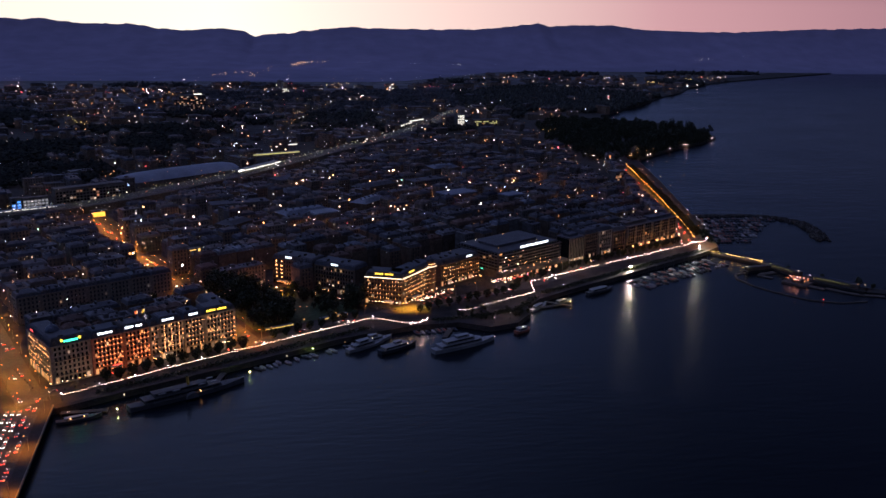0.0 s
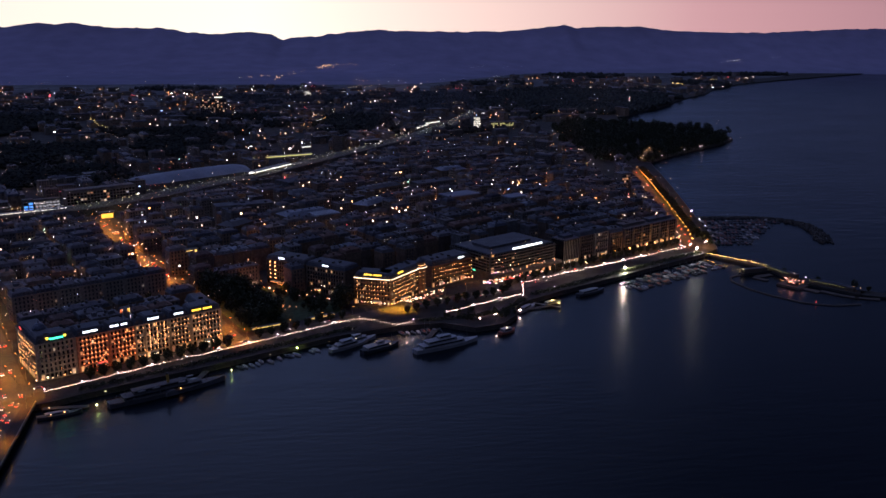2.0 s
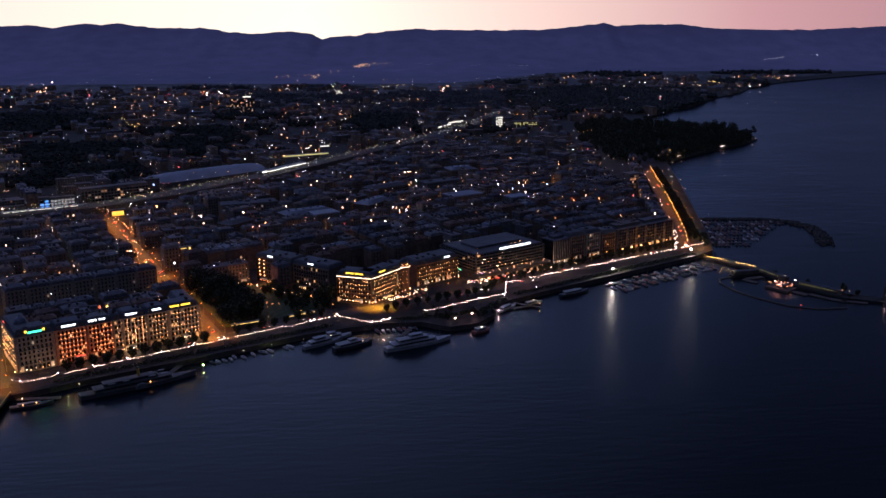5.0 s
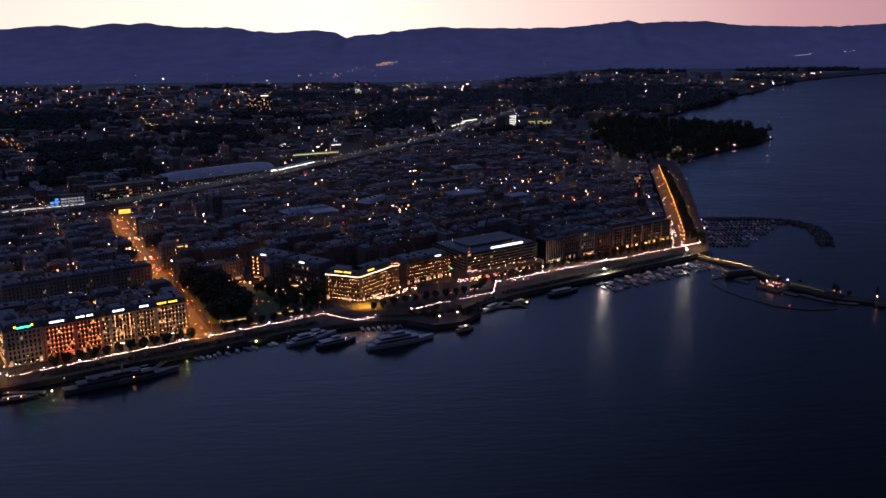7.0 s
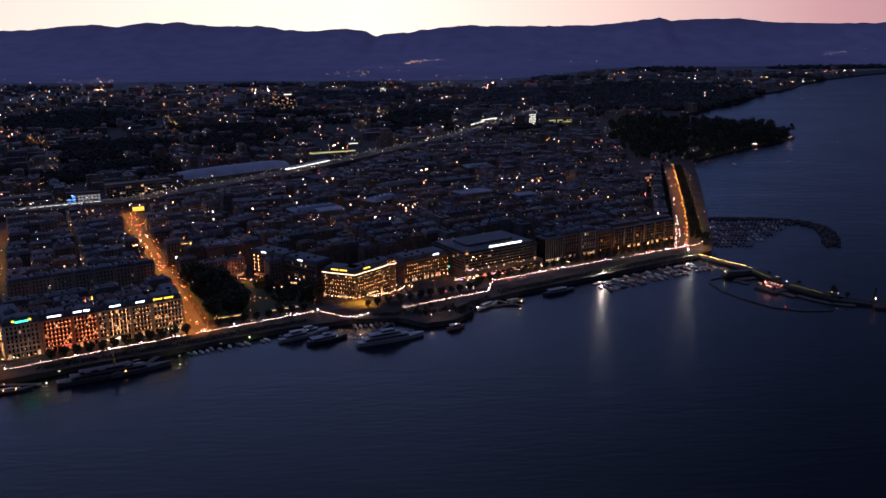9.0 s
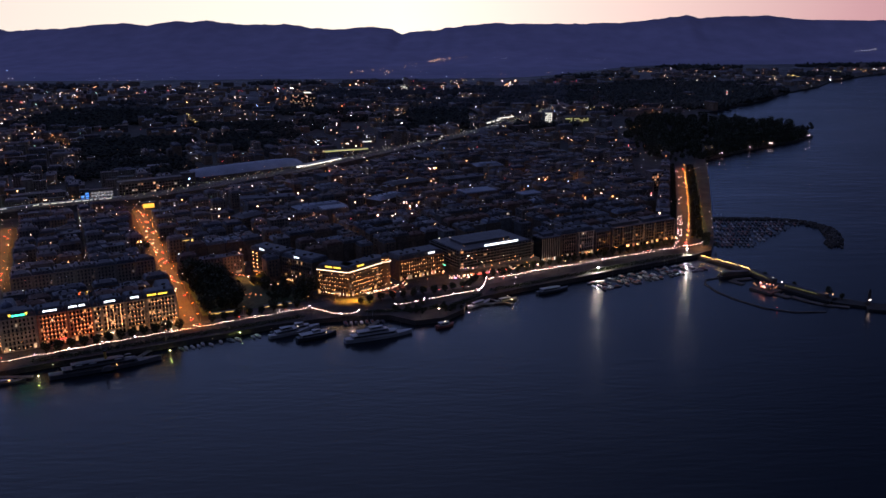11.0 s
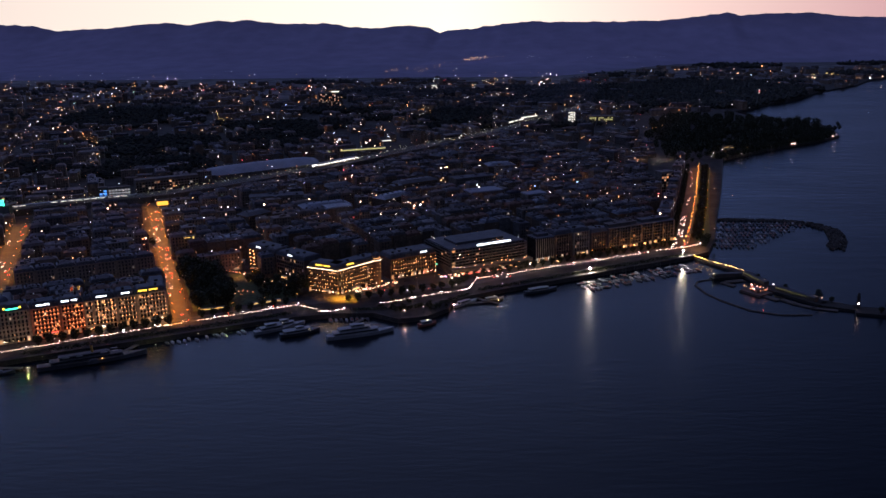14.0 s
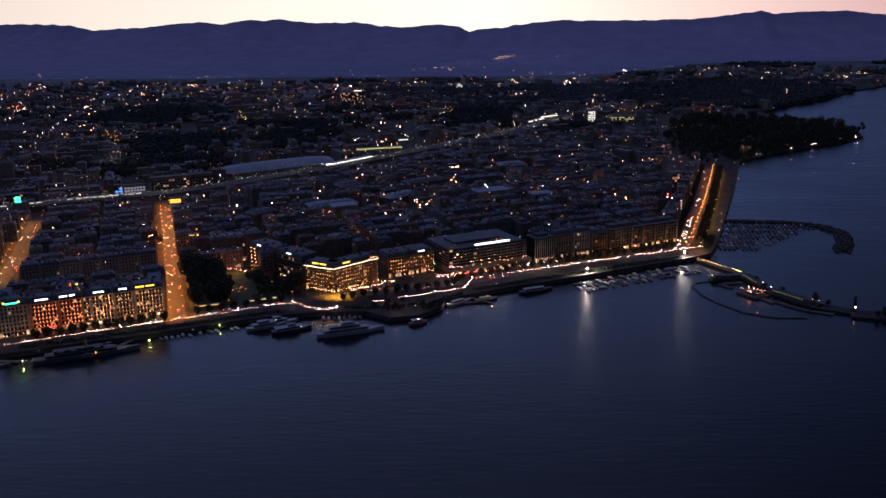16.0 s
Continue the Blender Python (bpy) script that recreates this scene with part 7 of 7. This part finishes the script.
# woods between the houses, in patches that run across the view
for wx, wy, wa, wb in WOODS:
    for k in range(int(wa * wb * 3.14 / (80 if wy < 1700 else 130))):
        a, q = r.uniform(0, 6.283), r.random() ** 0.5
        x, y = wx + wa * q * math.cos(a), wy + wb * q * math.sin(a) + 18 * noise.noise(Vector((wx + math.cos(a) * 2, k * 0.001, 1)))
        if not inside((x, y), LANDLINE) or y > foot(x) - 60 or near_town((x, y)) or gap((x, y), RAIL) < 22 or inside((x, y), PARK):
            continue
        h, w = r.uniform(9, 17), r.uniform(6, 10) * (1 if wy < 1700 else 1.35)
        c = Vector((x, y, LAND + h * 0.5))
        for j in range(6):
            d = Vector((r.gauss(0, 1), r.gauss(0, 1), r.gauss(0, 0.8)))
            e = c + Vector((d.x * w * 0.4, d.y * w * 0.4, d.z * h * 0.22))
            sz = w * r.uniform(0.3, 0.55)
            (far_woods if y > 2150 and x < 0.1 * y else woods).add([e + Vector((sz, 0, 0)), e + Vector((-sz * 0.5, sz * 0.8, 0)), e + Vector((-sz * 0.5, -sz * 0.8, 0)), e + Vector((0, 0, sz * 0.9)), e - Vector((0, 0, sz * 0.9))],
                      [(0, 1, 3), (1, 2, 3), (2, 0, 3), (1, 0, 4), (2, 1, 4), (0, 2, 4)])
tagged(new("far_woods", woods.mesh("far_woods", M["wood"])), "dark woods and treetops between far houses", "woods", kind="stuff")
# woods past 2150 m get a paler, bluer copy: haze in the colour
tagged(new("far_woods", far_woods.mesh("far_woods", material("hazed_forest", (0.105, 0.115, 0.125), 0.95, grain=8, vary=0.4, island=0.4))), "grey-green woods on the far plain, haze put into their colour", "woods", kind="stuff")

# street lights and lamps of the far town
count = 0
while count < 2100:
    y = 1 / (1 / 1000 - r.random() * (1 / 1000 - 1 / 3700))
    x = r.uniform(-0.62, 0.60) * y
    p = (x, y)
    if not inside(p, LANDLINE) or near_town(p) or inside(p, PARK):
        continue
    patch = noise.noise(Vector((x * 0.0025, y * 0.0018, 9)))
    if (patch < 0.0 or in_woods(p)) and r.random() < 0.88:
        continue
    if x > 0.22 * y and r.random() < 0.85 or y > foot(x) and r.random() < 0.45:
        continue
    count += 1
    bulbs.ball((x, y, ground_at(x, y) + r.uniform(5, 14)), r.uniform(0.18, 0.44) * y / 2500, 4)


def chain(rows, mat_name, colour, strength, label):
    """Lamps strewn between two places: from, to, how many, height over the ground, scatter, size."""
    s = Shape()
    for x0, y0, x1, y1, n, z, sc, size in rows:
        for k in range(n):
            q = along((x0, y0), (x1, y1), (k + r.uniform(0.2, 0.8)) / n)
            q = (q[0] + r.uniform(-sc, sc), q[1] + r.uniform(-sc, sc))
            s.ball((q[0], q[1], ground_at(*q) + z * r.uniform(0.8, 1.2)), size * r.uniform(0.45, 0.85) * q[1] / 2400, 4)
    tagged(new("road_lights", s.mesh("road_lights", glowing(mat_name, colour, strength, 1.0, island=True))), label, "lights", kind="stuff")


# villages on the slope
chain([(-217, 3842, -150, 3945, 26, 8, 26, 0.9), (-200, 3880, -170, 3920, 10, 12, 12, 1.2), (-150, 3930, -53, 3964, 12, 8, 22, 0.6), (-329, 3633, -276, 3834, 9, 8, 20, 0.7),
       (-359, 3425, -347, 3591, 10, 8, 16, 0.9), (-423, 3575, -392, 3599, 8, 8, 14, 0.8), (-493, 3477, -450, 3540, 9, 8, 12, 0.9), (-87, 3351, 124, 3358, 14, 8, 14, 0.5)],
      "slope_village_lamp", (1.0, 0.50, 0.24), 4.5, "warm lamps of villages at the mountain's foot")
chain([(43, 3904, 103, 3919, 8, 8, 6, 0.55), (270, 3925, 320, 3935, 7, 8, 8, 0.55), (434, 3968, 538, 4020, 11, 8, 10, 0.55), (560, 4030, 700, 4110, 5, 8, 14, 0.45), (-1451, 3259, -1193, 3184, 16, 8, 40, 0.5),
       (-1160, 3260, -1106, 3308, 8, 8, 14, 0.5), (-640, 3260, -560, 3235, 6, 8, 20, 0.5), (229, 3440, 460, 3560, 10, 8, 20, 0.4), (478, 3439, 493, 3675, 6, 8, 12, 0.8), (-389, 3039, -330, 3060, 6, 8, 10, 0.7)],
      "slope_white_lamp", (0.95, 0.9, 1.0), 3.6, "pale lamps along roads below the mountain")
# roads and squares of the town beyond the railway
chain([(-919, 1819, -766, 1639, 10, 15, 4, 1.0), (-766, 1639, -670, 1491, 18, 15, 8, 1.1), (-1074, 2176, -1003, 2062, 7, 15, 5, 1.2), (-600, 1320, -600, 1320, 7, 15, 10, 0.9), (-180, 2110, -150, 2030, 13, 14, 14, 0.8), (-240, 2340, -190, 2330, 14, 9, 10, 0.8),
       (-196, 1905, -186, 1880, 7, 14, 6, 0.9), (289, 1723, 346, 1788, 6, 14, 3, 1.0), (225, 1700, 250, 1715, 10, 10, 10, 0.9), (-1150, 2368, -1060, 2488, 5, 14, 15, 0.9), (-1258, 2877, -1230, 2890, 6, 14, 14, 0.9)],
      "far_orange_lamp", (1.0, 0.42, 0.12), 6.5, "clusters of far orange lamps along roads")
chain([(-600, 2660, -480, 2480, 30, 20, 30, 0.6), (-560, 2640, -440, 2620, 14, 16, 20, 0.7), (-830, 2700, -760, 2790, 10, 9, 26, 0.6), (-1000, 2900, -940, 2880, 9, 9, 20, 0.7), (-680, 2268, -608, 2264, 14, 14, 10, 0.55),
       (-640, 2090, -560, 2040, 12, 14, 26, 0.5), (-700, 2380, -620, 2420, 14, 12, 34, 0.5), (53, 1061, 70, 1068, 5, 8, 6, 0.5), (152, 1101, 166, 1106, 7, 6, 5, 0.6)],
      "far_amber_lamp", (1.0, 0.48, 0.22), 5.0, "clusters of far amber lamps among houses")
chain([(-652, 2027, -566, 1848, 11, 15, 3, 1.2), (-97, 3017, -33, 3085, 24, 9, 22, 0.6), (252, 2099, 312, 2156, 14, 12, 6, 0.6), (397, 1530, 432, 1555, 9, 7, 8, 0.6), (1002, 3200, 1090, 3160, 13, 9, 28, 0.85),
       (1040, 3130, 1075, 3190, 12, 11, 14, 1.2), (1279, 3386, 1320, 3430, 5, 9, 12, 0.7), (1380, 3470, 1470, 3540, 12, 9, 20, 0.8), (-980, 2660, -920, 2640, 9, 9, 4, 0.8)],
      "far_yellow_lamp", (1.0, 0.62, 0.18), 6.0, "clusters of far yellow lamps")
chain([(-50, 1669, -24, 1691, 9, 11, 3, 0.5), (-24, 1691, -5, 1763, 6, 11, 6, 0.6), (0, 1940, 12, 1965, 8, 12, 5, 0.7), (355, 1990, 420, 1990, 6, 10, 12, 0.7), (370, 1800, 384, 1830, 4, 10, 4, 0.9), (-170, 1985, -158, 1992, 2, 17, 2, 2.2),
       (645, 2330, 760, 2440, 7, 7, 12, 0.8), (1666, 4215, 1780, 4250, 14, 8, 6, 0.7), (1850, 4270, 2000, 4290, 8, 9, 8, 0.5), (700, 2580, 690, 2500, 6, 9, 4, 1.5), (1040, 2990, 1300, 3300, 9, 8, 20, 0.5)],
      "far_white_lamp", (1.0, 0.86, 0.84), 6.0, "clusters of far white lamps")
chain([(236, 2990, 318, 2983, 12, 9, 12, 0.7), (315, 2400, 335, 2388, 5, 11, 8, 1.1), (385, 2360, 435, 2354, 3, 11, 6, 0.9), (-640, 2760, -600, 2740, 4, 11, 14, 1.0), (-210, 2330, -204, 2240, 3, 10, 4, 1.0), (-262, 1540, -235, 1560, 9, 9, 6, 0.5),
       (-360, 1216, -350, 1224, 4, 12, 2, 0.8), (-226, 2999, -200, 3010, 5, 12, 6, 1.0), (-720, 2700, -700, 2690, 3, 10, 4, 1.0)],
      "far_red_lamp", (1.0, 0.07, 0.08), 7.0, "clusters of far red lamps and signs")
tagged(new("far_lights", bulbs.mesh("far_lights", M["far"])), "scattered warm lamps of the far town", "lights", kind="stuff")

far_points = Shape()
count = 0
while count < 1100:
    y = 1 / (1 / 1100 - r.random() * (1 / 1100 - 1 / 3300))
    x = r.uniform(-0.62, 0.30) * y
    if not inside((x, y), LANDLINE) or near_town((x, y)) or inside((x, y), PARK) or noise.noise(Vector((x * 0.003, y * 0.002, 2))) < -0.1 or (in_woods((x, y)) and r.random() < 0.75):
        continue
    count += 1
    far_points.ball((x, y, LAND + r.uniform(9, 22)), r.uniform(0.12, 0.26) * y / 1800, 4)
tagged(new("town_lights", far_points.mesh("town_lights", M["point"])), "scattered small lamps above the far roofs", "lights", kind="stuff")

# many small lamps and lit openings down in the near streets
low_lamps = Shape()
count = 0
while count < 2600:
    p = uv(r.uniform(-150, 770), r.choice([v0 - 5 + r.uniform(-3, 3) for v0, _ in rows_v[1:]]) if count % 3 else r.uniform(60, 740))
    if west_of_rail(p) or not inside(p, LANDLINE) or road_east(p) < 8 or inside(p, GARDEN) or any(inside(p, h) for h in HERO):
        continue
    count += 1
    low_lamps.ball((p[0], p[1], LAND + r.choice((5, 9, 14, 19, 21, 23))), r.uniform(0.06, 0.19), 4)
tagged(new("street_lights", low_lamps.mesh("street_lights", M["point"])), "small warm lamps among the town's roofs and streets", "lights", kind="stuff")

# lamps on the park shore and a lit tower beyond the park
for q in (0.02, 0.07, 0.14, 0.22, 0.42, 0.6):
    p = along((396, 1475), (610, 1684), q)
    street_lamp((p[0] - 2, p[1] + 1), -40, False, group="park lamps")
shore_post, shore_globe = Shape(), Shape()
shore_post.tube((0, 0, -3), (0, 0, 5.0), 0.12, 0.08, 6)
shore_globe.ball((0, 0, 5.3), 0.42, 6)
SHORE_PARTS = shore_post.mesh("post", M["iron"]), shore_globe.mesh("globe", M["shorel"])
for p in ((492, 1567), (537, 1612), (541, 1616), (546, 1620), (634, 1707), (643, 1718), (430, 1503), (424, 1497), (400, 1470)):
    ob = thing("shore_lamp", pose(*p, 1.0), "iron post with a rosy white lamp at the park shore", "lamp", "shore lamps")
    part("post", SHORE_PARTS[0], None, ob)
    part("globe", SHORE_PARTS[1], None, ob)
lt = thing("lit_tower", pose(678, 2490, LAND), "slender tower lit in red and white", "tower")
s = Shape()
s.box(-5, -5, -0.5, 5, 5, 22)
part("shaft", s, M["concrete"], lt)
for k in range(5):
    s = Shape()
    s.box(-1.2, -5.3, 2 + k * 4, 1.2, -5.05, 4.6 + k * 4)
    part("lit_band", s, M["signr" if k % 2 else "platform"], lt)
kiosk = thing("lakeside_pavilion", pose(600, 1700, LAND, 0, 0, 40), "low lit pavilion on the park shore", "pavilion")
s = Shape()
s.box(-9, -5, -0.5, 9, 5, 4)
part("wall", s, M["paintw"], kiosk)
s = Shape()
s.box(-10, -6, 4, 10, 6, 4.5)
part("roof", s, M["zinc"], kiosk)
for k in range(6):
    s = Shape()
    s.box(-8.5 + k * 3, -5.1, 0.6, -6.4 + k * 3, -4.98, 3.2)
    part("lit_window", s, M["platform"], kiosk)
quay_lamp((645, 1750))

# golden underpass below the tracks, white lit office and its long lit neighbours
up = thing("underpass", pose(-379, 1074, LAND, 0, 0, 28), "golden lit underpass mouth below the railway", "underpass")
s = Shape()
s.box(-9, 0, 0, -7, 6, 6)
s.box(7, 0, 0, 9, 6, 6)
s.box(-9, 0, 6, 9, 6, 8)
part("portal", s, M["concrete"], up)
s = Shape()
s.box(-7, 3.5, 0.2, 7, 3.8, 6)
part("lit_tunnel", s, M["gold2"], up)
lit_block(163, 1894, 20, 16, 14, 30, "white lit office tower above the town", 0.8, "platform", "office_tower")
lit_block(232, 1955, 10, 60, 16, 13, "long low office with yellow lit floors", 0.7, "platyel", "office_block")
lit_block(64, 1905, 58, 100, 14, 10, "long dark hall with a white lit edge", 0.1, "platform", "station_hall")
for a, b, z, deep, mat, lab in (((37, 1850), (66, 1912), 12.5, 2.4, "platform", "white lit edge of a long canopy"), ((60, 1905), (94, 1945), 15.5, 2.0, "platform", "white lit edge of a long canopy"), ((150, 1900), (176, 1908), 9.0, 1.6, "platyel", "yellow lit band on an office"), ((-198, 1575), (-166, 1590), 12.0, 1.6, "platform", "white lit station canopy edge")):
    L = math.dist(a, b)
    ob = thing("lit_canopy", pose(*a, LAND, 0, 0, turn_of(a, b)), lab, "canopy", "lit canopies")
    s = Shape()
    s.box(0, 0, z, L, 5, z + 0.6)
    part("roof", s, M["zinc"], ob)
    s = Shape()
    s.box(0, -0.2, z - deep, L, 0, z)
    part("light_band", s, M[mat], ob)
    for k in range(6):
        s = Shape()
        s.tube((0.5 + k * (L - 1) / 5, 2.5, -0.5), (0.5 + k * (L - 1) / 5, 2.5, z), 0.2, n=5)
        part("post", s, M["steel"], ob)
# a tall golden lit strip over the near roofs, on an added narrow tower
st_t = thing("stair_tower", pose(-240, 822, LAND, 0, 0, QUAY_TURN), "narrow tower added to carry a tall golden lit strip", "tower")
s = Shape()
s.box(-2.5, 0, -0.5, 2.5, 6, 25)
s.box(-9, 1, 24.0, 2.5, 5, 25.2)
part("wall", s, M["concrete"], st_t)
for k in range(7):
    s = Shape()
    s.box(-0.9, -0.15, 5.2 + k * 2.8, 0.9, 0.02, 7.7 + k * 2.8)
    part("lit_pane", s, M["strip"], st_t)
s = Shape()
s.box(-8.5, 0.85, 23.4, 0, 1.0, 24.0)
part("eaves_light", s, M["strip"], st_t)
chain([(-366, 808, -352, 810, 12, 22, 1.6, 0.55), (-381, 804, -377, 806, 4, 22, 1.0, 0.55), (-330, 790, -318, 792, 3, 22, 2.0, 0.4), (-300, 880, -280, 884, 4, 21, 3.0, 0.5), (-210, 940, -180, 944, 5, 20, 3.0, 0.5)],
      "courtyard_lamp", (1.0, 0.62, 0.26), 8.0, "small golden lamps on roof terraces and in courtyards")
# towers of the far quarters
lit_block(-410, 2176, 12, 58, 16, 46, "tall apartment tower with many orange windows", 0.30, "lit", "apartment_tower")
sg = thing("rooftop_sign", pose(-396, 2166, LAND + 46.5, 0, 0, 12), "white illuminated rooftop sign on a tower", "sign")
s = Shape()
s.box(-9, -0.3, 0.5, 9, 0.2, 3.2)
part("panel", s, M["platform"], sg)
s = Shape()
s.box(-9, 0.2, -0.6, 9, 0.5, 3.2)
part("frame", s, M["iron"], sg)
lit_block(-440, 2300, 20, 60, 16, 26, "long apartment block with orange windows", 0.22, "lit", "apartment_tower")
lit_block(-214, 2700, 5, 18, 14, 22, "white lit tower beyond the woods", 0.9, "platform", "office_tower")
lit_block(-135, 2900, 6, 60, 16, 14, "pale broad block beyond the woods", 0.04, "platform", "office_block")
lit_block(-470, 2060, 16, 34, 14, 17, "apartment block with a few lit windows", 0.10, "lit", "apartment_tower")
lit_block(264, 1191, 32, 20, 14, 27, "apartment tower with many orange windows", 0.6, "lit", "apartment_tower")
lit_block(-60, 1640, 35, 40, 16, 16, "long dark office beside the tracks", 0.15, "platform", "office_block")
for x, y, w, d, h, tn, lab, roofm in ((93, 1068, 26, 18, 17, 30, "block with a broad pale blue metal roof", "sheet"), (30, 1090, 44, 26, 16, 30, "wide block with a pale metal roof", "sheet"), (-130, 980, 30, 20, 18, 30, "block with a grey metal roof", "zinc"), (190, 1010, 24, 16, 16, 30, "block with a pale curved roof", "zinc")):
    ob = thing("office_block", pose(x, y, LAND, 0, 0, tn), lab, "building")
    s = Shape()
    s.box(-w / 2, -d / 2, -0.5, w / 2, d / 2, h + 4)
    part("wall", s, M["concrete"], ob)
    s = Shape()
    s.box(-w / 2 - 0.5, -d / 2 - 0.5, h + 4, w / 2 + 0.5, d / 2 + 0.5, h + 5.2, inset=0.8)
    part("roof", s, M[roofm], ob)
